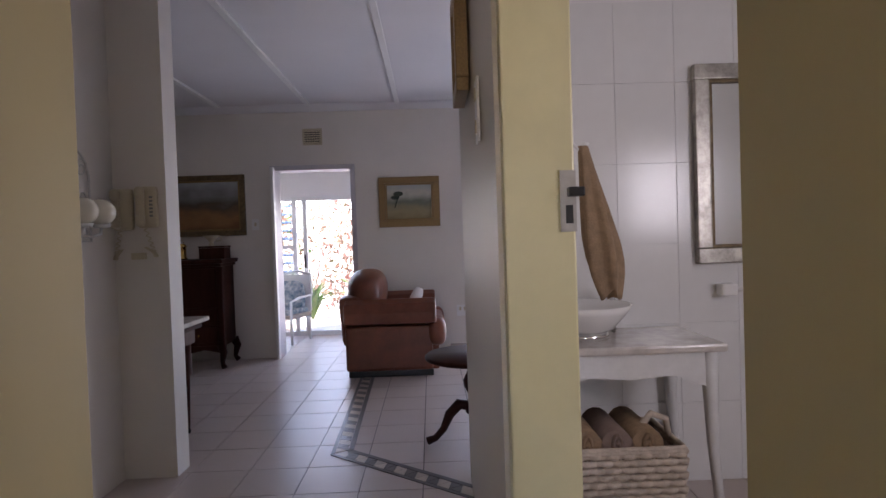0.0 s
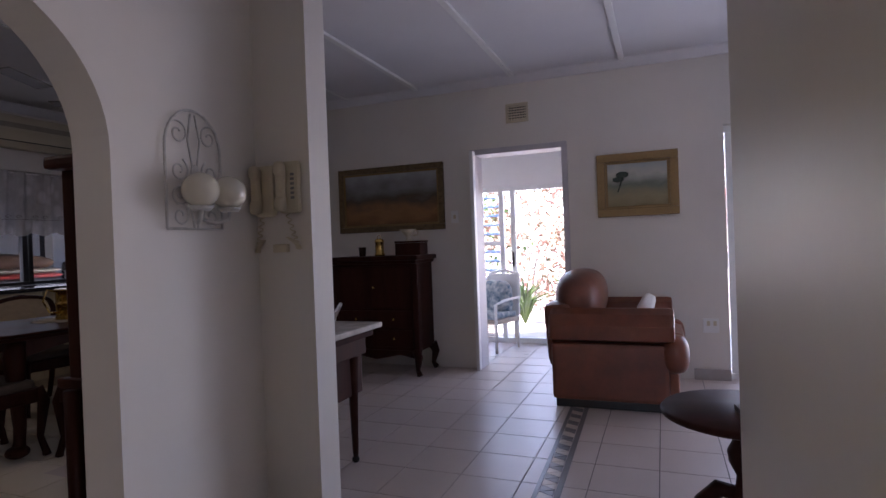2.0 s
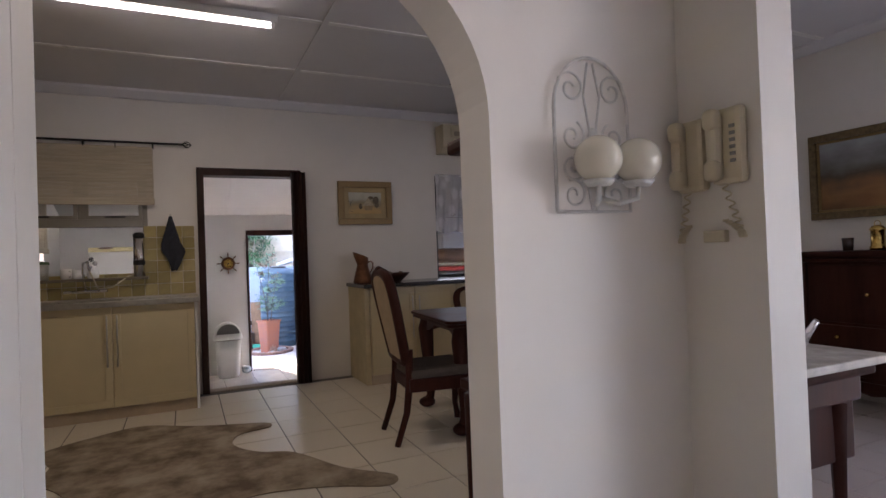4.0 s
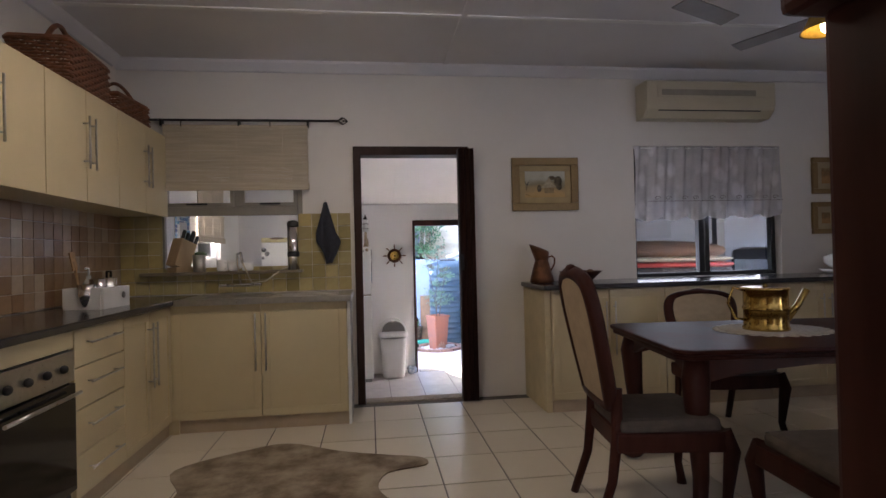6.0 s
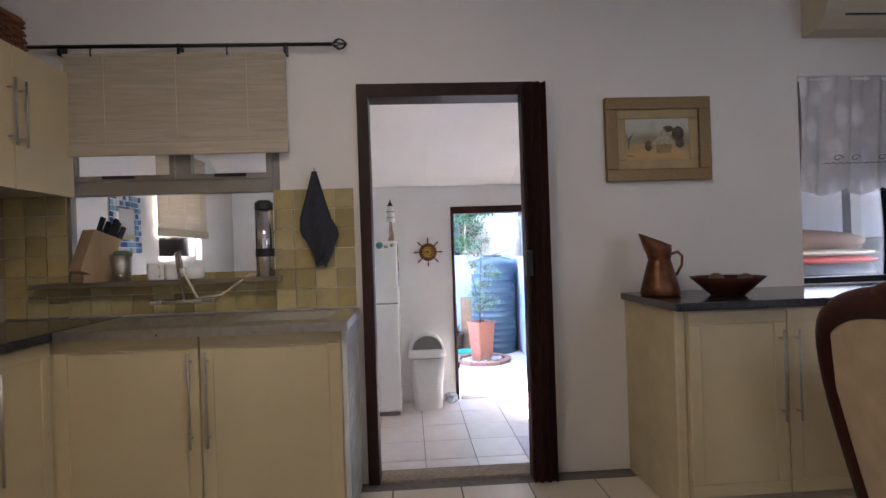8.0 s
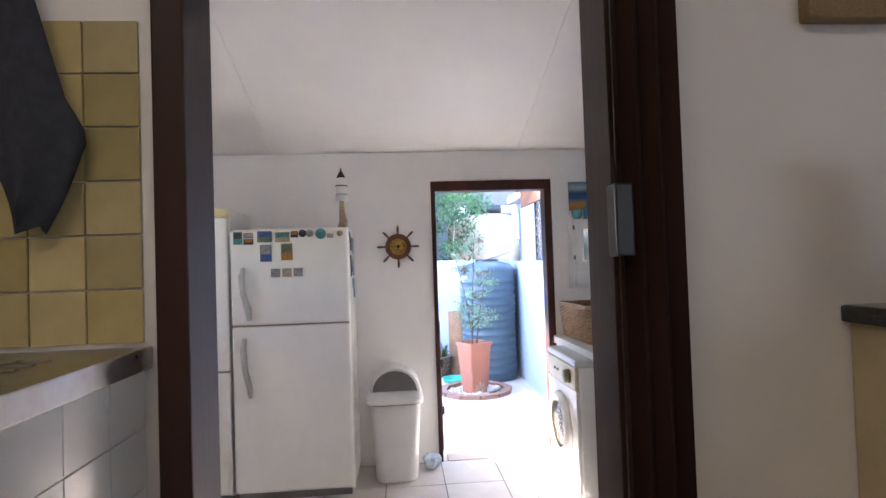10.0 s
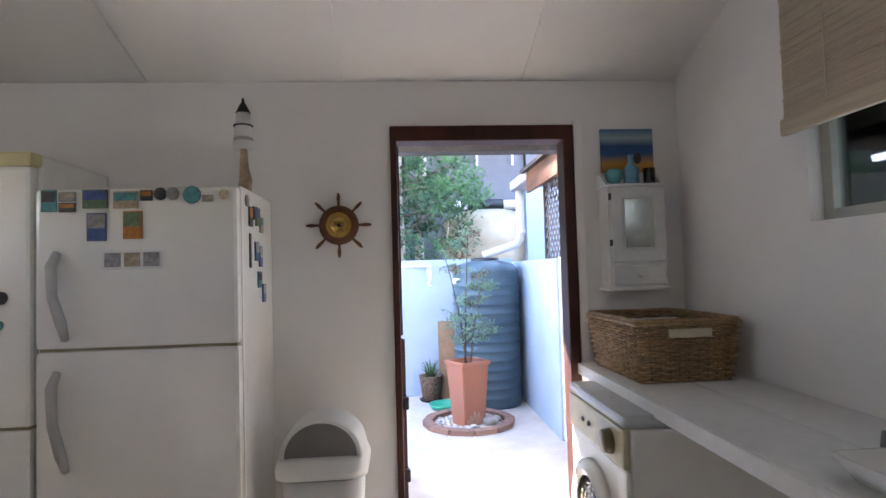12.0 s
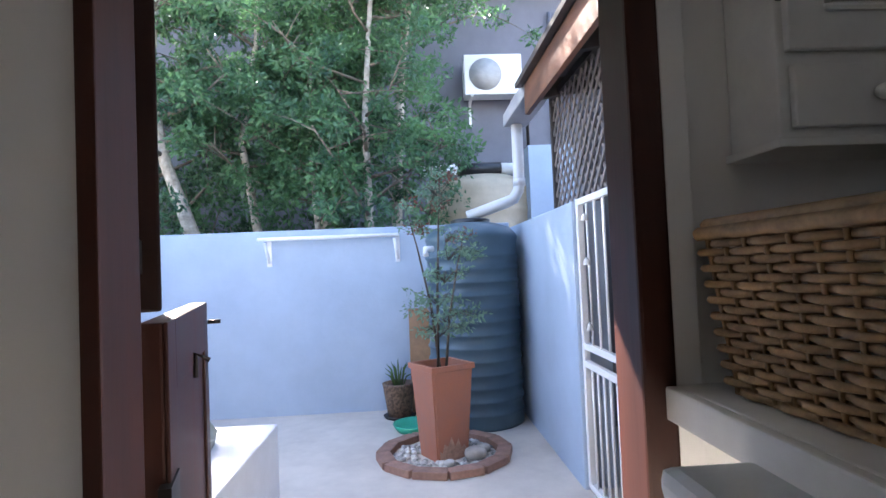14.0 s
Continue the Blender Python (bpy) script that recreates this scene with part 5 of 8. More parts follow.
for s in (-1, 1):
    part("side", box(nb(), s * 0.15 - 0.007, s * 0.15 + 0.007, -0.10, 0.10, 0.0, 0.125, 0.003), TRIM, cr)
part("crate_base", box(nb(), -0.14, 0.14, -0.10, 0.10, 0.0, 0.01), TRIM, cr)
part("badge", lathe(nb(), [(0, 0), (0.02, 0), (0.02, 0.003), (0, 0.003)], n=14), GREYP, cr).matrix_local = pose(-0.07, 0.116, 0.07, -90, 0, 0)
rg = random.Random(3)
for i in range(5):
    mg = thing("steel_cup", pose(-5.03 + i * 0.06, 0.50 + 0.04 * (i % 2), 0.945, 0, 0, i * 60), "small shiny steel cup in the crate", "cup", "cups in the crate")
    part("bowl", lathe(nb(), [(0, 0.0), (0.03, 0.0), (0.045, 0.06), (0.05, 0.13 + 0.03 * (i % 2)), (0.045, 0.13 + 0.03 * (i % 2)), (0, 0.03)], n=18), CHROME, mg)
    part("handle", tube(nb(), [(0.045, 0, 0.12), (0.075, 0, 0.11), (0.07, 0, 0.06), (0.04, 0, 0.05)], 0.004, 5), CHROME, mg)
sp2 = thing("wooden_spatula", pose(-4.88, 0.44, 0.94, 8, 6, 0), "wooden spatula standing in the crate", "spatula")
part("shaft", tube(nb(), [(0, 0, 0), (0, 0, 0.24)], 0.008, 6), WICKER, sp2)
part("blade", box(nb(), -0.028, 0.028, -0.004, 0.004, 0.22, 0.33, 0.003), WICKER, sp2)
gt = thing("box_grater", pose(-5.30, 0.40, 0.93), "steel box grater with a black handle", "grater")
part("body", prism(nb(), [(-0.05, 0), (0.05, 0), (0.035, 0.17), (-0.035, 0.17)], -0.035, 0.035, "y"), STEEL, gt)
part("handle", tube(nb(), [(-0.03, 0, 0.17), (-0.03, 0, 0.21), (0.03, 0, 0.21), (0.03, 0, 0.17)], 0.008, 6), BLACK, gt)
bt = thing("soap_bottle", pose(-5.12, 0.36, 0.93), "clear soap bottle with a white pump", "bottle")
part("bottle", lathe(nb(), [(0, 0), (0.035, 0), (0.038, 0.02), (0.036, 0.14), (0.015, 0.17), (0.015, 0.19), (0, 0.19)], n=18), mat("cloudy_plastic", (0.5, 0.48, 0.44), 0.2), bt)
part("pump", tube(nb(), [(0, 0, 0.19), (0, 0, 0.235), (0.04, 0, 0.235)], 0.006, 6), WPLASTIC, bt)

# kitchen doorway with folded concertina door
d4 = thing("door_4", pose(-5.92, 2.475, 0), "dark wood kitchen door frame", "door frame", kind="structure")
part("jamb", box(nb(), -0.135, 0.03, -0.465, -0.405, 0, 2.035, 0.005), DOORWOOD, d4)
part("jamb", box(nb(), -0.135, 0.03, 0.425, 0.485, 0, 2.035, 0.005), DOORWOOD, d4)
part("head", box(nb(), -0.135, 0.03, -0.465, 0.485, 2.025, 2.095, 0.005), DOORWOOD, d4)
part("threshold", box(nb(), -0.135, 0.0, -0.40, 0.42, -0.004, 0.008), mat("jute_strip", (0.42, 0.36, 0.29), 0.9, var=0.2, scale=60, bump=0.5), d4, "pale woven threshold strip")
fd = thing("folding_door", pose(-5.83, 2.935, 0), "dark brown concertina door folded back at the jamb", "folding door")
part("pleat_stack", box(nb(), -0.058, 0.028, -0.075, 0.048, 0.012, 2.06, 0.002), DOORWOOD, fd)
for i in range(6):
    y0 = -0.076 + i * 0.0205
    x0, x1 = (0.030, 0.060) if i % 2 else (0.060, 0.030)
    part("panel", prism(nb(), [(x0, y0), (x1, y0 + 0.0205), (x1 - 0.006, y0 + 0.0205), (x0 - 0.006, y0)], 0.012, 2.06, "z"), DOORWOOD, fd)
part("latch", box(nb(), 0.03, 0.07, -0.085, -0.05, 1.07, 1.20, 0.004), BLACK, fd)

# painting on the kitchen wall
hut = picture(pose(-5.918, 3.62, 1.775, 0, 0, 90), 0.58, 0.45, 0.065, GOLD, C_HUT, "painting of a thatched hut in a broad gilt frame", mat("linen_mount", (0.44, 0.33, 0.17), 0.8))
part("painted_wall", prism(nb(), [(-0.005, -0.075), (0.075, -0.075), (0.08, -0.02), (-0.01, -0.02)], -0.0135, -0.012, "y"), mat("painted_ochre", (0.36, 0.26, 0.13), 0.7, var=0.2, scale=40), hut)
part("painted_roof", prism(nb(), [(-0.04, -0.03), (0.10, -0.025), (0.075, 0.0), (0.035, 0.062), (0.0, 0.01)], -0.0145, -0.0135, "y"), mat("painted_thatch", (0.50, 0.42, 0.29), 0.7, var=0.2, scale=50), hut)
bm = nb()
for x, z, rx, rz in ((-0.05, -0.035, 0.02, 0.03), (0.115, 0.03, 0.035, 0.04), (0.125, -0.02, 0.025, 0.03), (0.06, 0.055, 0.03, 0.018)):
    blob(bm, (x, -0.0125, z), (rx, 0.0015, rz), 2)
part("painted_bushes", bm, mat("painted_brown", (0.17, 0.13, 0.08), 0.7, var=0.3, scale=40), hut)
bm = nb()
for a, b in (((-0.165, -0.05), (-0.15, 0.02)), ((-0.155, -0.01), (-0.175, 0.025)), ((-0.153, 0.0), (-0.135, 0.03)), ((-0.13, -0.09), (-0.17, -0.085))):
    tube(bm, [(a[0], -0.013, a[1]), (b[0], -0.013, b[1])], 0.002, 4)
part("painted_branches", bm, BLACK, hut)
picture(pose(-5.918, 6.27, 1.835, 0, 0, 90), 0.28, 0.33, 0.045, GOLD, C_SMALL, "small sepia picture in a wood frame", mat("linen_mount_b", (0.42, 0.33, 0.20), 0.8))
picture(pose(-5.918, 6.26, 1.45, 0, 0, 90), 0.28, 0.29, 0.045, GOLD, C_SMALL, "small sepia picture in a wood frame", mat("linen_mount_c", (0.42, 0.33, 0.20), 0.8))

# breakfast bar along the dining window
bc = thing("bar_pier", pose(-5.6, 3.58, 0), "rough cream plastered pier at the end of the bar", "pier")
part("pier", box(nb(), -0.318, 0.25, -0.17, -0.122, 0, 0.915, 0.008), mat("cream_plaster", (0.60, 0.50, 0.31), 0.8, var=0.1, scale=5, bump=0.5, bscale=14), bc)
for i in range(3):
    y = 3.91 + i * 0.90
    base_cabinet(pose(-5.33, y, 0, 0, 0, 90), 0.896, 0.55, "cream cabinet under the dining bar", name="bar_cabinet", group="bar cabinets", h=0.91)
bt2 = thing("bar_counter", pose(0, 0, 0), "dark granite bar top along the dining window", "worktop")
part("slab", box(nb(), -5.918, -5.28, 3.39, 6.47, 0.916, 0.953, 0.008), GRANITE, bt2)

# dining window with lace cafe curtain
w3 = thing("window_3", pose(-6.02, 5.125, 0), "dark aluminium sliding window behind the bar", "window", kind="structure")
bm = nb()
for y0, y1, z0, z1 in ((-0.69, -0.65, 0.955, 2.10), (0.65, 0.69, 0.955, 2.10), (-0.65, 0.65, 0.955, 0.99), (-0.65, 0.65, 2.06, 2.10), (-0.06, -0.01, 0.99, 2.06), (0.0, 0.04, 0.99, 2.06)):
    box(bm, -0.03, 0.03, y0, y1, z0, z1, 0.003)
part("window_frame", bm, DARKALU, w3)
for y0, y1, x in ((-0.65, -0.06, 0.01), (0.04, 0.65, -0.01)):
    g = part("pane", box(nb(), x - 0.003, x + 0.003, y0, y1, 0.99, 2.06), GLASS, w3)
    g.visible_shadow = False
lc = thing("lace_curtain", pose(-5.925, 5.12, 2.10), "white embroidered voile cafe curtain with scalloped hem", "curtain")
part("rod", tube(nb(), [(0.01, -0.69, -0.012), (0.01, 0.69, -0.012)], 0.006, 6), WPLASTIC, lc)
for i in range(12):
    part("ring", tube(nb(), [(0.01 + 0.011 * math.cos(a), -0.66 + i * 0.12, -0.012 + 0.011 * math.sin(a)) for a in [q * 0.785 for q in range(9)]], 0.003, 5), WPLASTIC, lc)
vs, fs = [], []
NX, NZ = 240, 24
for i in range(NX + 1):
    u = i / NX
    y = -0.69 + 1.38 * u
    drop = 0.60 + 0.035 * abs(math.sin(u * math.pi * 6)) + 0.025 * (1 - u)
    for k in range(NZ + 1):
        f = k / NZ
        x = 0.014 + 0.020 * math.sin(u * 46 + 0.9 * math.sin(u * 17)) * (0.55 + 0.45 * f) + 0.008 * math.sin(u * 101 + 3 * f)
        vs.append((x, y + 0.006 * math.sin(u * 60 + 5 * f), -drop * f))
for i in range(NX):
    for k in range(NZ):
        a = i * (NZ + 1) + k
        fs.append((a, a + 1, a + NZ + 2, a + NZ + 1))
me = bpy.data.meshes.new("voile")
me.from_pydata(vs, [], fs)
for p in me.polygons:
    p.use_smooth = True
lm = mat("sheer_voile", (0.70, 0.69, 0.71), 0.9, var=0.08, scale=10)
lt = lm.node_tree
lb = lt.nodes["Principled BSDF"]
lco, lvo, lmap, lr = (lt.nodes.new("ShaderNode" + k) for k in ("TexCoord", "TexVoronoi", "Mapping", "ValToRGB"))
lmap.inputs["Scale"].default_value = (1.0, 1.0, 0.6)
lvo.inputs["Scale"].default_value = 9
lr.color_ramp.elements[0].position, lr.color_ramp.elements[1].position = 0.25, 0.45
lr.color_ramp.elements[0].color, lr.color_ramp.elements[1].color = (0.95, 0.95, 0.95, 1), (0.72, 0.72, 0.72, 1)
lt.links.new(lco.outputs["Object"], lmap.inputs[0])
lt.links.new(lmap.outputs[0], lvo.inputs["Vector"])
lt.links.new(lvo.outputs["Distance"], lr.inputs[0])
lt.links.new(lr.outputs[0], lb.inputs["Alpha"])
me.materials.append(lm)
lo = new("cloth", me)
lo.parent = lc
THREAD = mat("grey_embroidery", (0.22, 0.20, 0.19), 0.8)
for i in range(5):
    yb = -0.50 + i * 0.255
    bm = nb()
    for sx in (0.0, 0.10):
        tube(bm, [(0.045, yb + sx + 0.03 * math.cos(a) * (1 - a / 9), -0.455 + 0.02 * math.sin(a) * (1 - a / 9)) for a in [q * 0.5 for q in range(14)]], 0.0028, 4)
    tube(bm, [(0.045, yb - 0.09 + q * 0.02, -0.485 + 0.006 * (q % 2)) for q in range(14)], 0.0028, 4)
    part("embroidery", bm, THREAD, lc, "grey embroidered scrolls")
# covered carport seen through the dining window
# Both dark walls are an added backdrop that keeps the window view dim.
setting("wall_carport", box(nb(), -12.6, -12.4, 4.6, 13.5, -0.75, 2.4), GREYWALL, "dark grey backdrop wall added beyond the carport", "wall")
setting("wall_carport_end", box(nb(), -12.4, -6.1, 12.6, 12.8, -0.75, 1.15), GREYWALL, "dark grey backdrop wall added at the end of the carport", "wall")
cpt = thing("carport", pose(-9.3, 8.2, -0.75), "dark timber carport outside the dining window", "carport")
part("roof", box(nb(), -3.0, 3.1, -3.75, 4.2, 2.95, 3.05), OLDWOOD, cpt)
for y in (-3.0, -1.2, 0.6, 2.4):
    part("rafter", box(nb(), -3.0, 3.1, y - 0.04, y + 0.04, 2.80, 2.95), LATTICE, cpt)
for x in (-2.6, 0.4):
    for y in (-1.0, 3.9):
        part("post", box(nb(), x - 0.06, x + 0.06, y - 0.06, y + 0.06, 0, 2.95), DARKALU, cpt)
bo = thing("stored_boat", pose(-9.3, 6.15, -0.75, 0, 0, -30), "dark stored dinghy with a red and cream stripe under the carport", "boat")
part("hull", blob(nb(), (0, 0, 1.55), (0.5, 1.3, 0.36), 3, 0.85), mat("dark_hull", (0.03, 0.022, 0.02), 0.4), bo)
part("stripe", blob(nb(), (0.0, 0, 1.72), (0.51, 1.31, 0.07), 3, 0.85), mat("red_paint", (0.45, 0.05, 0.04), 0.4), bo)
part("cream_band", blob(nb(), (0.0, 0, 1.80), (0.50, 1.29, 0.05), 3, 0.85), mat("cream_hull_band", (0.50, 0.42, 0.30), 0.5), bo)
part("cover", blob(nb(), (0, 0, 1.92), (0.42, 1.2, 0.16), 3, 0.9), mat("brown_tarpaulin", (0.16, 0.08, 0.045), 0.8, var=0.3, scale=5), bo)
for y in (-0.7, 0.7):
    part("trestle", box(nb(), -0.32, 0.32, y - 0.05, y + 0.05, 0, 1.25), OLDWOOD, bo)
vn = thing("parked_van", pose(-9.6, 10.0, -0.75, 0, 0, 8), "dark parked van under the carport", "van")
part("body", box(nb(), -0.9, 0.9, -1.6, 1.8, 0.30, 1.95, 0.15), mat("dark_van_paint", (0.035, 0.04, 0.055), 0.25), vn)
# Sky reflection is put into the windscreen's base colour.
part("windscreen", box(nb(), -0.75, 0.75, -1.62, -1.58, 1.25, 1.75, 0.02), mat("painted_sky_glass", (0.50, 0.55, 0.60), 0.1), vn, "windscreen painted pale for its sky reflection")
part("bonnet", box(nb(), -0.85, 0.85, -2.4, -1.55, 0.35, 1.08, 0.12), bpy.data.materials["dark_van_paint"], vn)
for x in (-0.8, 0.8):
    for y in (-1.9, 1.1):
        part("wheel", tube(nb(), [(x - 0.1, y, 0.33), (x + 0.1, y, 0.33)], 0.33, 20), BLACK, vn)

# wall air conditioner
ac = thing("air_conditioner", pose(-5.919, 5.05, 2.32), "ivory split air conditioner above the window", "air conditioner")
part("body", prism(nb(), [(0, 0.0), (0.12, 0.0), (0.19, 0.06), (0.205, 0.12), (0.205, 0.29), (0.18, 0.305), (0, 0.305)], -0.59, 0.59, "y", 0.008), PLASTIC, ac)
part("front_panel", box(nb(), 0.20, 0.213, -0.50, 0.50, 0.16, 0.27, 0.006), PLASTIC, ac)
part("grille", box(nb(), 0.206, 0.2155, -0.46, 0.40, 0.175, 0.225, 0.003), mat("grille_grey", (0.36, 0.32, 0.25), 0.5), ac)
part("louvre", box(nb(), 0.13, 0.196, -0.50, 0.48, 0.02, 0.034, 0.003, Matrix.Rotation(radians(-18), 4, "Y")), PLASTIC, ac)
part("outlet_slot", box(nb(), 0.165, 0.19, -0.48, 0.46, 0.050, 0.058), BLACK, ac)

# things on the bar
ju = thing("copper_jug", pose(-5.66, 3.495, 0.953, 0, 0, 60), "dull copper jug with scooped spout collar", "jug")
part("body", lathe(nb(), [(0, 0), (0.088, 0), (0.096, 0.012), (0.088, 0.05), (0.056, 0.17), (0.052, 0.185), (0.047, 0.185), (0, 0.17)], n=28), COPPER, ju)
bm = lathe(nb(), [(0.054, 0.182), (0.058, 0.20), (0.068, 0.24), (0.078, 0.29), (0.075, 0.29), (0.064, 0.24), (0.050, 0.185)], n=28)
for v in bm.verts:
    f = max(0.0, (v.co.z - 0.20) / 0.09)
    v.co.z -= f * (0.01 + 0.42 * v.co.x)
    v.co.x -= 0.018 * f
part("collar", bm, COPPER, ju)
part("handle", tube(nb(), [(0.056, 0, 0.205), (0.085, 0, 0.215), (0.105, 0, 0.195), (0.102, 0, 0.15), (0.075, 0, 0.10)], 0.007, 8), COPPER, ju)
bw = thing("fruit_bowl", pose(-5.55, 3.775, 0.953), "dark wooden bowl of fruit on the bar", "bowl")
part("bowl", lathe(nb(), [(0, 0), (0.075, 0), (0.085, 0.012), (0.13, 0.055), (0.168, 0.09), (0.16, 0.09), (0.12, 0.05), (0, 0.03)], n=36), DARKWOOD, bw)
for i, (x, y) in enumerate(((0.05, 0.06), (-0.06, -0.02), (0.03, -0.07))):
    fr = thing("fruit", pose(-5.55 + x, 3.775 + y, 1.0), "brown fruit lying in the bowl", "fruit", "fruit in bowl")
    part("skin", blob(nb(), (0, 0, 0.025), (0.042, 0.036, 0.034), 3), mat("brown_fruit_%s" % "abc"[i], (0.14, 0.08, 0.04), 0.5), fr)
pd = thing("white_dish_stack", pose(-5.62, 6.18, 0.953), "stack of white dishes on the bar", "dishes")
part("platter", lathe(nb(), [(0, 0), (0.12, 0), (0.20, 0.04), (0.19, 0.045), (0, 0.015)], n=30), PORCELAIN, pd)
part("tureen", lathe(nb(), [(0, 0.05), (0.10, 0.05), (0.16, 0.10), (0.16, 0.15), (0.05, 0.19), (0.02, 0.21), (0, 0.21)], n=30), PORCELAIN, pd)

# fluorescent tube
ft = thing("tube_light", pose(-3.93, 1.85, H - 0.014), "lit fluorescent batten on the kitchen ceiling", "ceiling light")
part("batten", box(nb(), -0.03, 0.03, -0.62, 0.62, -0.045, 0, 0.004), WPLASTIC, ft)
part("tube", tube(nb(), [(0, -0.58, -0.062), (0, 0.58, -0.062)], 0.013, 10), mat("lit_tube", (1, 1, 1), 0.4, var=0, emit=(1.0, 0.97, 0.90), strength=0.7), ft)
for y in (-0.59, 0.59):
    part("end_cap", box(nb(), -0.016, 0.016, y - 0.012, y + 0.012, -0.08, -0.04, 0.003), WPLASTIC, ft)
# ceiling fan with amber glass shade
fa = thing("ceiling_fan", pose(-4.10, 4.55, 0), "dark ceiling fan with a yellow glass lamp shade", "ceiling fan")
part("downrod", tube(nb(), [(0, 0, H - 0.01), (0, 0, 2.62)], 0.014, 8), IRON, fa)
part("motor", lathe(nb(), [(0, 2.66), (0.06, 2.65), (0.11, 2.61), (0.11, 2.55), (0.05, 2.52), (0, 2.52)], n=24), IRON, fa)
for k in range(4):
    part("blade", box(nb(), 0.12, 0.60, -0.06, 0.06, 2.575, 2.583, 0.003, Matrix.Rotation(radians(25 + 90 * k), 4, "Z") @ Matrix.Rotation(radians(8), 4, "X")), mat("grey_blade_%s" % "abcd"[k], (0.22, 0.19, 0.18), 0.45), fa)
sh = part("shade", lathe(nb(), [(0.03, 2.50), (0.05, 2.48), (0.085, 2.40), (0.12, 2.33), (0.125, 2.325), (0.115, 2.33), (0.08, 2.40), (0.04, 2.47)], (0.16, -0.02, 0), 24), mat("amber_glass", (0.42, 0.26, 0.05), 0.2, var=0.2, scale=20), fa, "amber pressed-glass shade")
part("bulb", blob(nb(), (0.16, -0.02, 2.35), (0.03, 0.03, 0.04), 2), mat("lit_bulb", (1, 0.9, 0.6), 0.4, emit=(1.0, 0.82, 0.45), strength=1.5), fa)

# dining table and chairs
TABLE = pose(-3.93, 4.31, 0, 0, 0, -6)
dtb = thing("dining_table", TABLE, "polished dark mahogany dining table with shaped edge", "dining table")
edge = []
for sx, sy in ((1, -1), (1, 1), (-1, 1), (-1, -1)):
    for a in range(7):
        t = a / 6
        ang = {(1, -1): -90, (1, 1): 0, (-1, 1): 90, (-1, -1): 180}[(sx, sy)] + 90 * t
        edge.append((sx * 0.41 + 0.075 * math.cos(radians(ang)), sy * 0.77 + 0.075 * math.sin(radians(ang))))
part("tabletop", prism(nb(), edge, 0.742, 0.765, "z", 0.012), DARKWOOD, dtb)
part("edge_moulding", prism(nb(), [(x * 0.972, y * 0.985) for x, y in edge], 0.718, 0.7405, "z", 0.010), DARKWOOD, dtb)
for s in (-1, 1):
    part("long_apron", prism(nb(), [(-0.72, 0.716), (0.72, 0.716), (0.72, 0.60), (0.5, 0.65), (0.2, 0.675), (-0.2, 0.675), (-0.5, 0.65), (-0.72, 0.60)], s * 0.385 - 0.012, s * 0.385 + 0.012, "x"), REDWOOD, dtb)
    part("short_apron", prism(nb(), [(-0.37, 0.716), (0.37, 0.716), (0.37, 0.60), (0.2, 0.67), (-0.2, 0.67), (-0.37, 0.60)], s * 0.73 - 0.012, s * 0.73 + 0.012, "y"), REDWOOD, dtb)
    for q in (-1, 1):
        x, y = s * 0.375, q * 0.72
        lg = part("leg", tube(nb(), [(x, y, 0.717), (x * 1.04, y * 1.02, 0.62), (x * 1.02, y * 1.01, 0.42), (x * 0.97, y * 0.985, 0.18), (x, y, 0.09), (x * 1.03, y * 1.015, 0.05)], [0.052, 0.06, 0.047, 0.035, 0.032, 0.04], 16), DARKWOOD, dtb)
        part("claw_foot", blob(nb(), (x * 1.05, y * 1.03, 0.04), (0.065, 0.065, 0.04), 3), DARKWOOD, lg)


SEATCLOTH = mat("taupe_seat_cloth", (0.10, 0.078, 0.062), 0.9, var=0.15, scale=16, bump=0.2, bscale=150)


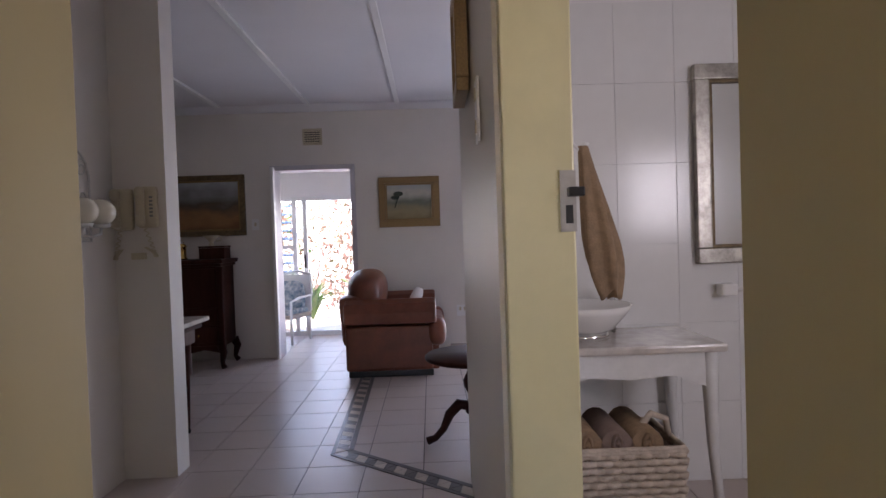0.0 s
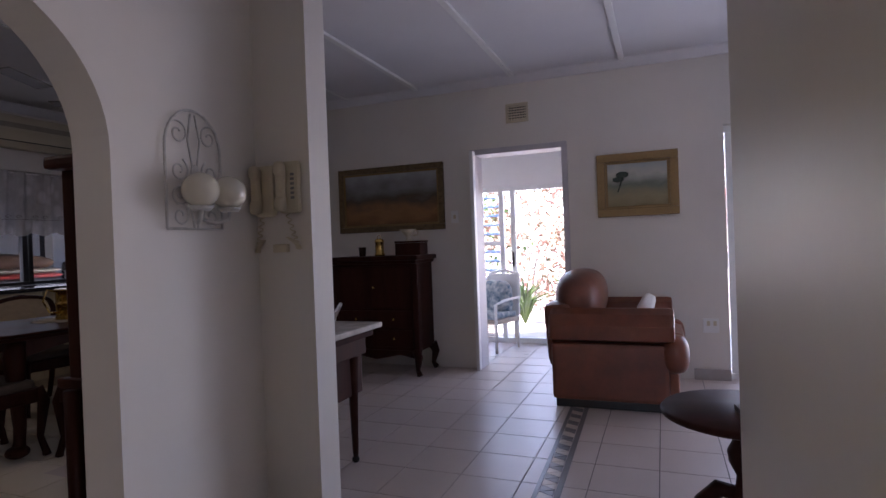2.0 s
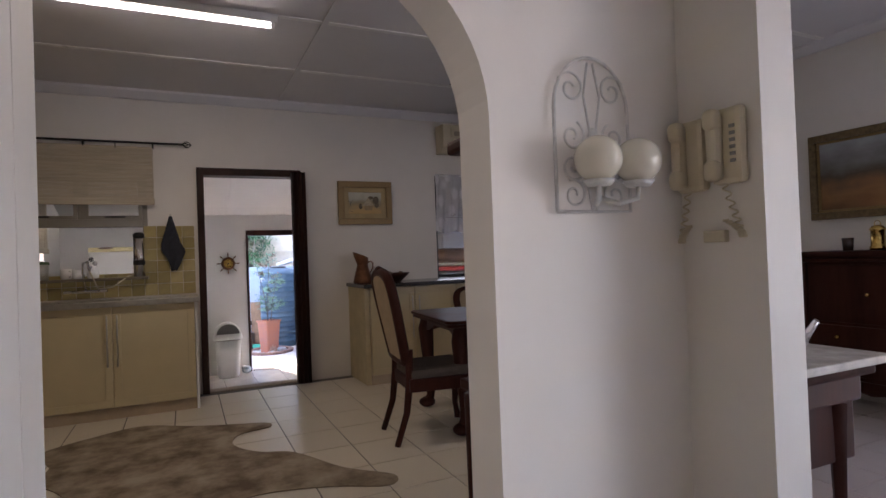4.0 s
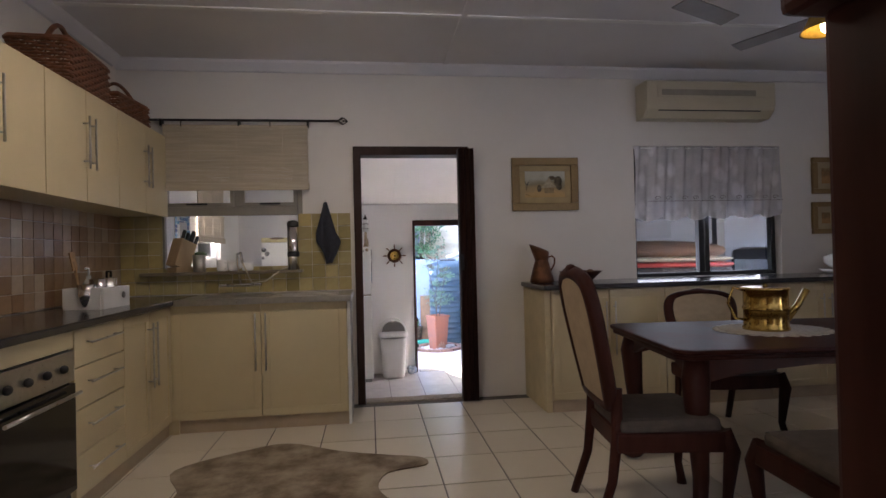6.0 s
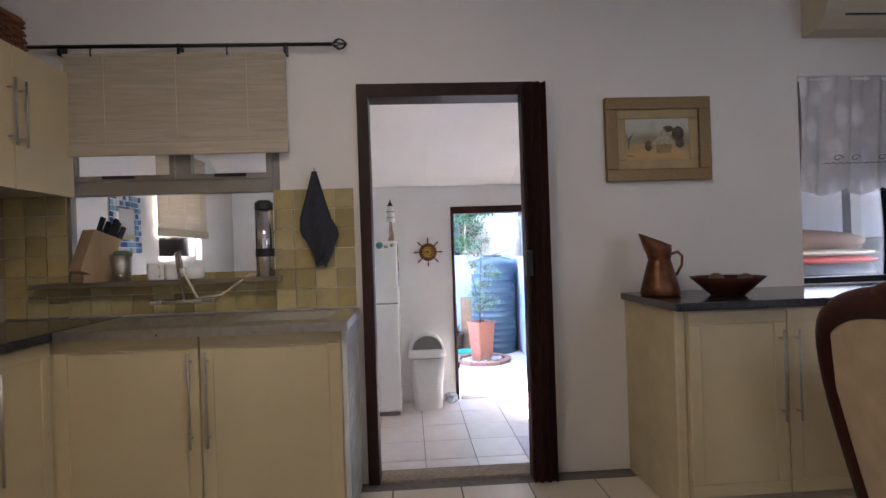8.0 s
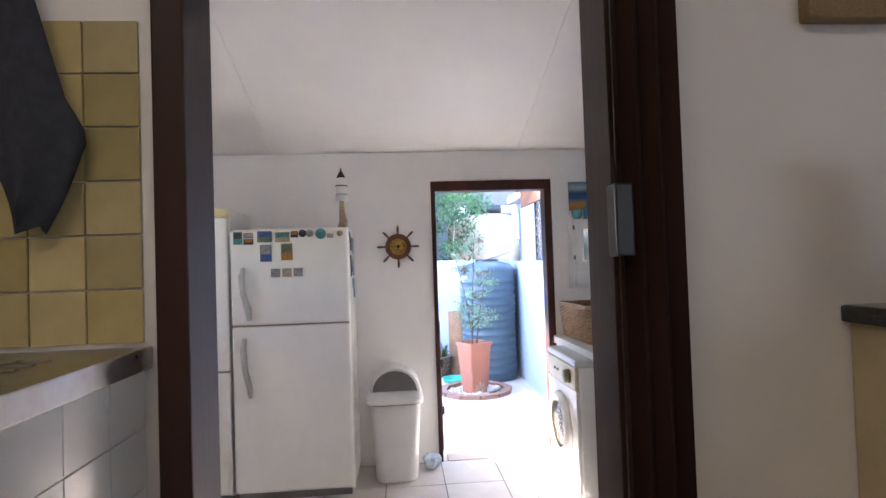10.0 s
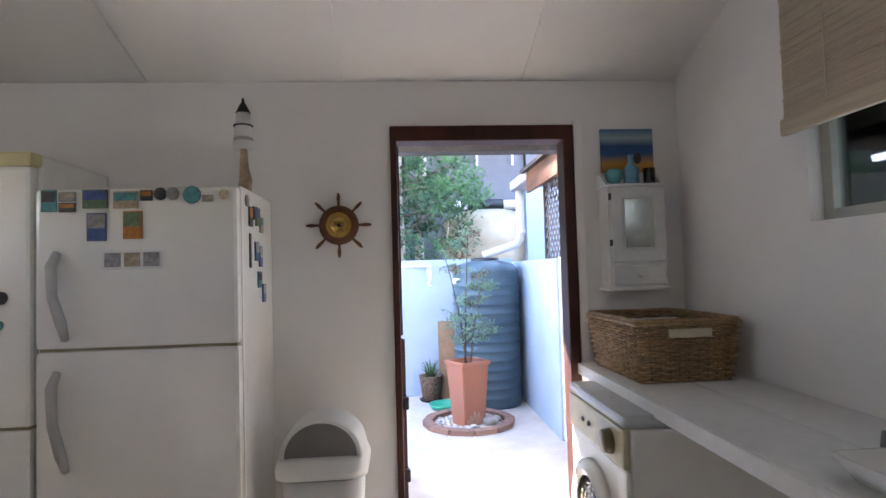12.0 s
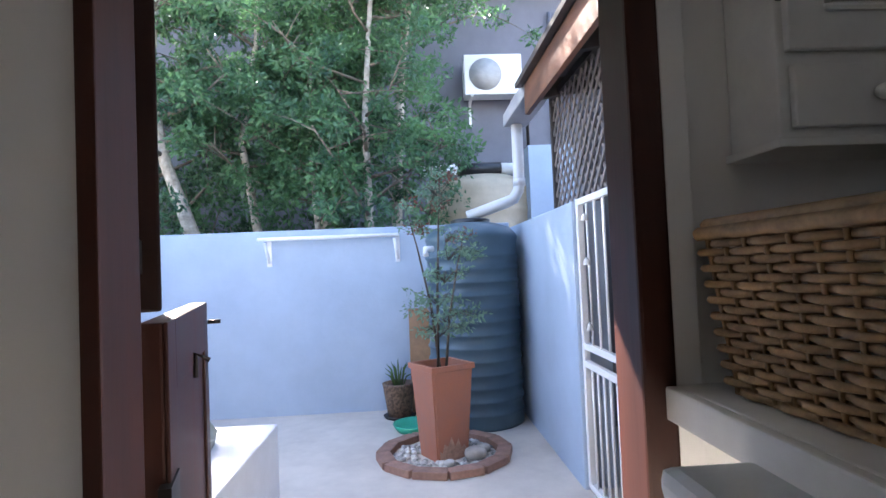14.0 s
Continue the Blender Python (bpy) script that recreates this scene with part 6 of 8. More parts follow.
def dining_chair(top=1.0):
    c = thing("dining_chair", pose(0, 0, 0), "carved mahogany dining chair with dark taupe seat and beige back", "dining chair", "chairs round the table")
    part("seat", box(nb(), -0.23, 0.23, -0.20, 0.24, 0.40, 0.475, 0.03), SEATCLOTH, c, "dark taupe upholstered seat")
    part("seat_frame", prism(nb(), [(-0.24, -0.215), (0.24, -0.215), (0.265, 0.26), (0.1, 0.28), (-0.1, 0.28), (-0.265, 0.26)], 0.335, 0.42, "z", 0.012), DARKWOOD, c)
    lean = Matrix.Translation((0, -0.21, 0.48)) @ Matrix.Rotation(radians(11), 4, "X") @ Matrix.Diagonal((1, 1, top, 1))
    ol = [(-0.17, 0.05), (-0.205, 0.25), (-0.225, 0.45), (-0.20, 0.57), (-0.12, 0.615), (0.0, 0.63), (0.12, 0.615), (0.20, 0.57), (0.225, 0.45), (0.205, 0.25), (0.17, 0.05)]
    bm = nb()
    rail = []
    for i in range(len(ol) - 1):
        p0, p1, p2, p3 = (Vector(ol[min(max(i + k, 0), len(ol) - 1)]) for k in (-1, 0, 1, 2))
        for u in (0.0, 0.25, 0.5, 0.75):
            q = 0.5 * (2 * p1 + (p2 - p0) * u + (2 * p0 - 5 * p1 + 4 * p2 - p3) * u * u + (3 * p1 - p0 - 3 * p2 + p3) * u ** 3)
            rail.append((q.x, 0, q.y))
    rail += [(0.17, 0, 0.05), (0.08, 0, 0.035), (-0.08, 0, 0.035), (-0.17, 0, 0.05)]
    tube(bm, rail, 0.034, 10)
    blob(bm, (0, -0.005, 0.645), (0.07, 0.025, 0.03), 2)
    part("back_frame", bm, DARKWOOD, c).matrix_local = lean
    part("backrest", prism(nb(), [(x * 0.93, z * 0.985 + 0.004) for x, z in ol], -0.028, 0.028, "y", 0.015), UPH, c, "beige upholstered back").matrix_local = lean
    for s in (-1, 1):
        part("back_leg", tube(nb(), [(s * 0.18, -0.20, 0.60), (s * 0.19, -0.205, 0.40), (s * 0.19, -0.23, 0.2), (s * 0.195, -0.30, 0.0)], [0.026, 0.026, 0.022, 0.02], 8), DARKWOOD, c)
        part("front_leg", tube(nb(), [(s * 0.23, 0.24, 0.42), (s * 0.25, 0.265, 0.34), (s * 0.235, 0.245, 0.12), (s * 0.25, 0.265, 0.03), (s * 0.255, 0.27, 0.0)], [0.035, 0.035, 0.02, 0.022, 0.026], 8), DARKWOOD, c)
    return c


dc = dining_chair()
dc.matrix_world = pose(-3.79, 3.395, 0, 0, 0, -6)
lowc = dining_chair(0.66)
lowc.matrix_world = pose(-4.72, 4.40, 0, 0, 0, -96)
for m in (pose(-3.10, 3.86, 0, 0, 0, 84), pose(-3.06, 4.62, 0, 0, 0, 82), pose(-3.72, 5.28, 0, 0, 0, 172)):
    copy_thing(dc, m)
dy = thing("crochet_doily", pose(-3.99, 4.20, 0.766), "oval cream crochet doily on the dining table", "doily")
bm = nb()
lathe(bm, [(0, 0.0), (0.26, 0.0), (0.265, 0.003), (0, 0.004)], n=40)
for v in bm.verts:
    v.co.x *= 0.85
part("cloth", bm, mat("cream_crochet", (0.60, 0.54, 0.45), 0.9, var=0.2, scale=90, bump=0.6), dy)
for k in range(28):
    a = k * 2 * math.pi / 28
    part("scallop", lathe(nb(), [(0.0, 0.0), (0.024, 0.0), (0.024, 0.003), (0, 0.003)], (0.232 * math.cos(a), 0.268 * math.sin(a), 0), 10), bpy.data.materials["cream_crochet"], dy)
wcn = thing("brass_watering_can", pose(-3.99, 4.17, 0.771, 0, 0, 84), "polished brass watering can on the doily", "watering can")
part("body", lathe(nb(), [(0, 0), (0.11, 0), (0.112, 0.01), (0.105, 0.02), (0.105, 0.10), (0.112, 0.11), (0.105, 0.12), (0.105, 0.20), (0.115, 0.21), (0.11, 0.22), (0.07, 0.215), (0, 0.215)], n=32), BRASS, wcn)
part("spout", tube(nb(), [(0.10, 0, 0.04), (0.17, 0, 0.12), (0.22, 0, 0.20)], [0.022, 0.016, 0.018], 10), BRASS, wcn)
part("handle", tube(nb(), [(-0.10, 0, 0.20), (-0.17, 0, 0.22), (-0.20, 0, 0.14), (-0.16, 0, 0.06), (-0.10, 0, 0.05)], 0.007, 8), BRASS, wcn)
part("knob", lathe(nb(), [(0, 0.215), (0.012, 0.218), (0.014, 0.228), (0.006, 0.238), (0, 0.24)], n=14), BRASS, wcn)

# tall dark hall stand just behind the arch
hs = thing("hall_stand", pose(-1.95, 3.05, 0), "tall dark carved wooden cabinet beside the archway", "cabinet")
part("lower_case", box(nb(), -0.13, 0.14, -0.22, 0.26, 0.10, 0.72, 0.012), DARKWOOD, hs)
part("upper_case", box(nb(), -0.12, 0.14, -0.24, 0.26, 0.74, 1.55, 0.01), DARKWOOD, hs)
part("cornice", box(nb(), -0.15, 0.15, -0.29, 0.29, 1.55, 1.60, 0.015), DARKWOOD, hs)
part("waist", box(nb(), -0.15, 0.15, -0.27, 0.28, 0.71, 0.75, 0.01), DARKWOOD, hs)
for y in (-0.24, 0.24):
    part("bun_foot", lathe(nb(), [(0, 0), (0.035, 0), (0.055, 0.04), (0.05, 0.08), (0.03, 0.10), (0.06, 0.16), (0.03, 0.24), (0.035, 0.7), (0, 0.7)], (-0.10, y, 0), 16), DARKWOOD, hs)

# cowhide rug
hide = thing("cowhide_rug", pose(0, 0, 0), "brown and cream brindled cowhide rug on the tiles", "rug")
pts = []
for x, y in ((-4.68, 1.00), (-4.95, 1.35), (-5.02, 1.60), (-4.82, 1.92), (-4.70, 2.20), (-4.62, 2.40), (-4.50, 2.42), (-4.42, 2.20), (-4.20, 2.15), (-3.98, 2.28), (-3.85, 2.48), (-3.45, 2.68), (-3.20, 2.90), (-3.08, 2.82), (-3.22, 2.55), (-3.30, 2.20), (-3.18, 1.85), (-3.02, 1.55), (-3.05, 1.28), (-3.32, 1.22), (-3.55, 1.35), (-3.85, 1.25), (-4.10, 1.10), (-4.35, 1.12)):
    pts.append((x, y))
sm = []
n = len(pts)
for i in range(n):
    p0, p1, p2, p3 = (pts[(i + k - 1) % n] for k in range(4))
    for s in range(5):
        t = s / 5
        sm.append(tuple(0.5 * (2 * b + (c - a) * t + (2 * a - 5 * b + 4 * c - d) * t * t + (3 * b - a - 3 * c + d) * t ** 3) for a, b, c, d in zip(p0, p1, p2, p3)))
part("hide", prism(nb(), sm, 0.002, 0.008, "z"), HIDE, hide)

# ---- laundry ----
def fridge(m, w, d, h, split, label, cream_top=False):
    f = thing("refrigerator", m, label, "refrigerator")
    part("body", box(nb(), -w / 2, w / 2, 0.06, d, 0.03, h, 0.012), ENAMEL, f)
    part("lower_door", box(nb(), -w / 2, w / 2, 0.0, 0.055, 0.06, split - 0.004, 0.016), ENAMEL, f)
    part("upper_door", box(nb(), -w / 2, w / 2, 0.0, 0.055, split + 0.004, h - (0.055 if cream_top else 0.012), 0.016), ENAMEL, f)
    part("seal", box(nb(), -w / 2 + 0.01, w / 2 - 0.01, 0.012, 0.05, split - 0.006, split + 0.006), mat("door_seal", (0.30, 0.27, 0.16), 0.6) if "door_seal" not in bpy.data.materials else bpy.data.materials["door_seal"], f)
    part("foot_rail", box(nb(), -w / 2 + 0.02, w / 2 - 0.02, 0.05, d - 0.05, 0.0, 0.04), GREYP, f)
    return f


F1 = fridge(pose(-8.40, 1.10, ZL, 0, 0, 90), 0.585, 0.55, 1.845, 0.82, "tall white fridge-freezer with a yellowed top trim", True)
part("top_trim", box(nb(), -0.292, 0.292, 0.0, 0.50, 1.79, 1.846, 0.012), mat("yellowed_plastic", (0.72, 0.63, 0.33), 0.4), F1, "yellowed plastic top trim")
part("rust_patch", blob(nb(), (-0.10, 0.0, 1.836), (0.09, 0.006, 0.014), 2), mat("dark_rust", (0.10, 0.06, 0.04), 0.9), F1)
bm = nb()
tube(bm, [(-0.285, -0.002, 0.98), (-0.30, -0.03, 1.02), (-0.30, -0.03, 1.12), (-0.285, -0.002, 1.16)], 0.011, 8)
part("handle", bm, ENAMEL, F1)
for z in (1.01, 1.13):
    part("handle_boss", blob(nb(), (-0.27, -0.004, z), (0.018, 0.01, 0.018), 2), GREYP, F1)
F2 = fridge(pose(-8.40, 1.775, ZL, 0, 0, 90), 0.735, 0.55, 1.712, 1.10, "white top-freezer refrigerator covered in magnets")
for z0, z1 in ((1.14, 1.46), (0.66, 1.02)):
    bm = nb()
    tube(bm, [(-0.29, 0.0, z1), (-0.29, -0.035, z1 - 0.05), (-0.28, -0.045, (z0 + z1) / 2), (-0.255, -0.04, z0 + 0.07), (-0.26, 0.0, z0)], [0.015, 0.02, 0.018, 0.02, 0.014], 8)
    part("handle", bm, mat("grey_handle", (0.48, 0.47, 0.46), 0.3) if "grey_handle" not in bpy.data.materials else bpy.data.materials["grey_handle"], F2)
MAG = [mat("magnet_" + n, c, 0.5, var=0.25, scale=60) for n, c in (("blue", (0.06, 0.12, 0.35)), ("orange", (0.55, 0.22, 0.04)), ("teal", (0.08, 0.32, 0.36)), ("grey", (0.35, 0.34, 0.34)), ("green", (0.14, 0.22, 0.12)), ("dark", (0.05, 0.05, 0.06)), ("sand", (0.50, 0.40, 0.28)))]


def magnet(x, z, w, h, k, f, face=0, round_=False):
    """A fridge magnet on the front (face 0) or on the right side of a fridge."""
    if face == 0:
        m = f.matrix_world @ pose(x, -0.001, z)
    else:
        m = f.matrix_world @ pose(0.3685, x, z, 0, 0, 90)
    t = thing("fridge_magnet", m, "small %s fridge magnet" % ("round painted" if round_ else "printed picture"), "magnet", "fridge magnets")
    if round_:
        part("disc", lathe(nb(), [(0, 0), (w / 2, 0), (w / 2 * 0.9, 0.008), (0, 0.01)], n=14), MAG[k], t).rotation_euler = (radians(90), 0, 0)
    else:
        part("card", box(nb(), -w / 2, w / 2, -0.006, 0, -h / 2, h / 2, 0.001), MAG[k], t)
        part("picture_strip", box(nb(), -w / 2 + 0.004, w / 2 - 0.004, -0.0072, -0.005, -h * 0.05, h / 2 - 0.005), MAG[(k + 3) % 7], t)


for x, z, w, h, k, r in ((-0.315, 1.655, 0.055, 0.08, 2, 0), (-0.25, 1.67, 0.06, 0.035, 3, 0), (-0.25, 1.63, 0.06, 0.035, 5, 0), (-0.15, 1.66, 0.09, 0.07, 4, 0), (-0.04, 1.655, 0.09, 0.065, 6, 0), (0.035, 1.67, 0.045, 0.04, 5, 0), (0.085, 1.675, 0.05, 0.05, 5, 1), (0.13, 1.675, 0.05, 0.05, 3, 1), (0.20, 1.67, 0.07, 0.04, 2, 1), (0.26, 1.655, 0.04, 0.025, 3, 0), (0.32, 1.67, 0.04, 0.05, 6, 1), (-0.145, 1.555, 0.07, 0.105, 0, 0), (-0.015, 1.56, 0.07, 0.105, 1, 0)):
    magnet(x, z, w, h, k, F2, 0, bool(r))
ph = thing("photo_strip", F2.matrix_world @ pose(-0.015, -0.001, 1.43), "white strip with three small photos on the fridge", "photo frame")
part("strip", box(nb(), -0.11, 0.11, -0.008, 0, -0.035, 0.035, 0.003), WPLASTIC, ph)
for i, k in enumerate((3, 6, 3)):
    part("photo", box(nb(), -0.10 + i * 0.07, -0.042 + i * 0.07, -0.0095, -0.007, -0.026, 0.026), MAG[k], ph)
for x, z, w, h, k, r in ((0.12, 1.66, 0.05, 0.06, 3, 1), (0.17, 1.60, 0.05, 0.08, 5, 0), (0.22, 1.62, 0.06, 0.06, 5, 1), (0.28, 1.61, 0.06, 0.08, 4, 0), (0.34, 1.58, 0.05, 0.07, 6, 0), (0.16, 1.46, 0.02, 0.14, 5, 0), (0.26, 1.46, 0.06, 0.08, 0, 0), (0.32, 1.44, 0.05, 0.09, 0, 0), (0.30, 1.34, 0.06, 0.07, 2, 0), (0.37, 1.28, 0.05, 0.08, 0, 0)):
    magnet(x, z, w, h, k, F2, 1, bool(r))
for x, z, w, h, k in ((-0.26, 1.70, 0.06, 0.05, 5), (-0.22, 1.65, 0.06, 0.03, 3), (-0.27, 1.60, 0.04, 0.05, 3), (0.19, 1.30, 0.05, 0.05, 5), (0.18, 1.20, 0.04, 0.07, 2)):
    magnet(x, z, w, h, k, F1, 0, True)
lh = thing("lighthouse_ornament", pose(-8.72, 2.08, ZL + 1.712), "white banded wooden lighthouse on driftwood", "ornament")
part("driftwood", tube(nb(), [(0, 0, 0), (0.01, 0.01, 0.06), (-0.005, 0, 0.12), (0.0, 0, 0.20)], [0.035, 0.028, 0.02, 0.016], 8), mat("bleached_driftwood", (0.55, 0.42, 0.28), 0.8, var=0.25, scale=20, bump=0.5), lh)
part("tower", lathe(nb(), [(0, 0.20), (0.044, 0.20), (0.036, 0.30), (0.028, 0.36), (0, 0.36)], n=18), WPAINT, lh)
part("band", lathe(nb(), [(0.0425, 0.235), (0.0405, 0.25), (0.038, 0.25), (0.040, 0.235)], n=18), mat("pale_grey_band", (0.45, 0.44, 0.42), 0.6), lh)
part("gallery", lathe(nb(), [(0, 0.30), (0.042, 0.30), (0.042, 0.306), (0, 0.306)], n=18), IRON, lh)
part("cap", lathe(nb(), [(0.032, 0.36), (0.018, 0.39), (0.006, 0.41), (0.006, 0.425), (0, 0.43)], n=18), IRON, lh)
sw = thing("ship_wheel_clock", pose(-8.948, 2.462, 1.198, 0, 0, 90) @ Matrix.Scale(0.76, 4), "wooden ship's wheel clock with brass face", "clock")
WW = mat("wheel_wood", (0.16, 0.055, 0.02), 0.35, var=0.2, scale=10)
part("wheel_ring", lathe(nb(), [(0.075, 0), (0.12, 0), (0.125, 0.012), (0.12, 0.026), (0.085, 0.03), (0.075, 0.02)], n=40), WW, sw).rotation_euler = (radians(90), 0, 0)
part("face", lathe(nb(), [(0, 0.012), (0.06, 0.016), (0.08, 0.012), (0.082, 0.03), (0.075, 0.034), (0.05, 0.02), (0.045, 0.024), (0, 0.022)], n=36), BRASS, sw, "brass clock face").rotation_euler = (radians(90), 0, 0)
part("hub", lathe(nb(), [(0, 0.024), (0.012, 0.024), (0.012, 0.032), (0, 0.034)], n=12), IRON, sw).rotation_euler = (radians(90), 0, 0)
for k in range(8):
    a = k * math.pi / 4
    c, s = math.cos(a), math.sin(a)
    part("spoke", tube(nb(), [(r * c, -0.014, r * s) for r in (0.115, 0.14, 0.165, 0.185, 0.205)], [0.009, 0.008, 0.012, 0.011, 0.006], 8), WW, sw)
bn = thing("swing_bin", pose(-8.70, 2.41, ZL), "white plastic bin with a grey swing lid", "bin")
def rrect(w, d, r, n=12):
    out = []
    for sx, sy, a0 in ((1, -1, -90), (1, 1, 0), (-1, 1, 90), (-1, -1, 180)):
        for i in range(n):
            a = radians(a0 + 90 * i / (n - 1))
            out.append((sx * (w / 2 - r) + r * math.cos(a), sy * (d / 2 - r) + r * math.sin(a)))
    return out
part("bucket", loft(nb(), [[(x, y, z) for x, y in rrect(w, d, 0.07)] for w, d, z in ((0.24, 0.26, 0.0), (0.26, 0.28, 0.02), (0.31, 0.335, 0.52))]), WPLASTIC, bn)
part("gap_band", loft(nb(), [[(x, y, z) for x, y in rrect(0.305, 0.33, 0.07)] for z in (0.52, 0.535)]), GREYP, bn)
part("collar", loft(nb(), [[(x, y, z) for x, y in rrect(w, d, 0.075)] for w, d, z in ((0.34, 0.375, 0.53), (0.345, 0.38, 0.56), (0.32, 0.355, 0.60), (0.28, 0.32, 0.61))]), WPLASTIC, bn)
dome = [(0.172 * math.cos(a), 0.595 + 0.165 * math.sin(a)) for a in [math.pi * i / 48 for i in range(49)]]
part("dome", prism(nb(), dome, -0.12, 0.12, "x", 0.015), WPLASTIC, bn)
fl = [(0.148 * math.cos(a), 0.607 + 0.138 * math.sin(a)) for a in [math.pi * i / 48 for i in range(49)]]
part("swing_flap", prism(nb(), fl, 0.10, 0.126, "x", 0.004), GREYP, bn, "grey swing flap")
ds = thing("door_stop_ornament", pose(-8.80, 2.66, ZL, 0, 0, 40), "small painted blue and white bird doorstop", "ornament")
part("body", blob(nb(), (0, 0, 0.055), (0.05, 0.075, 0.055), 3), mat("blue_white_paint", (0.55, 0.58, 0.62), 0.5, var=0.3, scale=18, color2=(0.10, 0.18, 0.30)), ds)
part("head", blob(nb(), (0, -0.055, 0.095), (0.03, 0.035, 0.03), 2), bpy.data.materials["blue_white_paint"], ds)
mcab = thing("medicine_cabinet", pose(-8.949, 3.885, 0.86, 0, 0, 90), "small distressed white wall cabinet with mirror door", "cabinet")
part("body", box(nb(), -0.14, 0.14, -0.125, 0, 0.0, 0.49, 0.004), WPAINT, mcab)
part("cap", box(nb(), -0.152, 0.152, -0.14, 0, 0.485, 0.497, 0.003), WPAINT, mcab)
part("foot", box(nb(), -0.15, 0.15, -0.135, 0, -0.012, 0.002, 0.003), WPAINT, mcab)
for s in (-1, 1):
    part("side_wing", prism(nb(), [(0, 0.49), (0, 0.56), (-0.03, 0.56), (-0.09, 0.52), (-0.125, 0.49)], s * 0.14 - 0.007, s * 0.14 + 0.007, "x"), WPAINT, mcab)
dd = part("cabinet_door", box(nb(), -0.13, 0.135, -0.14, -0.126, 0.125, 0.475, 0.003), WPAINT, mcab)
part("mirror_pane", box(nb(), -0.065, 0.075, -0.1425, -0.139, 0.19, 0.42), mat("foxed_mirror", (0.50, 0.52, 0.46), 0.22, 1.0, var=0.15, scale=14), dd)
bm = frame_bars(nb(), 0.165, 0.255, 0.012, 0.007)
bmesh.ops.translate(bm, vec=(0.005, -0.138, 0.305), verts=bm.verts[:])
part("bead", bm, WPAINT, dd)
for z in (0.2, 0.42):
    part("hinge", box(nb(), -0.137, -0.129, -0.143, -0.125, z, z + 0.03), BLACK, dd)
w_ = part("drawer", box(nb(), -0.125, 0.13, -0.138, -0.126, 0.015, 0.105, 0.003), WPAINT, mcab)
part("knob", blob(nb(), (0.0, -0.148, 0.06), (0.015, 0.012, 0.012), 2), WPAINT, w_)
bg = thing("blue_glass_bottle", pose(-8.87, 3.885, 1.358), "blue glass bottle on the wall cabinet", "bottle")
BG = mat("blue_glass", (0.10, 0.28, 0.42), 0.1, var=0.1)
part("body", lathe(nb(), [(0, 0), (0.033, 0), (0.036, 0.01), (0.036, 0.08), (0.014, 0.105), (0.014, 0.14), (0.018, 0.145), (0, 0.145)], n=18), BG, bg)
bg2 = thing("blue_glass_bowl", pose(-8.87, 3.80, 1.358), "small turquoise glass bowl on the wall cabinet", "bowl")
part("body", lathe(nb(), [(0, 0), (0.02, 0), (0.038, 0.03), (0.042, 0.06), (0.034, 0.075), (0.03, 0.075), (0.034, 0.05), (0, 0.012)], n=18), mat("turquoise_glass", (0.14, 0.42, 0.46), 0.1), bg2)
bg3 = thing("clear_tumbler", pose(-8.87, 3.975, 1.358), "clear glass tumbler on the wall cabinet", "glass")
part("body", lathe(nb(), [(0, 0), (0.026, 0), (0.03, 0.08), (0.027, 0.08), (0.023, 0.008), (0, 0.008)], n=18), GLASSD, bg3)
bch = thing("beach_painting", pose(-8.947, 3.895, 1.54, 0, 0, 90), "unframed painting of a woman on a blue beach", "picture")
part("canvas", box(nb(), -0.133, 0.133, -0.018, 0, -0.108, 0.108, 0.002), bands("painted_beach", [(0.42, 0.20, 0.03), (0.50, 0.26, 0.05), (0.03, 0.10, 0.24), (0.02, 0.07, 0.20), (0.30, 0.40, 0.45), (0.05, 0.16, 0.32)], 3.0, "Z", 0.12), bch)
part("painted_shape", blob(nb(), (0.05, -0.019, -0.04), (0.02, 0.003, 0.03), 2), mat("painted_dark", (0.03, 0.025, 0.03), 0.7), bch)
# washing machine
wm = thing("washing_machine", pose(-8.42, 3.50, ZL), "white front-loading tumble dryer with yellowed control panel", "washing machine")
part("body", box(nb(), -0.30, 0.32, 0.02, 0.60, 0.02, 0.80, 0.012), ENAMEL, wm)
part("lid", box(nb(), -0.305, 0.325, -0.005, 0.60, 0.80, 0.845, 0.018), mat("grey_white_lid", (0.58, 0.60, 0.62), 0.3), wm)
part("control_panel", box(nb(), -0.30, 0.32, -0.008, 0.02, 0.66, 0.80, 0.012), mat("yellowed_panel", (0.66, 0.60, 0.40), 0.35), wm)
part("front_panel", box(nb(), -0.298, 0.318, 0.0, 0.02, 0.03, 0.655, 0.01), ENAMEL, wm)
part("dial", lathe(nb(), [(0, 0), (0.045, 0), (0.04, 0.03), (0, 0.032)], n=24), mat("brown_dial", (0.20, 0.17, 0.08), 0.3), wm).matrix_local = pose(0.20, -0.008, 0.73, 90, 0, 0)
for x in (-0.10, -0.03):
    part("button", blob(nb(), (x, -0.01, 0.73), (0.014, 0.008, 0.01), 2), GREYP, wm)
pr = part("porthole_ring", lathe(nb(), [(0.15, 0), (0.215, 0.0), (0.21, 0.03), (0.18, 0.045), (0.15, 0.03)], n=40), ENAMEL, wm)
pr.matrix_local = pose(0.0, 0.0, 0.38, 90, 0, 0)
part("porthole_glass", lathe(nb(), [(0, 0.02), (0.10, 0.018), (0.15, 0.004)], n=36), mat("perforated_drum", (0.10, 0.10, 0.11), 0.25, 0.6), pr)
k = 0
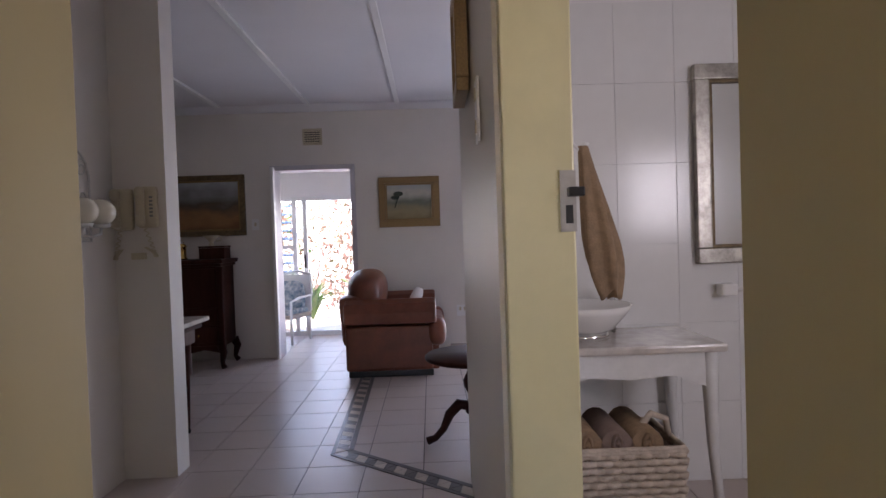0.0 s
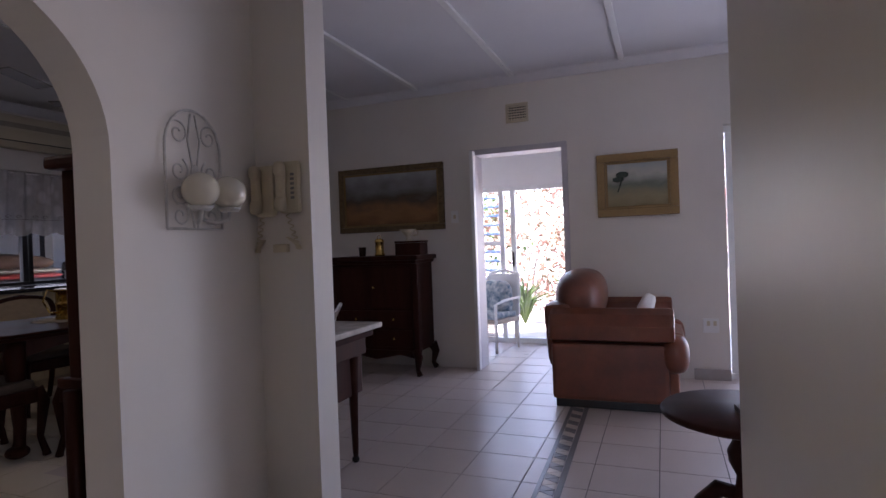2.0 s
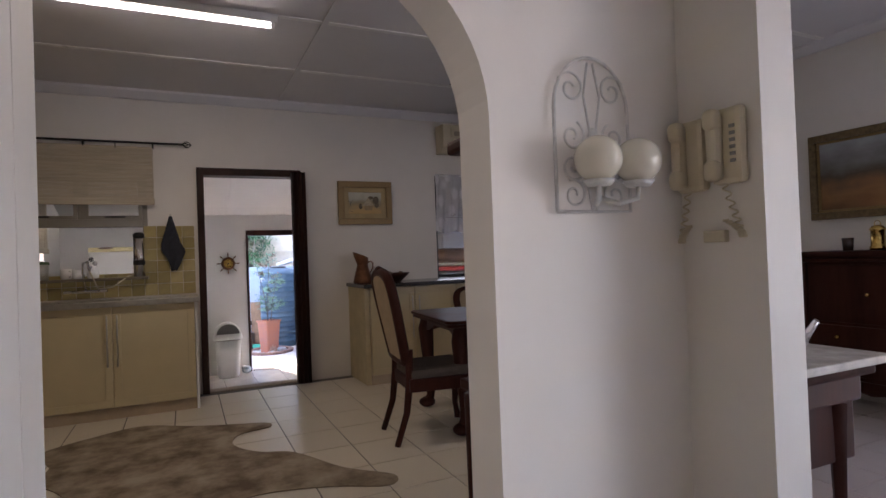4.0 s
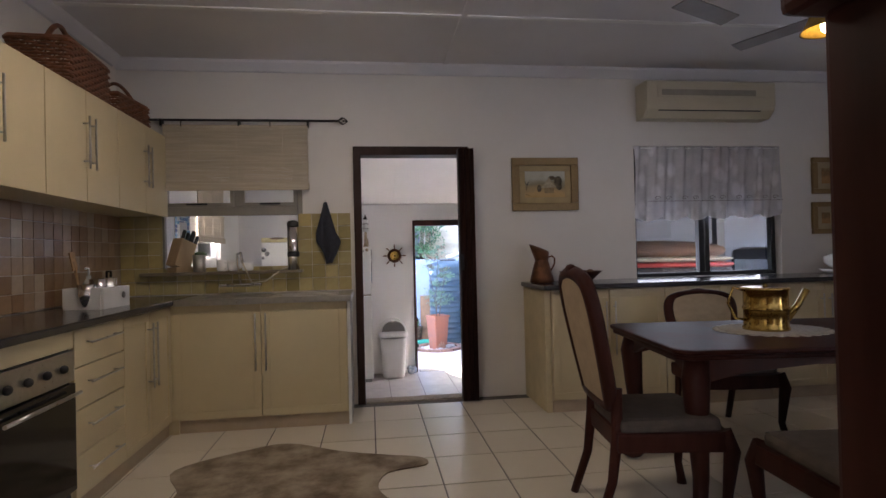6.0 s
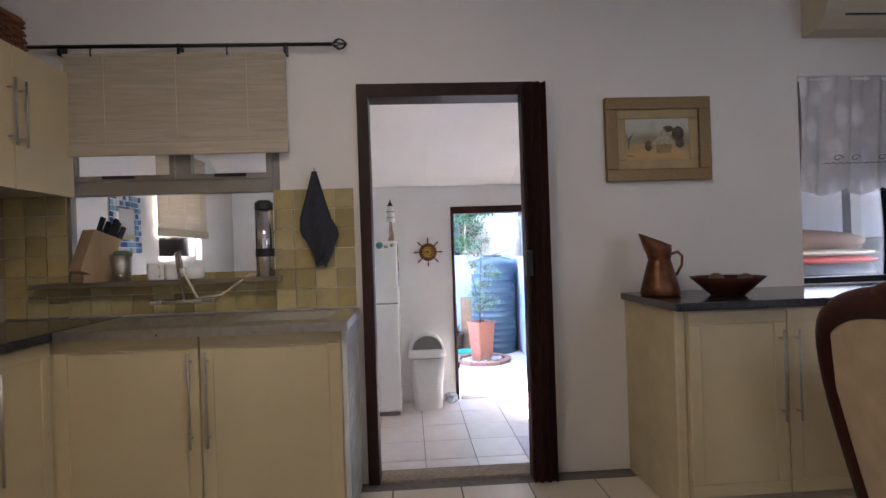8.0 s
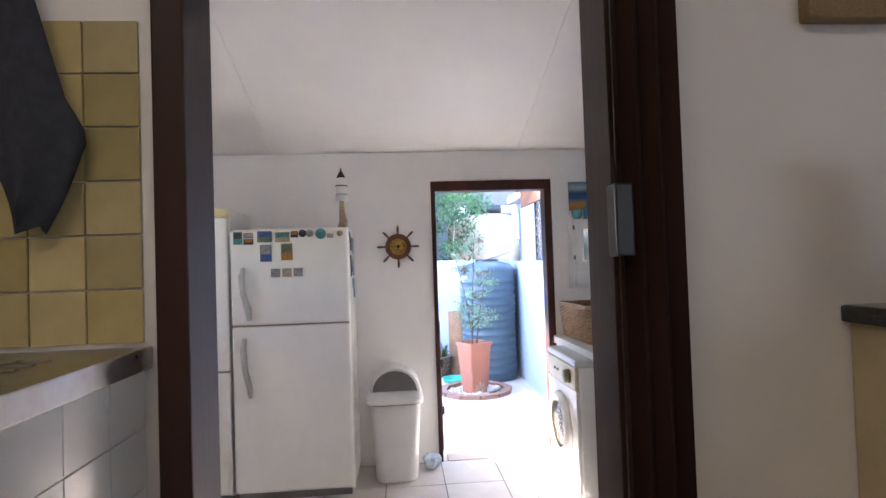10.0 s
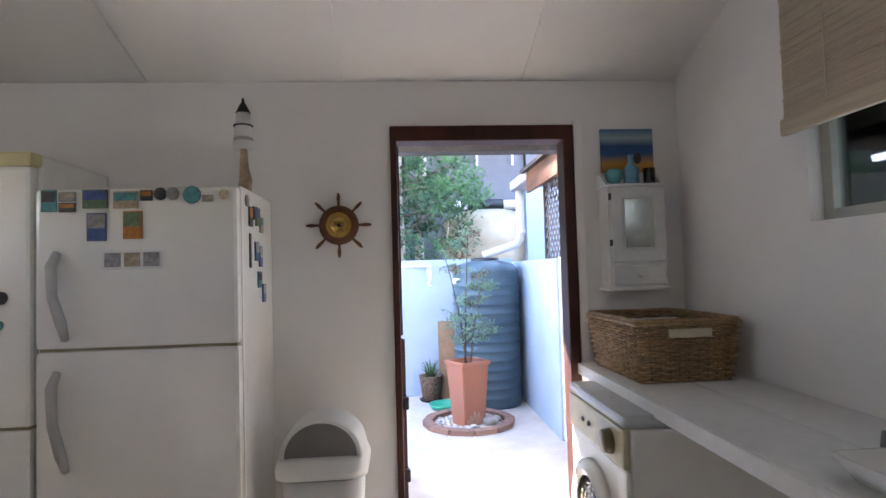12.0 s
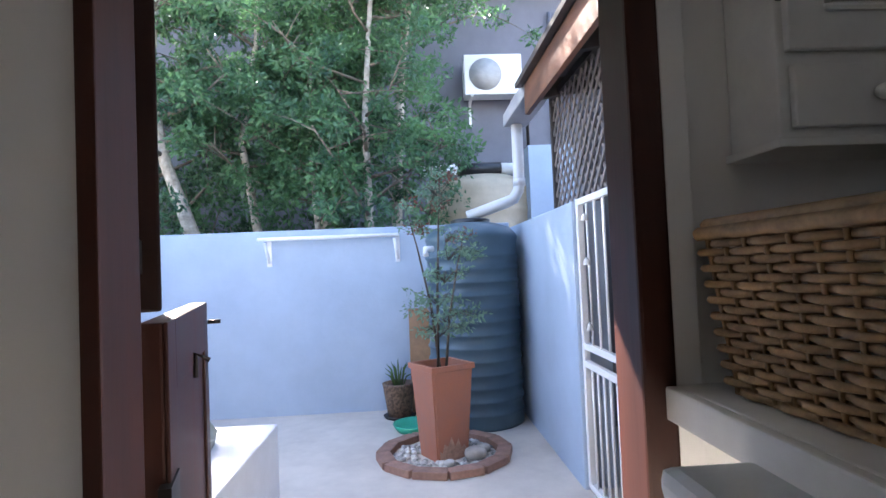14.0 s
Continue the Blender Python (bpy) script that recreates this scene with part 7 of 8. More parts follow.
for rr, nn in ((0.03, 6), (0.06, 12), (0.09, 18), (0.12, 24)):
    for i in range(nn):
        a = 2 * math.pi * i / nn
        part("drum_hole", lathe(nb(), [(0.008, 0.022), (0.0, 0.0225)], (rr * math.cos(a), rr * math.sin(a), 0), 6), PLASTIC, pr)
# long white shelf over the machine
sf = thing("laundry_counter", pose(-7.5, 3.86, 0), "long white painted plank counter in the laundry", "counter")
for i in range(2):
    part("plank", box(nb(), -1.44, 1.38, -0.235 + i * 0.272, 0.034 + i * 0.272, 0.462, 0.497, 0.004), WPAINT, sf)
part("front_lip", box(nb(), -1.44, 1.38, -0.255, -0.236, 0.445, 0.497, 0.004), WPAINT, sf)
for x in (0.62, 1.30):
    part("support", box(nb(), x - 0.03, x + 0.03, -0.225, 0.29, ZL, 0.46), WPAINT, sf)
cl_ = thing("ceiling_lamp", pose(-7.28, 2.14, 2.476, 0, -18.8, 0), "round white glass ceiling lamp, switched on", "ceiling lamp")
part("base_ring", lathe(nb(), [(0, 0.0), (0.118, 0.0), (0.122, -0.012), (0.116, -0.022), (0, -0.022)], n=32), WPLASTIC, cl_)
part("dome", lathe(nb(), [(0.110, -0.022), (0.106, -0.045), (0.088, -0.072), (0.055, -0.092), (0.02, -0.10), (0, -0.10)], n=32), mat("lit_opal_dome", (0.9, 0.88, 0.84), 0.3, var=0.0, emit=(1.0, 0.95, 0.90), strength=0.2), cl_, "glowing opal glass dome")
lb_ = woven_basket("laundry_basket", pose(-8.63, 3.872, 0.498, 0, 0, 2), 0.52, 0.42, 0.235, WICKER, "natural wicker laundry basket on the white counter", 0.10, 20, 22)
part("handle_wrap", box(nb(), 0.256, 0.272, -0.09, 0.09, 0.18, 0.215, 0.004), PLASTIC, lb_)
ln = thing("folded_linen", pose(-8.60, 3.90, 0.52), "folded white linen in the laundry basket", "linen")
part("cloth", box(nb(), -0.20, 0.20, -0.15, 0.15, 0, 0.20, 0.03), TOWELW, ln)
ty = thing("white_tray", pose(-7.17, 3.88, 0.498), "white tray lying on the counter", "tray")
part("tray", loft(nb(), [[(x, y, z) for x, y in rrect(w, d, 0.03)] for w, d, z in ((0.44, 0.34, 0.0), (0.50, 0.40, 0.05), (0.48, 0.38, 0.05), (0.43, 0.33, 0.012))]), ENAMEL, ty)
part("handle", tube(nb(), [(-0.25, -0.06, 0.05), (-0.27, -0.04, 0.075), (-0.27, 0.04, 0.075), (-0.25, 0.06, 0.05)], 0.006, 6), GREYP, ty)
# laundry windows and blinds
w4 = thing("window_4", pose(-7.505, 4.25, 0), "grey aluminium laundry window", "window", kind="structure")
bm = nb()
for x0, x1, z0, z1 in ((-0.555, -0.51, 1.10, 1.98), (0.51, 0.555, 1.10, 1.98), (-0.51, 0.51, 1.10, 1.14), (-0.51, 0.51, 1.94, 1.98), (-0.02, 0.02, 1.14, 1.94)):
    box(bm, x0, x1, -0.03, 0.03, z0, z1, 0.003)
part("window_frame", bm, mat("grey_window_frame", (0.42, 0.42, 0.38), 0.45), w4)
for x0, x1 in ((-0.51, -0.02), (0.02, 0.51)):
    g = part("pane", box(nb(), x0, x1, -0.003, 0.003, 1.14, 1.94), GLASSD, w4)
    g.visible_shadow = False
slat_blind("bamboo_blind", pose(-7.55, 4.155, 2.09), 1.18, 0.66, "pale bamboo blind lowered over the laundry window")
w5 = thing("window_5", pose(-7.625, 0.34, 0), "white framed bright window in the laundry", "window", kind="structure")
bm = nb()
for x0, x1, z0, z1 in ((-0.425, -0.39, 1.20, 2.0), (0.39, 0.425, 1.20, 2.0), (-0.39, 0.39, 1.20, 1.235), (-0.39, 0.39, 1.965, 2.0)):
    box(bm, x0, x1, -0.03, 0.03, z0, z1, 0.003)
part("window_frame", bm, TRIM, w5)
g = part("pane", box(nb(), -0.39, 0.39, -0.003, 0.003, 1.235, 1.965), GLASS, w5)
g.visible_shadow = False
slat_blind("bamboo_blind", pose(-7.63, 0.44, 2.06, 0, 0, 180), 0.98, 0.66, "pale bamboo blind over the bright side window")
ms = thing("mosaic_mirror", pose(-6.71, 0.421, 1.45, 0, 0, 180), "small mirror framed in blue mosaic tiles", "mirror")
part("mirror_pane", box(nb(), -0.10, 0.10, -0.014, -0.004, -0.10, 0.10), MIRROR, ms)
part("backing", box(nb(), -0.20, 0.20, -0.008, 0, -0.19, 0.19), TRIM, ms)
BT = [mat("mosaic_" + n, c, 0.2, var=0.1) for n, c in (("navy", (0.04, 0.10, 0.30)), ("sky", (0.22, 0.42, 0.58)), ("mid", (0.08, 0.22, 0.46)), ("pale", (0.55, 0.62, 0.66)))]
rg = random.Random(8)
for i in range(10):
    for k in range(10):
        x, z = -0.18 + i * 0.04, -0.171 + k * 0.038
        if abs(x) < 0.10 and abs(z) < 0.09:
            continue
        part("mosaic_tile", box(nb(), x - 0.018, x + 0.018, -0.013, -0.007, z - 0.017, z + 0.017), rg.choice(BT), ms)
# striped folding chairs by the wall
for i in range(2):
    fc = thing("folded_chair", pose(-8.32 + i * 0.20, 0.60 + 0.06 * i, ZL, 0, 0, 12), "folded wooden chair with striped canvas beside the fridge", "chair", "folded chairs")
    for x in (-0.02, 0.05):
        part("rail", box(nb(), x, x + 0.03, -0.12, -0.08, 0, 0.82, 0.004), OLDWOOD, fc)
        part("rail", box(nb(), x, x + 0.03, 0.12, 0.16, 0, 0.82, 0.004), OLDWOOD, fc)
    part("crossbar", box(nb(), -0.02, 0.08, -0.13, 0.17, 0.80, 0.85, 0.006), WICKER, fc)
    for k in range(6):
        part("stripe", box(nb(), 0.081, 0.087, -0.08 + k * 0.033, -0.05 + k * 0.033, 0.05, 0.80), (WPAINT, GREYP, WPAINT, BLACK)[k % 4], fc)
# courtyard doorway with stable door
d5 = thing("door_5", pose(-8.95, 3.17, ZL), "red-brown varnished courtyard door frame", "door frame", kind="structure")
part("jamb", box(nb(), -0.11, 0.02, -0.455, -0.424, -0.22, 2.0, 0.004), REDWOOD, d5)
part("jamb", box(nb(), -0.10, 0.02, 0.40, 0.455, -0.22, 2.0, 0.006), REDWOOD, d5)
part("head", box(nb(), -0.10, 0.02, -0.455, 0.455, 1.99, 2.065, 0.006), REDWOOD, d5)
part("sill", box(nb(), -0.16, 0.0, -0.385, 0.385, -0.22, 0.0), CONC, d5)
part("plaster_return", box(nb(), 0.0, 0.014, 0.456, 0.50, 0, 2.09, 0.003), WALLW, d5)
st_ = thing("stable_door", pose(-9.115, 2.757, ZL, 0, 0, 15), "split red-brown stable door standing open outside", "door")
lw = part("lower_leaf", box(nb(), -0.80, 0.0, -0.045, 0.0, 0.02, 1.01, 0.006), REDWOOD, st_)
part("stile", box(nb(), -0.80, -0.70, 0.0, 0.008, 0.02, 1.01, 0.003), REDWOOD, lw)
part("stile", box(nb(), -0.10, 0.0, 0.0, 0.008, 0.02, 1.01, 0.003), REDWOOD, lw)
part("rail", box(nb(), -0.70, -0.10, 0.0, 0.008, 0.87, 1.01, 0.003), REDWOOD, lw)
part("bolt", tube(nb(), [(-0.76, 0.012, 0.95), (-0.76, 0.05, 0.95)], 0.007, 6), IRON, lw)
part("bolt", tube(nb(), [(-0.40, 0.012, 0.84), (-0.40, 0.012, 0.90), (-0.40, 0.045, 0.88)], 0.007, 6), IRON, lw)
up = part("upper_leaf", box(nb(), -0.80, 0.0, -0.045, 0.0, 1.03, 2.0, 0.006, Matrix.Rotation(radians(12), 4, "Z")), DOORWOOD, st_)
for z in (1.10, 1.80):
    part("hinge", box(nb(), -0.06, 0.04, -0.055, -0.03, z, z + 0.06), IRON, up)
part("hinge", box(nb(), -0.08, 0.03, -0.01, 0.012, 0.30, 0.36), IRON, st_)
part("hinge", box(nb(), -0.08, 0.03, -0.01, 0.012, 0.66, 0.72), IRON, st_)

# ---- courtyard ----
ZC = -0.6
setting("wall_court_back", box(nb(), -13.5, -13.3, -3.0, 4.15, -0.8, 1.10, 0.01), BLUEWALL, "rendered blue-grey courtyard wall", "wall")
setting("wall_court_side", box(nb(), -13.5, -11.24, 4.15, 4.35, -0.8, 1.05, 0.01), BLUEWALL, "rendered blue-grey side wall", "wall")
setting("wall_court_west", box(nb(), -13.3, -9.1, -0.2, 0.0, -0.8, 1.1), BLUEWALL, "rendered blue-grey courtyard wall", "wall")
setting("wall_behind_gate", box(nb(), -10.5, -9.1, 4.15, 4.35, -0.8, 2.0), BLUEWALL, "blue-grey house wall beside the gate", "wall")
setting("wall_neighbour", box(nb(), -16.0, -15.7, 4.9, 9.0, -0.8, 2.35), BLUEWALL, "neighbour's pale blue-grey wall", "wall")
# plinth with a cushion
pz = thing("white_plinth", pose(-10.05, 1.98, ZC), "low white rendered plinth beside the courtyard door", "plinth")
part("block", box(nb(), -0.70, 0.75, -1.7, 0.58, 0, 0.60, 0.01), mat("white_render", (0.62, 0.63, 0.66), 0.75, var=0.06, bump=0.3), pz)
cs = thing("stone_slab", pose(-10.25, 2.22, 0.0, 0, 0, 10), "grey stone slab lying on the plinth", "stone")
part("slab", loft(nb(), [[(x, y, z) for x, y in rrect(w, d, 0.05)] for w, d, z in ((0.50, 0.36, 0.0), (0.52, 0.38, 0.05), (0.46, 0.32, 0.11), (0.40, 0.26, 0.12))]), mat("grey_green_stone", (0.30, 0.33, 0.28), 0.8, var=0.15), cs)
# porch roof beam and sheet
po = thing("porch_roof", pose(-9.1, 3.2, 0), "corrugated lean-to roof on dark beams over the door", "porch")
part("beam", box(nb(), -1.16, -1.02, -1.8, 1.6, 1.80, 1.97, 0.006), LATTICE, po)
for y in (-0.42, 0.62, 1.5):
    part("rafter", box(nb(), -1.1, 0.0, y - 0.03, y + 0.03, 1.95, 2.05, 0, Matrix.Translation((0, 0, 0.03))), LATTICE, po)
vs, fs = [], []
for i in range(121):
    y = -1.8 + 3.4 * i / 120
    z = 0.02 * math.sin(i * 1.05)
    vs += [(-1.35, y, 2.06 + z), (0.0, y, 2.14 + z)]
for i in range(120):
    fs.append((2 * i, 2 * i + 1, 2 * i + 3, 2 * i + 2))
me = bpy.data.meshes.new("sheet")
me.from_pydata(vs, [], fs)
me.materials.append(ROOFSHEET)
so_ = new("roof_sheet", me)
so_.parent = po
# water tank
tk = thing("water_tank", pose(-12.82, 3.73, ZC), "dark green ribbed plastic water tank", "water tank")
prof = [(0, 0), (0.385, 0), (0.39, 0.03)]
for i in range(13):
    z = 0.10 + i * 0.105
    prof += [(0.385, z), (0.398, z + 0.012), (0.398, z + 0.028), (0.385, z + 0.04)]
prof += [(0.385, 1.50), (0.395, 1.53), (0.385, 1.56), (0.33, 1.62), (0.20, 1.66), (0.18, 1.665), (0, 1.665)]
part("shell", lathe(nb(), prof, n=48), TANK, tk)
part("lid", lathe(nb(), [(0.17, 1.664), (0.17, 1.69), (0.15, 1.70), (0, 1.70)], n=30), BLACK, tk)
part("outlet", tube(nb(), [(0.3, -0.34, 1.45), (0.33, -0.40, 1.45), (0.36, -0.40, 1.40)], 0.025, 8), WPLASTIC, tk)
dp = thing("down_pipe", pose(-12.72, 4.15, 0), "grey plastic downpipe elbowing onto the tank", "pipe")
part("pipe", tube(nb(), [(0, 0, 1.90), (0, 0, 1.40), (0, -0.01, 1.32), (-0.01, -0.05, 1.255), (-0.03, -0.12, 1.225), (-0.10, -0.44, 1.125)], 0.048, 14), PVC, dp)
part("gutter", box(nb(), -0.08, 0.85, -0.10, 0.10, 1.88, 1.99, 0.01), mat("grey_gutter", (0.33, 0.33, 0.35), 0.5), dp)
part("elbow_collar", tube(nb(), [(0, 0, 1.42), (0, 0, 1.36)], 0.053, 14), PVC, dp)
# drying rail on the wall
dr_ = thing("drying_rail", pose(-13.3, 2.47, 1.02), "white folding drying rail on the courtyard wall", "drying rail")
part("front_bar", tube(nb(), [(0.06, -0.65, 0), (0.06, 0.64, 0)], 0.018, 8), WPLASTIC, dr_)
for y in (-0.56, 0.62):
    br_ = part("bracket", box(nb(), 0.0, 0.012, y - 0.022, y + 0.022, -0.25, 0.02, 0.004), WPLASTIC, dr_)
    part("arm", box(nb(), 0.0, 0.075, y - 0.014, y + 0.014, -0.018, 0.012, 0.004), WPLASTIC, br_)
    part("strut", tube(nb(), [(0.008, y, -0.22), (0.06, y - 0.03, -0.03)], 0.013, 6), WPLASTIC, br_)
# terracotta pot with nandina
pot = thing("terracotta_planter", pose(-11.97, 3.39, ZC, 0, 0, 28), "tall square tapered terracotta planter with lime bloom", "planter")
rings = [[(sx * w, sy * w, z) for sx, sy in ((-1, -1), (1, -1), (1, 1), (-1, 1))] for w, z in ((0.122, 0.0), (0.160, 0.60), (0.170, 0.605), (0.170, 0.64), (0.145, 0.64), (0.138, 0.56))]
bm = loft(nb(), rings)
for f in bm.faces:
    f.smooth = False
bmesh.ops.bevel(bm, geom=[e for e in bm.edges if abs(e.verts[0].co.z - e.verts[1].co.z) > 0.3], offset=0.012, segments=2, affect="EDGES")
part("pot", bm, TERRA, pot)
part("soil", box(nb(), -0.134, 0.134, -0.134, 0.134, 0.54, 0.57), SOIL, pot)
part("lime_bloom", prism(nb(), [(-0.108, 0.012), (0.108, 0.012), (0.110, 0.06), (0.085, 0.10), (0.06, 0.085), (0.035, 0.15), (0.01, 0.10), (-0.02, 0.17), (-0.045, 0.11), (-0.075, 0.13), (-0.09, 0.07), (-0.110, 0.09)], 0.1225, 0.1235, "x"), CHALK, pot).matrix_local = pose(0.002, 0, 0, 0, 3.6, 0)
nd = thing("nandina_shrub", pose(-11.97, 3.39, ZC + 0.57), "slender bamboo-like shrub with feathery green leaves", "shrub")
rng = random.Random(21)
CANE = mat("dark_cane", (0.10, 0.075, 0.05), 0.7, var=0.3, scale=30)
NAND = leafy(mat("nandina_green", (0.22, 0.36, 0.24), 0.5, var=0.25, scale=8))
NANDR = leafy(mat("nandina_red", (0.30, 0.13, 0.09), 0.5, var=0.3, scale=14))
for k, (dx, dy, tx, ty, hh) in enumerate(((0.0, -0.02, 0.03, 0.05, 1.44), (0.02, 0.03, 0.06, 0.20, 0.98), (-0.03, 0.0, -0.04, -0.20, 1.16))):
    part("cane", tube(nb(), [(dx, dy, -0.03), (dx * 1.4, dy + (ty - dy) * 0.25, hh * 0.4), (tx * 0.7, dy + (ty - dy) * 0.65, hh * 0.75), (tx, ty, hh)], [0.011, 0.009, 0.006, 0.003], 6), CANE, nd)
bm = nb()
green, red = [], []
for z, cy, ry, n, kind in ((0.30, -0.02, 0.24, 9, 0), (0.40, 0.06, 0.27, 10, 0), (0.52, 0.0, 0.20, 8, 0), (0.68, 0.10, 0.22, 8, 0), (0.84, 0.16, 0.22, 9, 0), (0.96, 0.14, 0.16, 5, 1), (1.02, -0.16, 0.12, 5, 1), (1.16, -0.08, 0.20, 6, 1), (1.28, 0.05, 0.18, 6, 0), (1.38, 0.03, 0.14, 4, 1)):
    for j in range(n):
        a = rng.uniform(0, 6.28)
        p = (0.0, cy * 0.5, z - 0.06)
        q = (ry * math.cos(a) * rng.uniform(0.5, 1.0), cy + ry * math.sin(a) * rng.uniform(0.5, 1.0), z + rng.uniform(-0.03, 0.05))
        tube(bm, [p, ((p[0] + q[0]) / 2, (p[1] + q[1]) / 2, z + 0.02), q], [0.004, 0.003, 0.0012], 4)
        for s in (0.55, 0.8, 1.0):
            (red if kind and j % 2 else green).append((p[0] + (q[0] - p[0]) * s, p[1] + (q[1] - p[1]) * s, p[2] + (q[2] - p[2]) * s, 0.06))
tagged(part("twig", bm, CANE, nd), kind="stuff")
leaf_part("leaves", leaves_mesh(rng, green, 9, 0.040, 0.1, 0.42, 0.5), NAND, nd)
leaf_part("red_leaves", leaves_mesh(rng, red, 9, 0.034, 0.1, 0.42, 0.5), NANDR, nd, "reddish young leaves")
# paver ring with pebbles
pr_ = thing("paver_ring", pose(-11.97, 3.39, ZC), "ring of red pavers round the planter", "edging")
for k in range(12):
    a = 2 * math.pi * (k + 0.5) / 12
    part("paver", box(nb(), 0.36, 0.46, -0.112, 0.112, 0.0, 0.05, 0.006), BRICK, pr_).rotation_euler = (0, 0, a)
gv = thing("pebble_bed", pose(-11.97, 3.39, ZC), "pale pebbles round the foot of the planter", "pebbles", kind="stuff")
bm = nb()
rng = random.Random(4)
for i in range(420):
    a, r = rng.uniform(0, 6.283), math.sqrt(rng.uniform(0.17 ** 2, 0.35 ** 2))
    s = rng.uniform(0.008, 0.024)
    blob(bm, (r * math.cos(a), r * math.sin(a), s * 0.6), (s * rng.uniform(0.8, 1.4), s, s * 0.7), 1)
part("pebbles", bm, PEBBLES, gv)
for i, (dx, dy, s) in enumerate(((0.16, 0.20, 0.060), (0.02, 0.27, 0.040), (0.27, 0.02, 0.030))):
    rk = thing("rock", pose(-11.97 + dx, 3.39 + dy, ZC + 0.02), "rounded grey rock beside the planter", "rock", "rocks at the planter")
    part("stone", blob(nb(), (0, 0, s * 0.6), (s, s * 1.25, s * 0.75), 3, 0.85), PEBBLE, rk)
sp3 = thing("pebble_pot", pose(-13.05, 3.06, ZC), "small pot clad in brown pebbles with green shoots", "plant pot")
part("pot", lathe(nb(), [(0, 0), (0.10, 0), (0.14, 0.28), (0.145, 0.30), (0.125, 0.30), (0.11, 0.25), (0, 0.25)], n=26), mat("pebbled_clay", (0.24, 0.15, 0.10), 0.8, var=0.4, scale=45, bump=0.8, bscale=45), sp3)
part("saucer", lathe(nb(), [(0, 0), (0.13, 0), (0.145, 0.02), (0, 0.01)], n=24), SOIL, sp3)
bm = nb()
rng = random.Random(9)
for k in range(14):
    a, L = rng.uniform(0, 6.28), rng.uniform(0.10, 0.24)
    tube(bm, [(0.03 * math.cos(a), 0.03 * math.sin(a), 0.25), (0.07 * math.cos(a), 0.07 * math.sin(a), 0.27 + L * 0.7), (0.12 * math.cos(a), 0.12 * math.sin(a), 0.26 + L)], [0.006, 0.010, 0.002], 4)
part("shoots", bm, LEAF2, sp3)
gd = thing("green_dish", pose(-12.62, 3.20, ZC), "bright green plastic dish on the concrete", "dish")
part("dish", lathe(nb(), [(0, 0), (0.15, 0), (0.19, 0.06), (0.18, 0.06), (0.145, 0.012), (0, 0.012)], n=30), mat("green_plastic", (0.02, 0.36, 0.22), 0.4), gd)
plk = thing("wooden_plank", pose(-13.1, 3.30, ZC, 0, -4, 0), "brown board leaning on the courtyard wall", "board")
part("board", box(nb(), -0.02, 0.0, -0.13, 0.13, 0, 0.94, 0.004), mat("tan_board", (0.34, 0.20, 0.11), 0.7, var=0.2), plk)
# security gate
gt_ = thing("security_gate", pose(-10.89, 4.19, ZC), "white barred steel security gate in the side wall", "gate")
for x in (-0.33, 0.33):
    part("gate_stile", box(nb(), x - 0.018, x + 0.018, -0.018, 0.018, 0.02, 1.66, 0.003), WPLASTIC, gt_)
for z in (0.03, 0.72, 0.82, 1.64):
    part("gate_rail", box(nb(), -0.33, 0.33, -0.015, 0.015, z - 0.018, z + 0.018, 0.003), WPLASTIC, gt_)
for i in range(6):
    x = -0.236 + i * 0.0943
    part("bar", tube(nb(), [(x, 0, 0.03), (x, 0, 0.72)], 0.008, 6), WPLASTIC, gt_)
for i in range(4):
    x = -0.20 + i * 0.133
    part("bar", tube(nb(), [(x, 0, 0.82), (x, 0, 1.64)], 0.008, 6), WPLASTIC, gt_)
bl = thing("hanging_bells", pose(-11.02, 4.155, 0), "string of small bells hanging on the gate", "bells")
part("string", tube(nb(), [(0, 0, 1.0), (0, 0.005, 0.30)], 0.003, 4), IRON, bl)
for z in (0.92, 0.68, 0.33):
    part("bell", lathe(nb(), [(0.022, z), (0.015, z + 0.025), (0.006, z + 0.04), (0, z + 0.04)], n=12), WHITEMETAL, bl)
tf = thing("timber_fence", pose(-10.8, 4.75, ZC), "dark upright boards behind the gate", "fence")
for i in range(8):
    part("board", box(nb(), -0.6 + i * 0.15, -0.46 + i * 0.15, 0, 0.025, 0, 1.45 + 0.03 * (i % 3), 0.004), OLDWOOD, tf)
setting("wall_gate_passage", box(nb(), -11.4, -9.1, 4.9, 5.0, -0.8, 1.05), BLUEWALL, "pale wall behind the gate", "wall")
# lattice and neighbour's roof edge
la = thing("lattice_panel", pose(-12.0, 4.27, 1.06), "dark diagonal timber lattice above the side wall", "lattice")
def slat2(x0, x1, z0, z1, y):
    d = Vector((x1 - x0, 0, z1 - z0))
    L = d.length
    ob = box(nb(), 0, L, y, y + 0.008, -0.012, 0.012)
    o = part("slat", ob, LATTSLAT, la)
    o.location = (x0, 0, z0)
    o.rotation_euler = (0, -math.atan2(d.z, d.x), 0)
LX, LZ = 1.30, 0.80
for i in range(-12, 20):
    for sgn in (1, -1):
        b0 = i * 0.11
        if sgn > 0:
            x0, z0 = max(0.0, b0), max(0.0, -b0)
            t = min(LX - x0, LZ - z0)
            if t > 0.03:
                slat2(x0, x0 + t, z0, z0 + t, 0.0)
        else:
            x0, z0 = max(0.0, b0), LZ - max(0.0, -b0)
            t = min(LX - x0, z0)
            if t > 0.03:
                slat2(x0, x0 + t, z0, z0 - t, 0.010)
part("lattice_post", box(nb(), -0.04, 0.0, -0.01, 0.03, 0, LZ), LATTICE, la)
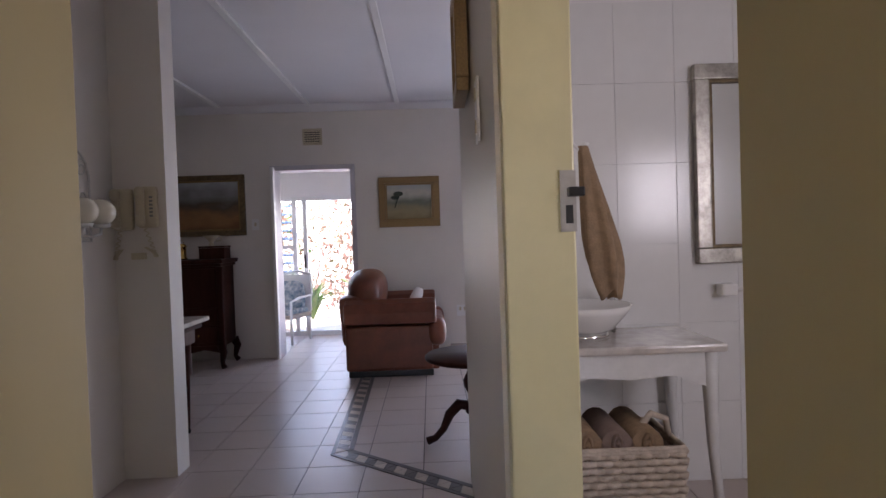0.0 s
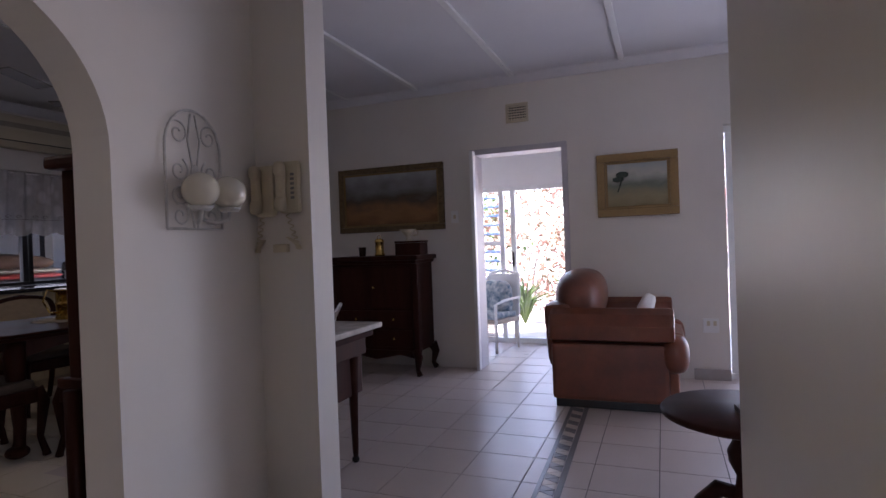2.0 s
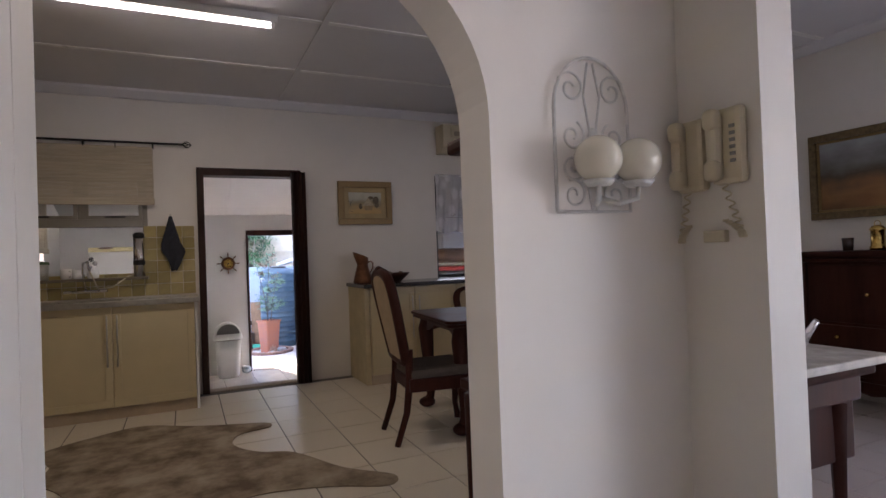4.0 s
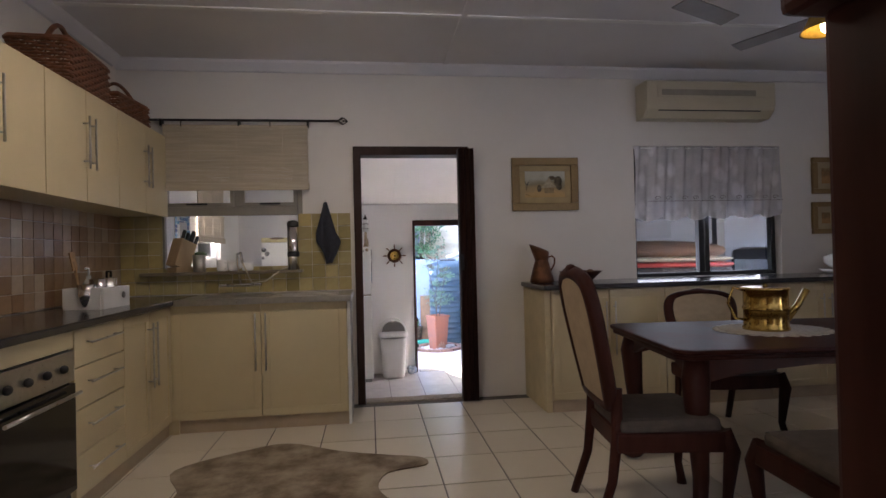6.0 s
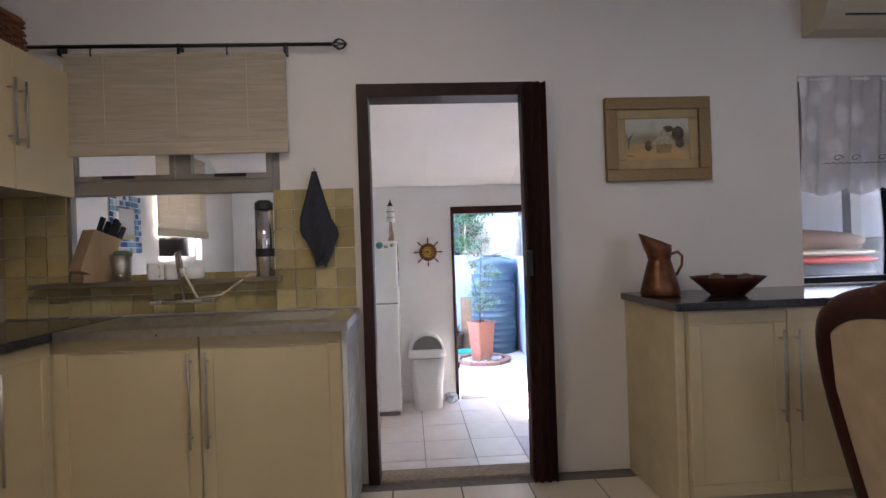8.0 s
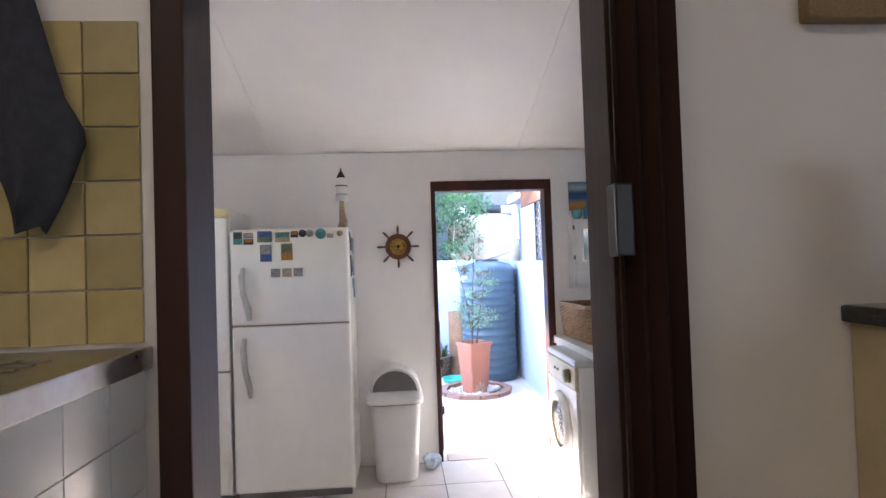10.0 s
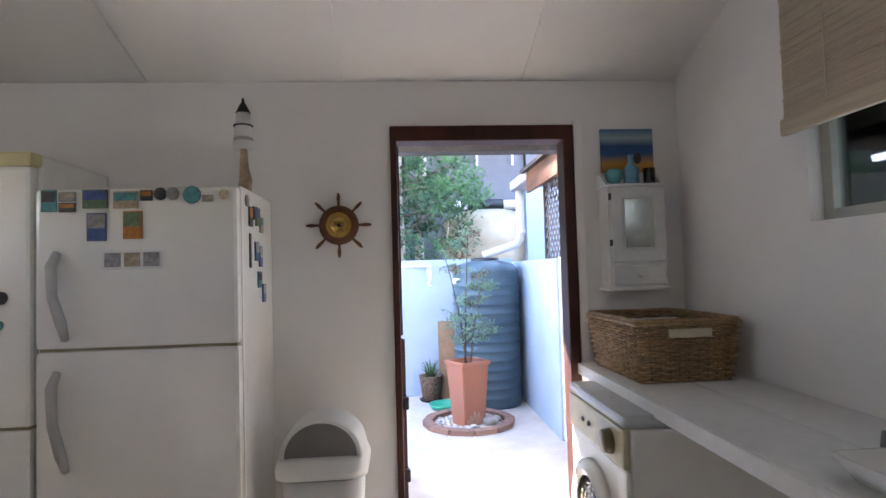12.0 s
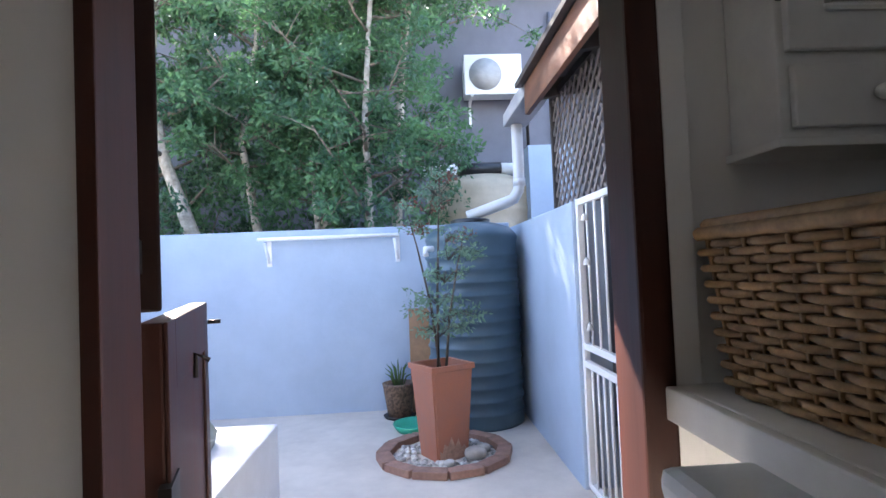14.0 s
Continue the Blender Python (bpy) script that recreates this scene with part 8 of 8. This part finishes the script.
part("top_rail", box(nb(), -0.04, LX, -0.01, 0.03, LZ, LZ + 0.05), LATTICE, la)
part("white_post", box(nb(), LX - 0.10, LX - 0.06, -0.03, -0.005, -0.06, LZ), WPLASTIC, la)
nr = thing("neighbour_roof", pose(-11.9, 4.05, 1.74), "weathered timber eave of the neighbouring lean-to roof", "roof")
part("fascia", box(nb(), 0.0, 2.75, 0.0, 0.035, 0.0, 0.21, 0.004), OLDWOOD, nr, "sun-bleached brown fascia board")
part("roof_deck", box(nb(), -0.06, 2.75, -0.05, 1.6, 0.0, 0.03, 0, Matrix.Translation((0, 0, 0.215)) @ Matrix.Rotation(radians(9), 4, "X")), LATTICE, nr)
for i in range(4):
    part("rafter", box(nb(), 0.05 + i * 0.85, 0.10 + i * 0.85, 0.035, 1.4, 0.07, 0.19, 0, Matrix.Rotation(radians(9), 4, "X")), LATTICE, nr)
part("soffit_bracket", tube(nb(), [(1.55, 0.05, 0.02), (1.55, 0.12, -0.05), (1.55, 0.20, -0.02)], 0.018, 8), WHITEMETAL, nr)
# neighbouring house, its air conditioner and beige tank
nh = thing("neighbour_house", pose(-18.0, 5.0, -0.75), "dark grey rendered neighbouring house", "house")
part("wall", box(nb(), -0.6, 0.0, -14.0, 9.0, 0, 6.4), GREYWALL, nh)
part("roof", box(nb(), -0.8, 0.35, -14.0, 9.2, 6.4, 6.6), TRIM, nh)
part("base_band", box(nb(), 0.0, 0.02, -14.0, 9.0, 0.0, 1.9), mat("dark_base_paint", (0.035, 0.035, 0.042), 0.8), nh)
for y in (0.9, 1.05):
    part("pipe", tube(nb(), [(0.06, y, 0.5), (0.06, y, 6.0)], 0.045, 8), GREYWALL, nh)
wn_ = part("window", box(nb(), 0.0, 0.03, 1.3, 2.6, 3.0, 4.4), DARKALU, nh)
part("frame", box(nb(), 0.02, 0.05, 1.25, 1.32, 2.9, 4.5), TRIM, wn_)
oc = thing("outdoor_ac_unit", pose(-17.95, 4.75, 3.62), "white outdoor air conditioner unit on wall brackets", "air conditioner")
part("case", box(nb(), 0.10, 0.45, -0.50, 0.50, 0.02, 0.72, 0.015), WPLASTIC, oc)
part("fan_grille", lathe(nb(), [(0.0, 0.0), (0.27, 0.0), (0.28, 0.012), (0.0, 0.02)], n=30), mat("grey_white_grille", (0.42, 0.42, 0.42), 0.5), oc).matrix_local = pose(0.45, -0.14, 0.37, 0, 90, 0)
for y in (-0.38, 0.38):
    part("bracket", prism(nb(), [(0, 0.02), (0.45, 0.02), (0.45, -0.01), (0.06, -0.05), (0.03, -0.45), (0, -0.45)], y - 0.02, y + 0.02, "y"), WPLASTIC, oc)
part("pipes", tube(nb(), [(0.2, 0.50, 0.3), (0.2, 0.62, 0.25), (0.05, 0.64, 0.1), (0.05, 0.64, -1.4)], 0.03, 8), BLACK, oc)
bgt = thing("beige_water_tank", pose(-16.6, 4.35, -0.75), "large beige ribbed water tank behind the wall", "water tank")
prof = [(0, 0), (0.85, 0)]
for i in range(8):
    prof += [(0.85, 0.2 + i * 0.28), (0.87, 0.25 + i * 0.28), (0.87, 0.32 + i * 0.28), (0.85, 0.37 + i * 0.28)]
prof += [(0.85, 2.55), (0.80, 2.65), (0.45, 2.80), (0, 2.82)]
part("shell", lathe(nb(), prof, n=48), BEIGETANK, bgt)
rp = thing("rolled_pipe_lagging", pose(-16.3, 4.3, 2.03), "black and white wrapped pipe on the beige tank", "pipe")
part("black_wrap", tube(nb(), [(0, -0.35, 0.11), (0, 0.30, 0.11)], 0.10, 12), BLACK, rp)
part("white_wrap", tube(nb(), [(0, 0.30, 0.11), (0, 0.62, 0.10)], 0.085, 12), WPLASTIC, rp)
part("white_wrap", tube(nb(), [(0, -0.9, 0.10), (0, -0.35, 0.11)], 0.085, 12), WPLASTIC, rp)


# trees behind the wall
def tree(m, seed, trunk, r0, spread, label, low=0.3, limbs=16, tufts=9, per=95, size=0.08):
    """A tree on a trunk given as (x, y, z) points: limbs that fork into twigs, each twig with its own tufts of leaves."""
    r = random.Random(seed)
    t = thing("tree", m, label, "tree", "trees behind the wall")
    tp = [Vector(p) for p in trunk]
    n = len(tp) - 1
    part("trunk", tube(nb(), tp, [r0 * (1 - 0.75 * i / n) for i in range(n + 1)], 10), BARK, t)
    cl = []
    twigs = nb()
    for k in range(limbs):
        f = low + (0.98 - low) * k / (limbs - 1)
        i = min(n - 1, int(f * n))
        p = tp[i].lerp(tp[i + 1], f * n - i)
        a = k * 2.4 + r.uniform(-0.5, 0.5)
        L = spread * r.uniform(0.55, 1.0) * (1.15 - 0.45 * f)
        q = p + Vector((L * math.cos(a), L * math.sin(a), L * r.uniform(0.15, 0.8)))
        mid = p.lerp(q, 0.45) + Vector((r.gauss(0, 0.06), r.gauss(0, 0.06), -0.06 * L))
        rl = r0 * 0.42 * (1.1 - 0.6 * f)
        part("limb", tube(nb(), [p, mid, q], [rl, rl * 0.6, 0.008], 6), BARKD, t)
        for j in range(tufts):
            s = r.uniform(0.3, 1.0)
            b = p.lerp(mid, s / 0.45) if s < 0.45 else mid.lerp(q, (s - 0.45) / 0.55)
            e = b + Vector((r.gauss(0, 0.26), r.gauss(0, 0.26), r.gauss(0.08, 0.2))) * spread
            if abs(e.y - p.y) < 0.20 and e.x > p.x - 0.1:
                continue
            tube(twigs, [b, b.lerp(e, 0.5) + Vector((0, 0, 0.03)), e], [0.010, 0.006, 0.003], 4)
            cl.append((e.x, e.y, e.z, r.uniform(0.13, 0.27)))
    tagged(part("twig", twigs, BARKD, t), kind="stuff")
    leaf_part("crown", leaves_mesh(r, cl, per, size, 0.2, 0.42, 0.75), LEAF, t)
    return t


TR = "evergreen tree with pale mottled trunk and small glossy leaves"
tree(pose(-14.7, 2.76, -0.75), 1, [(0, 0.02, 0), (0, 0, 1.2), (0.02, -0.02, 2.3), (0, -0.03, 3.3), (-0.05, 0.08, 4.7), (-0.1, 0.2, 6.4)], 0.07, 1.35, TR, 0.36, 22, 10)
tree(pose(-14.9, 2.13, -0.75), 2, [(0, 0.02, 0), (0, 0, 1.6), (0.03, -0.05, 2.3), (0, -0.1, 3.1), (-0.1, -0.05, 4.2)], 0.05, 1.0, TR, 0.42, 15, 9)
tree(pose(-14.6, 0.9, -0.75), 3, [(0, 0, 0), (0, -0.16, 1.9), (-0.1, -0.5, 2.8), (-0.2, -0.7, 3.8), (-0.4, -0.6, 5.6)], 0.105, 1.25, TR, 0.52, 13, 8)
tree(pose(-15.2, 1.25, -0.75), 4, [(0, 0, 0), (0, 0.05, 2.0), (0.05, -0.1, 3.1), (0, 0.1, 4.4), (0.0, 0.2, 6.0)], 0.07, 1.3, TR, 0.40, 18, 9)
tree(pose(-15.8, 3.0, -0.75), 5, [(0, 0, 0), (0, 0.05, 2.5), (0.1, 0.2, 4.4), (0, 0.5, 6.2), (0, 0.6, 7.6)], 0.09, 1.7, TR, 0.52, 18, 9)
tree(pose(-15.6, -0.4, -0.75), 6, [(0, 0, 0), (0, 0.1, 2.0), (0.1, 0.0, 3.8), (0, 0.2, 6.4)], 0.10, 1.6, TR, 0.22, 20, 10)
tree(pose(-16.3, 1.9, -0.75), 7, [(0, 0, 0), (0, 0.1, 2.4), (0.1, 0.0, 4.6), (0, 0.2, 7.4)], 0.10, 1.7, TR, 0.40, 18, 9)
tree(pose(-15.2, -1.8, -0.75), 8, [(0, 0, 0), (0, 0.1, 2.2), (0.1, 0.0, 4.2), (0, 0.2, 6.8)], 0.10, 1.6, TR, 0.25, 16, 9)
tree(pose(-15.0, 3.45, -0.75), 9, [(0, 0, 0), (0, 0.05, 1.4), (0.05, 0.0, 2.2), (0, 0.1, 2.9)], 0.03, 0.5, TR, 0.6, 8, 5, 50, 0.07)
for i, (x, y) in enumerate(((-16.8, 0.6), (-16.6, 2.2), (-16.8, -1.2), (-16.6, -3.0))):
    hd_ = thing("hedge_shrub", pose(x, y, -0.75), "dense dark green shrub behind the wall", "shrub", "shrubs behind the wall")
    r = random.Random(40 + i)
    bm = nb()
    for k in range(5):
        tube(bm, [(0, 0, 0), (r.uniform(-0.4, 0.4), r.uniform(-0.4, 0.4), 2.2)], [0.03, 0.01], 5)
    part("stems", bm, BARK, hd_)
    leaf_part("crown", leaves_mesh(r, [(r.uniform(-0.5, 0.5), r.uniform(-0.8, 0.8), r.uniform(0.4, 3.8), 0.38) for _ in range(80)], 45, 0.10, 0.4, 0.45), LEAF, hd_)

# ---- floor tiles ----


def tile_mesh(w, d, material):
    bm = box(nb(), -w / 2, w / 2, -d / 2, d / 2, -0.012, 0.0)
    me = bpy.data.meshes.new("tile")
    bm.to_mesh(me)
    bm.free()
    me.materials.append(material)
    return me


def tile_floor(name, label, x0, x1, y0, y1, z, pw, pd, gap, material, near, ox=0.0, oy=0.0, skip=None):
    """A tiled floor: the tiles inside the stretch near = (x0, x1, y0, y1) are single pieces, the rest one joined mesh."""
    t = thing(name, pose(0, 0, z), label, "floor tiles", kind="structure")
    me = tile_mesh(pw - gap, pd - gap, material)
    vs, fs = [], []
    base_v = [tuple(v.co) for v in me.vertices]
    base_f = [tuple(p.vertices) for p in me.polygons]
    i0, i1 = math.floor((x0 - ox) / pw), math.ceil((x1 - ox) / pw)
    k0, k1 = math.floor((y0 - oy) / pd), math.ceil((y1 - oy) / pd)
    for i in range(i0, i1):
        for k in range(k0, k1):
            x, y = ox + (i + 0.5) * pw, oy + (k + 0.5) * pd
            if x < x0 or x > x1 or y < y0 or y > y1:
                continue
            if skip and skip(x, y):
                continue
            if near[0] < x < near[1] and near[2] < y < near[3]:
                o = new("tile", me)
                o.parent = t
                o.location = (x, y, random.uniform(-0.0006, 0.0))
            else:
                n = len(vs)
                vs += [(a + x, b + y, c) for a, b, c in base_v]
                fs += [tuple(n + q for q in f) for f in base_f]
    if vs:
        m2 = bpy.data.meshes.new("far_tiles")
        m2.from_pydata(vs, [], fs)
        m2.materials.append(material)
        o = new("far_tiles", m2)
        o.parent = t
        tagged(o, kind="stuff")
    return t


def living_side(x, y):
    return x > -3.1 and y > 3.45


tile_floor("floor_tiles_living", "pale beige glazed floor tiles with dark joints", -3.1, 2.8, -1.7, 8.0, 0.0, 0.325, 0.33, 0.006, TILE, (-1.8, 0.5, 1.9, 6.6), -0.94, 0.45, lambda x, y: x < -1.78 and not living_side(x, y))
tile_floor("floor_tiles_kitchen", "cream glazed kitchen floor tiles", -6.0, -1.78, 0.2, 6.4, 0.0, 0.40, 0.348, 0.009, TILE2, (-5.95, -2.4, 0.8, 4.8), -5.42, 2.487, living_side)
tile_floor("floor_tiles_laundry", "pale glazed laundry floor tiles", -8.95, -6.1, 0.42, 4.17, ZL, 0.42, 0.39, 0.006, TILE3, (-9, -6, 0.4, 4.2), -8.09, 2.335)

# mosaic border let into the living room floor
mb = thing("mosaic_border", pose(0, 0, 0), "grey and cream triangle mosaic border in the floor", "mosaic", kind="structure")
MG = mat("mosaic_grey", (0.13, 0.115, 0.115), 0.35, var=0.15, rand=0.1)
MC = mat("mosaic_cream", (0.56, 0.47, 0.38), 0.35, var=0.1, rand=0.1)
corner = Vector((-0.52, 3.585))
ends = (Vector((-0.60, 6.4)), Vector((0.285, 2.945)))
W = 0.13
for e in ends:
    d = (e - corner)
    L = d.length
    d.normalize()
    nrm = Vector((d.y, -d.x)) if e is ends[0] else Vector((-d.y, d.x))
    def at(s, w, z):
        p = corner + d * s + nrm * w
        return (p.x, p.y, z)
    for w0, w1 in ((0.0, 0.022), (W - 0.03, W)):
        bm = nb()
        vv = [bm.verts.new(at(s, w, z)) for z in (0.0, 0.0035) for s, w in ((0.0, w0), (L, w0), (L, w1), (0.0, w1))]
        for f in ((4, 5, 6, 7), (0, 1, 5, 4), (1, 2, 6, 5), (2, 3, 7, 6), (3, 0, 4, 7)):
            bm.faces.new([vv[i] for i in f])
        bmesh.ops.recalc_face_normals(bm, faces=bm.faces[:])
        part("edge_strip", bm, MG, mb)
    n = int(L / 0.075)
    for i in range(n):
        s0, s1 = i * 0.075 + 0.03, i * 0.075 + 0.103
        for tri, mm in ((((s0, 0.025), (s1, 0.025), ((s0 + s1) / 2, W - 0.034)), MG if i % 2 else MC), ((((s0 + s1) / 2 + 0.003, W - 0.034), (s1 + 0.034, W - 0.034), (s1 + 0.001, 0.027)), MC if i % 2 else MG)):
            bm = nb()
            lo = [bm.verts.new(at(s, w, 0.0)) for s, w in tri]
            hi = [bm.verts.new(at(s, w, 0.0032)) for s, w in tri]
            bm.faces.new(hi)
            for q in range(3):
                bm.faces.new((lo[q], lo[(q + 1) % 3], hi[(q + 1) % 3], hi[q]))
            bmesh.ops.recalc_face_normals(bm, faces=bm.faces[:])
            part("triangle_tile", bm, mm, mb)
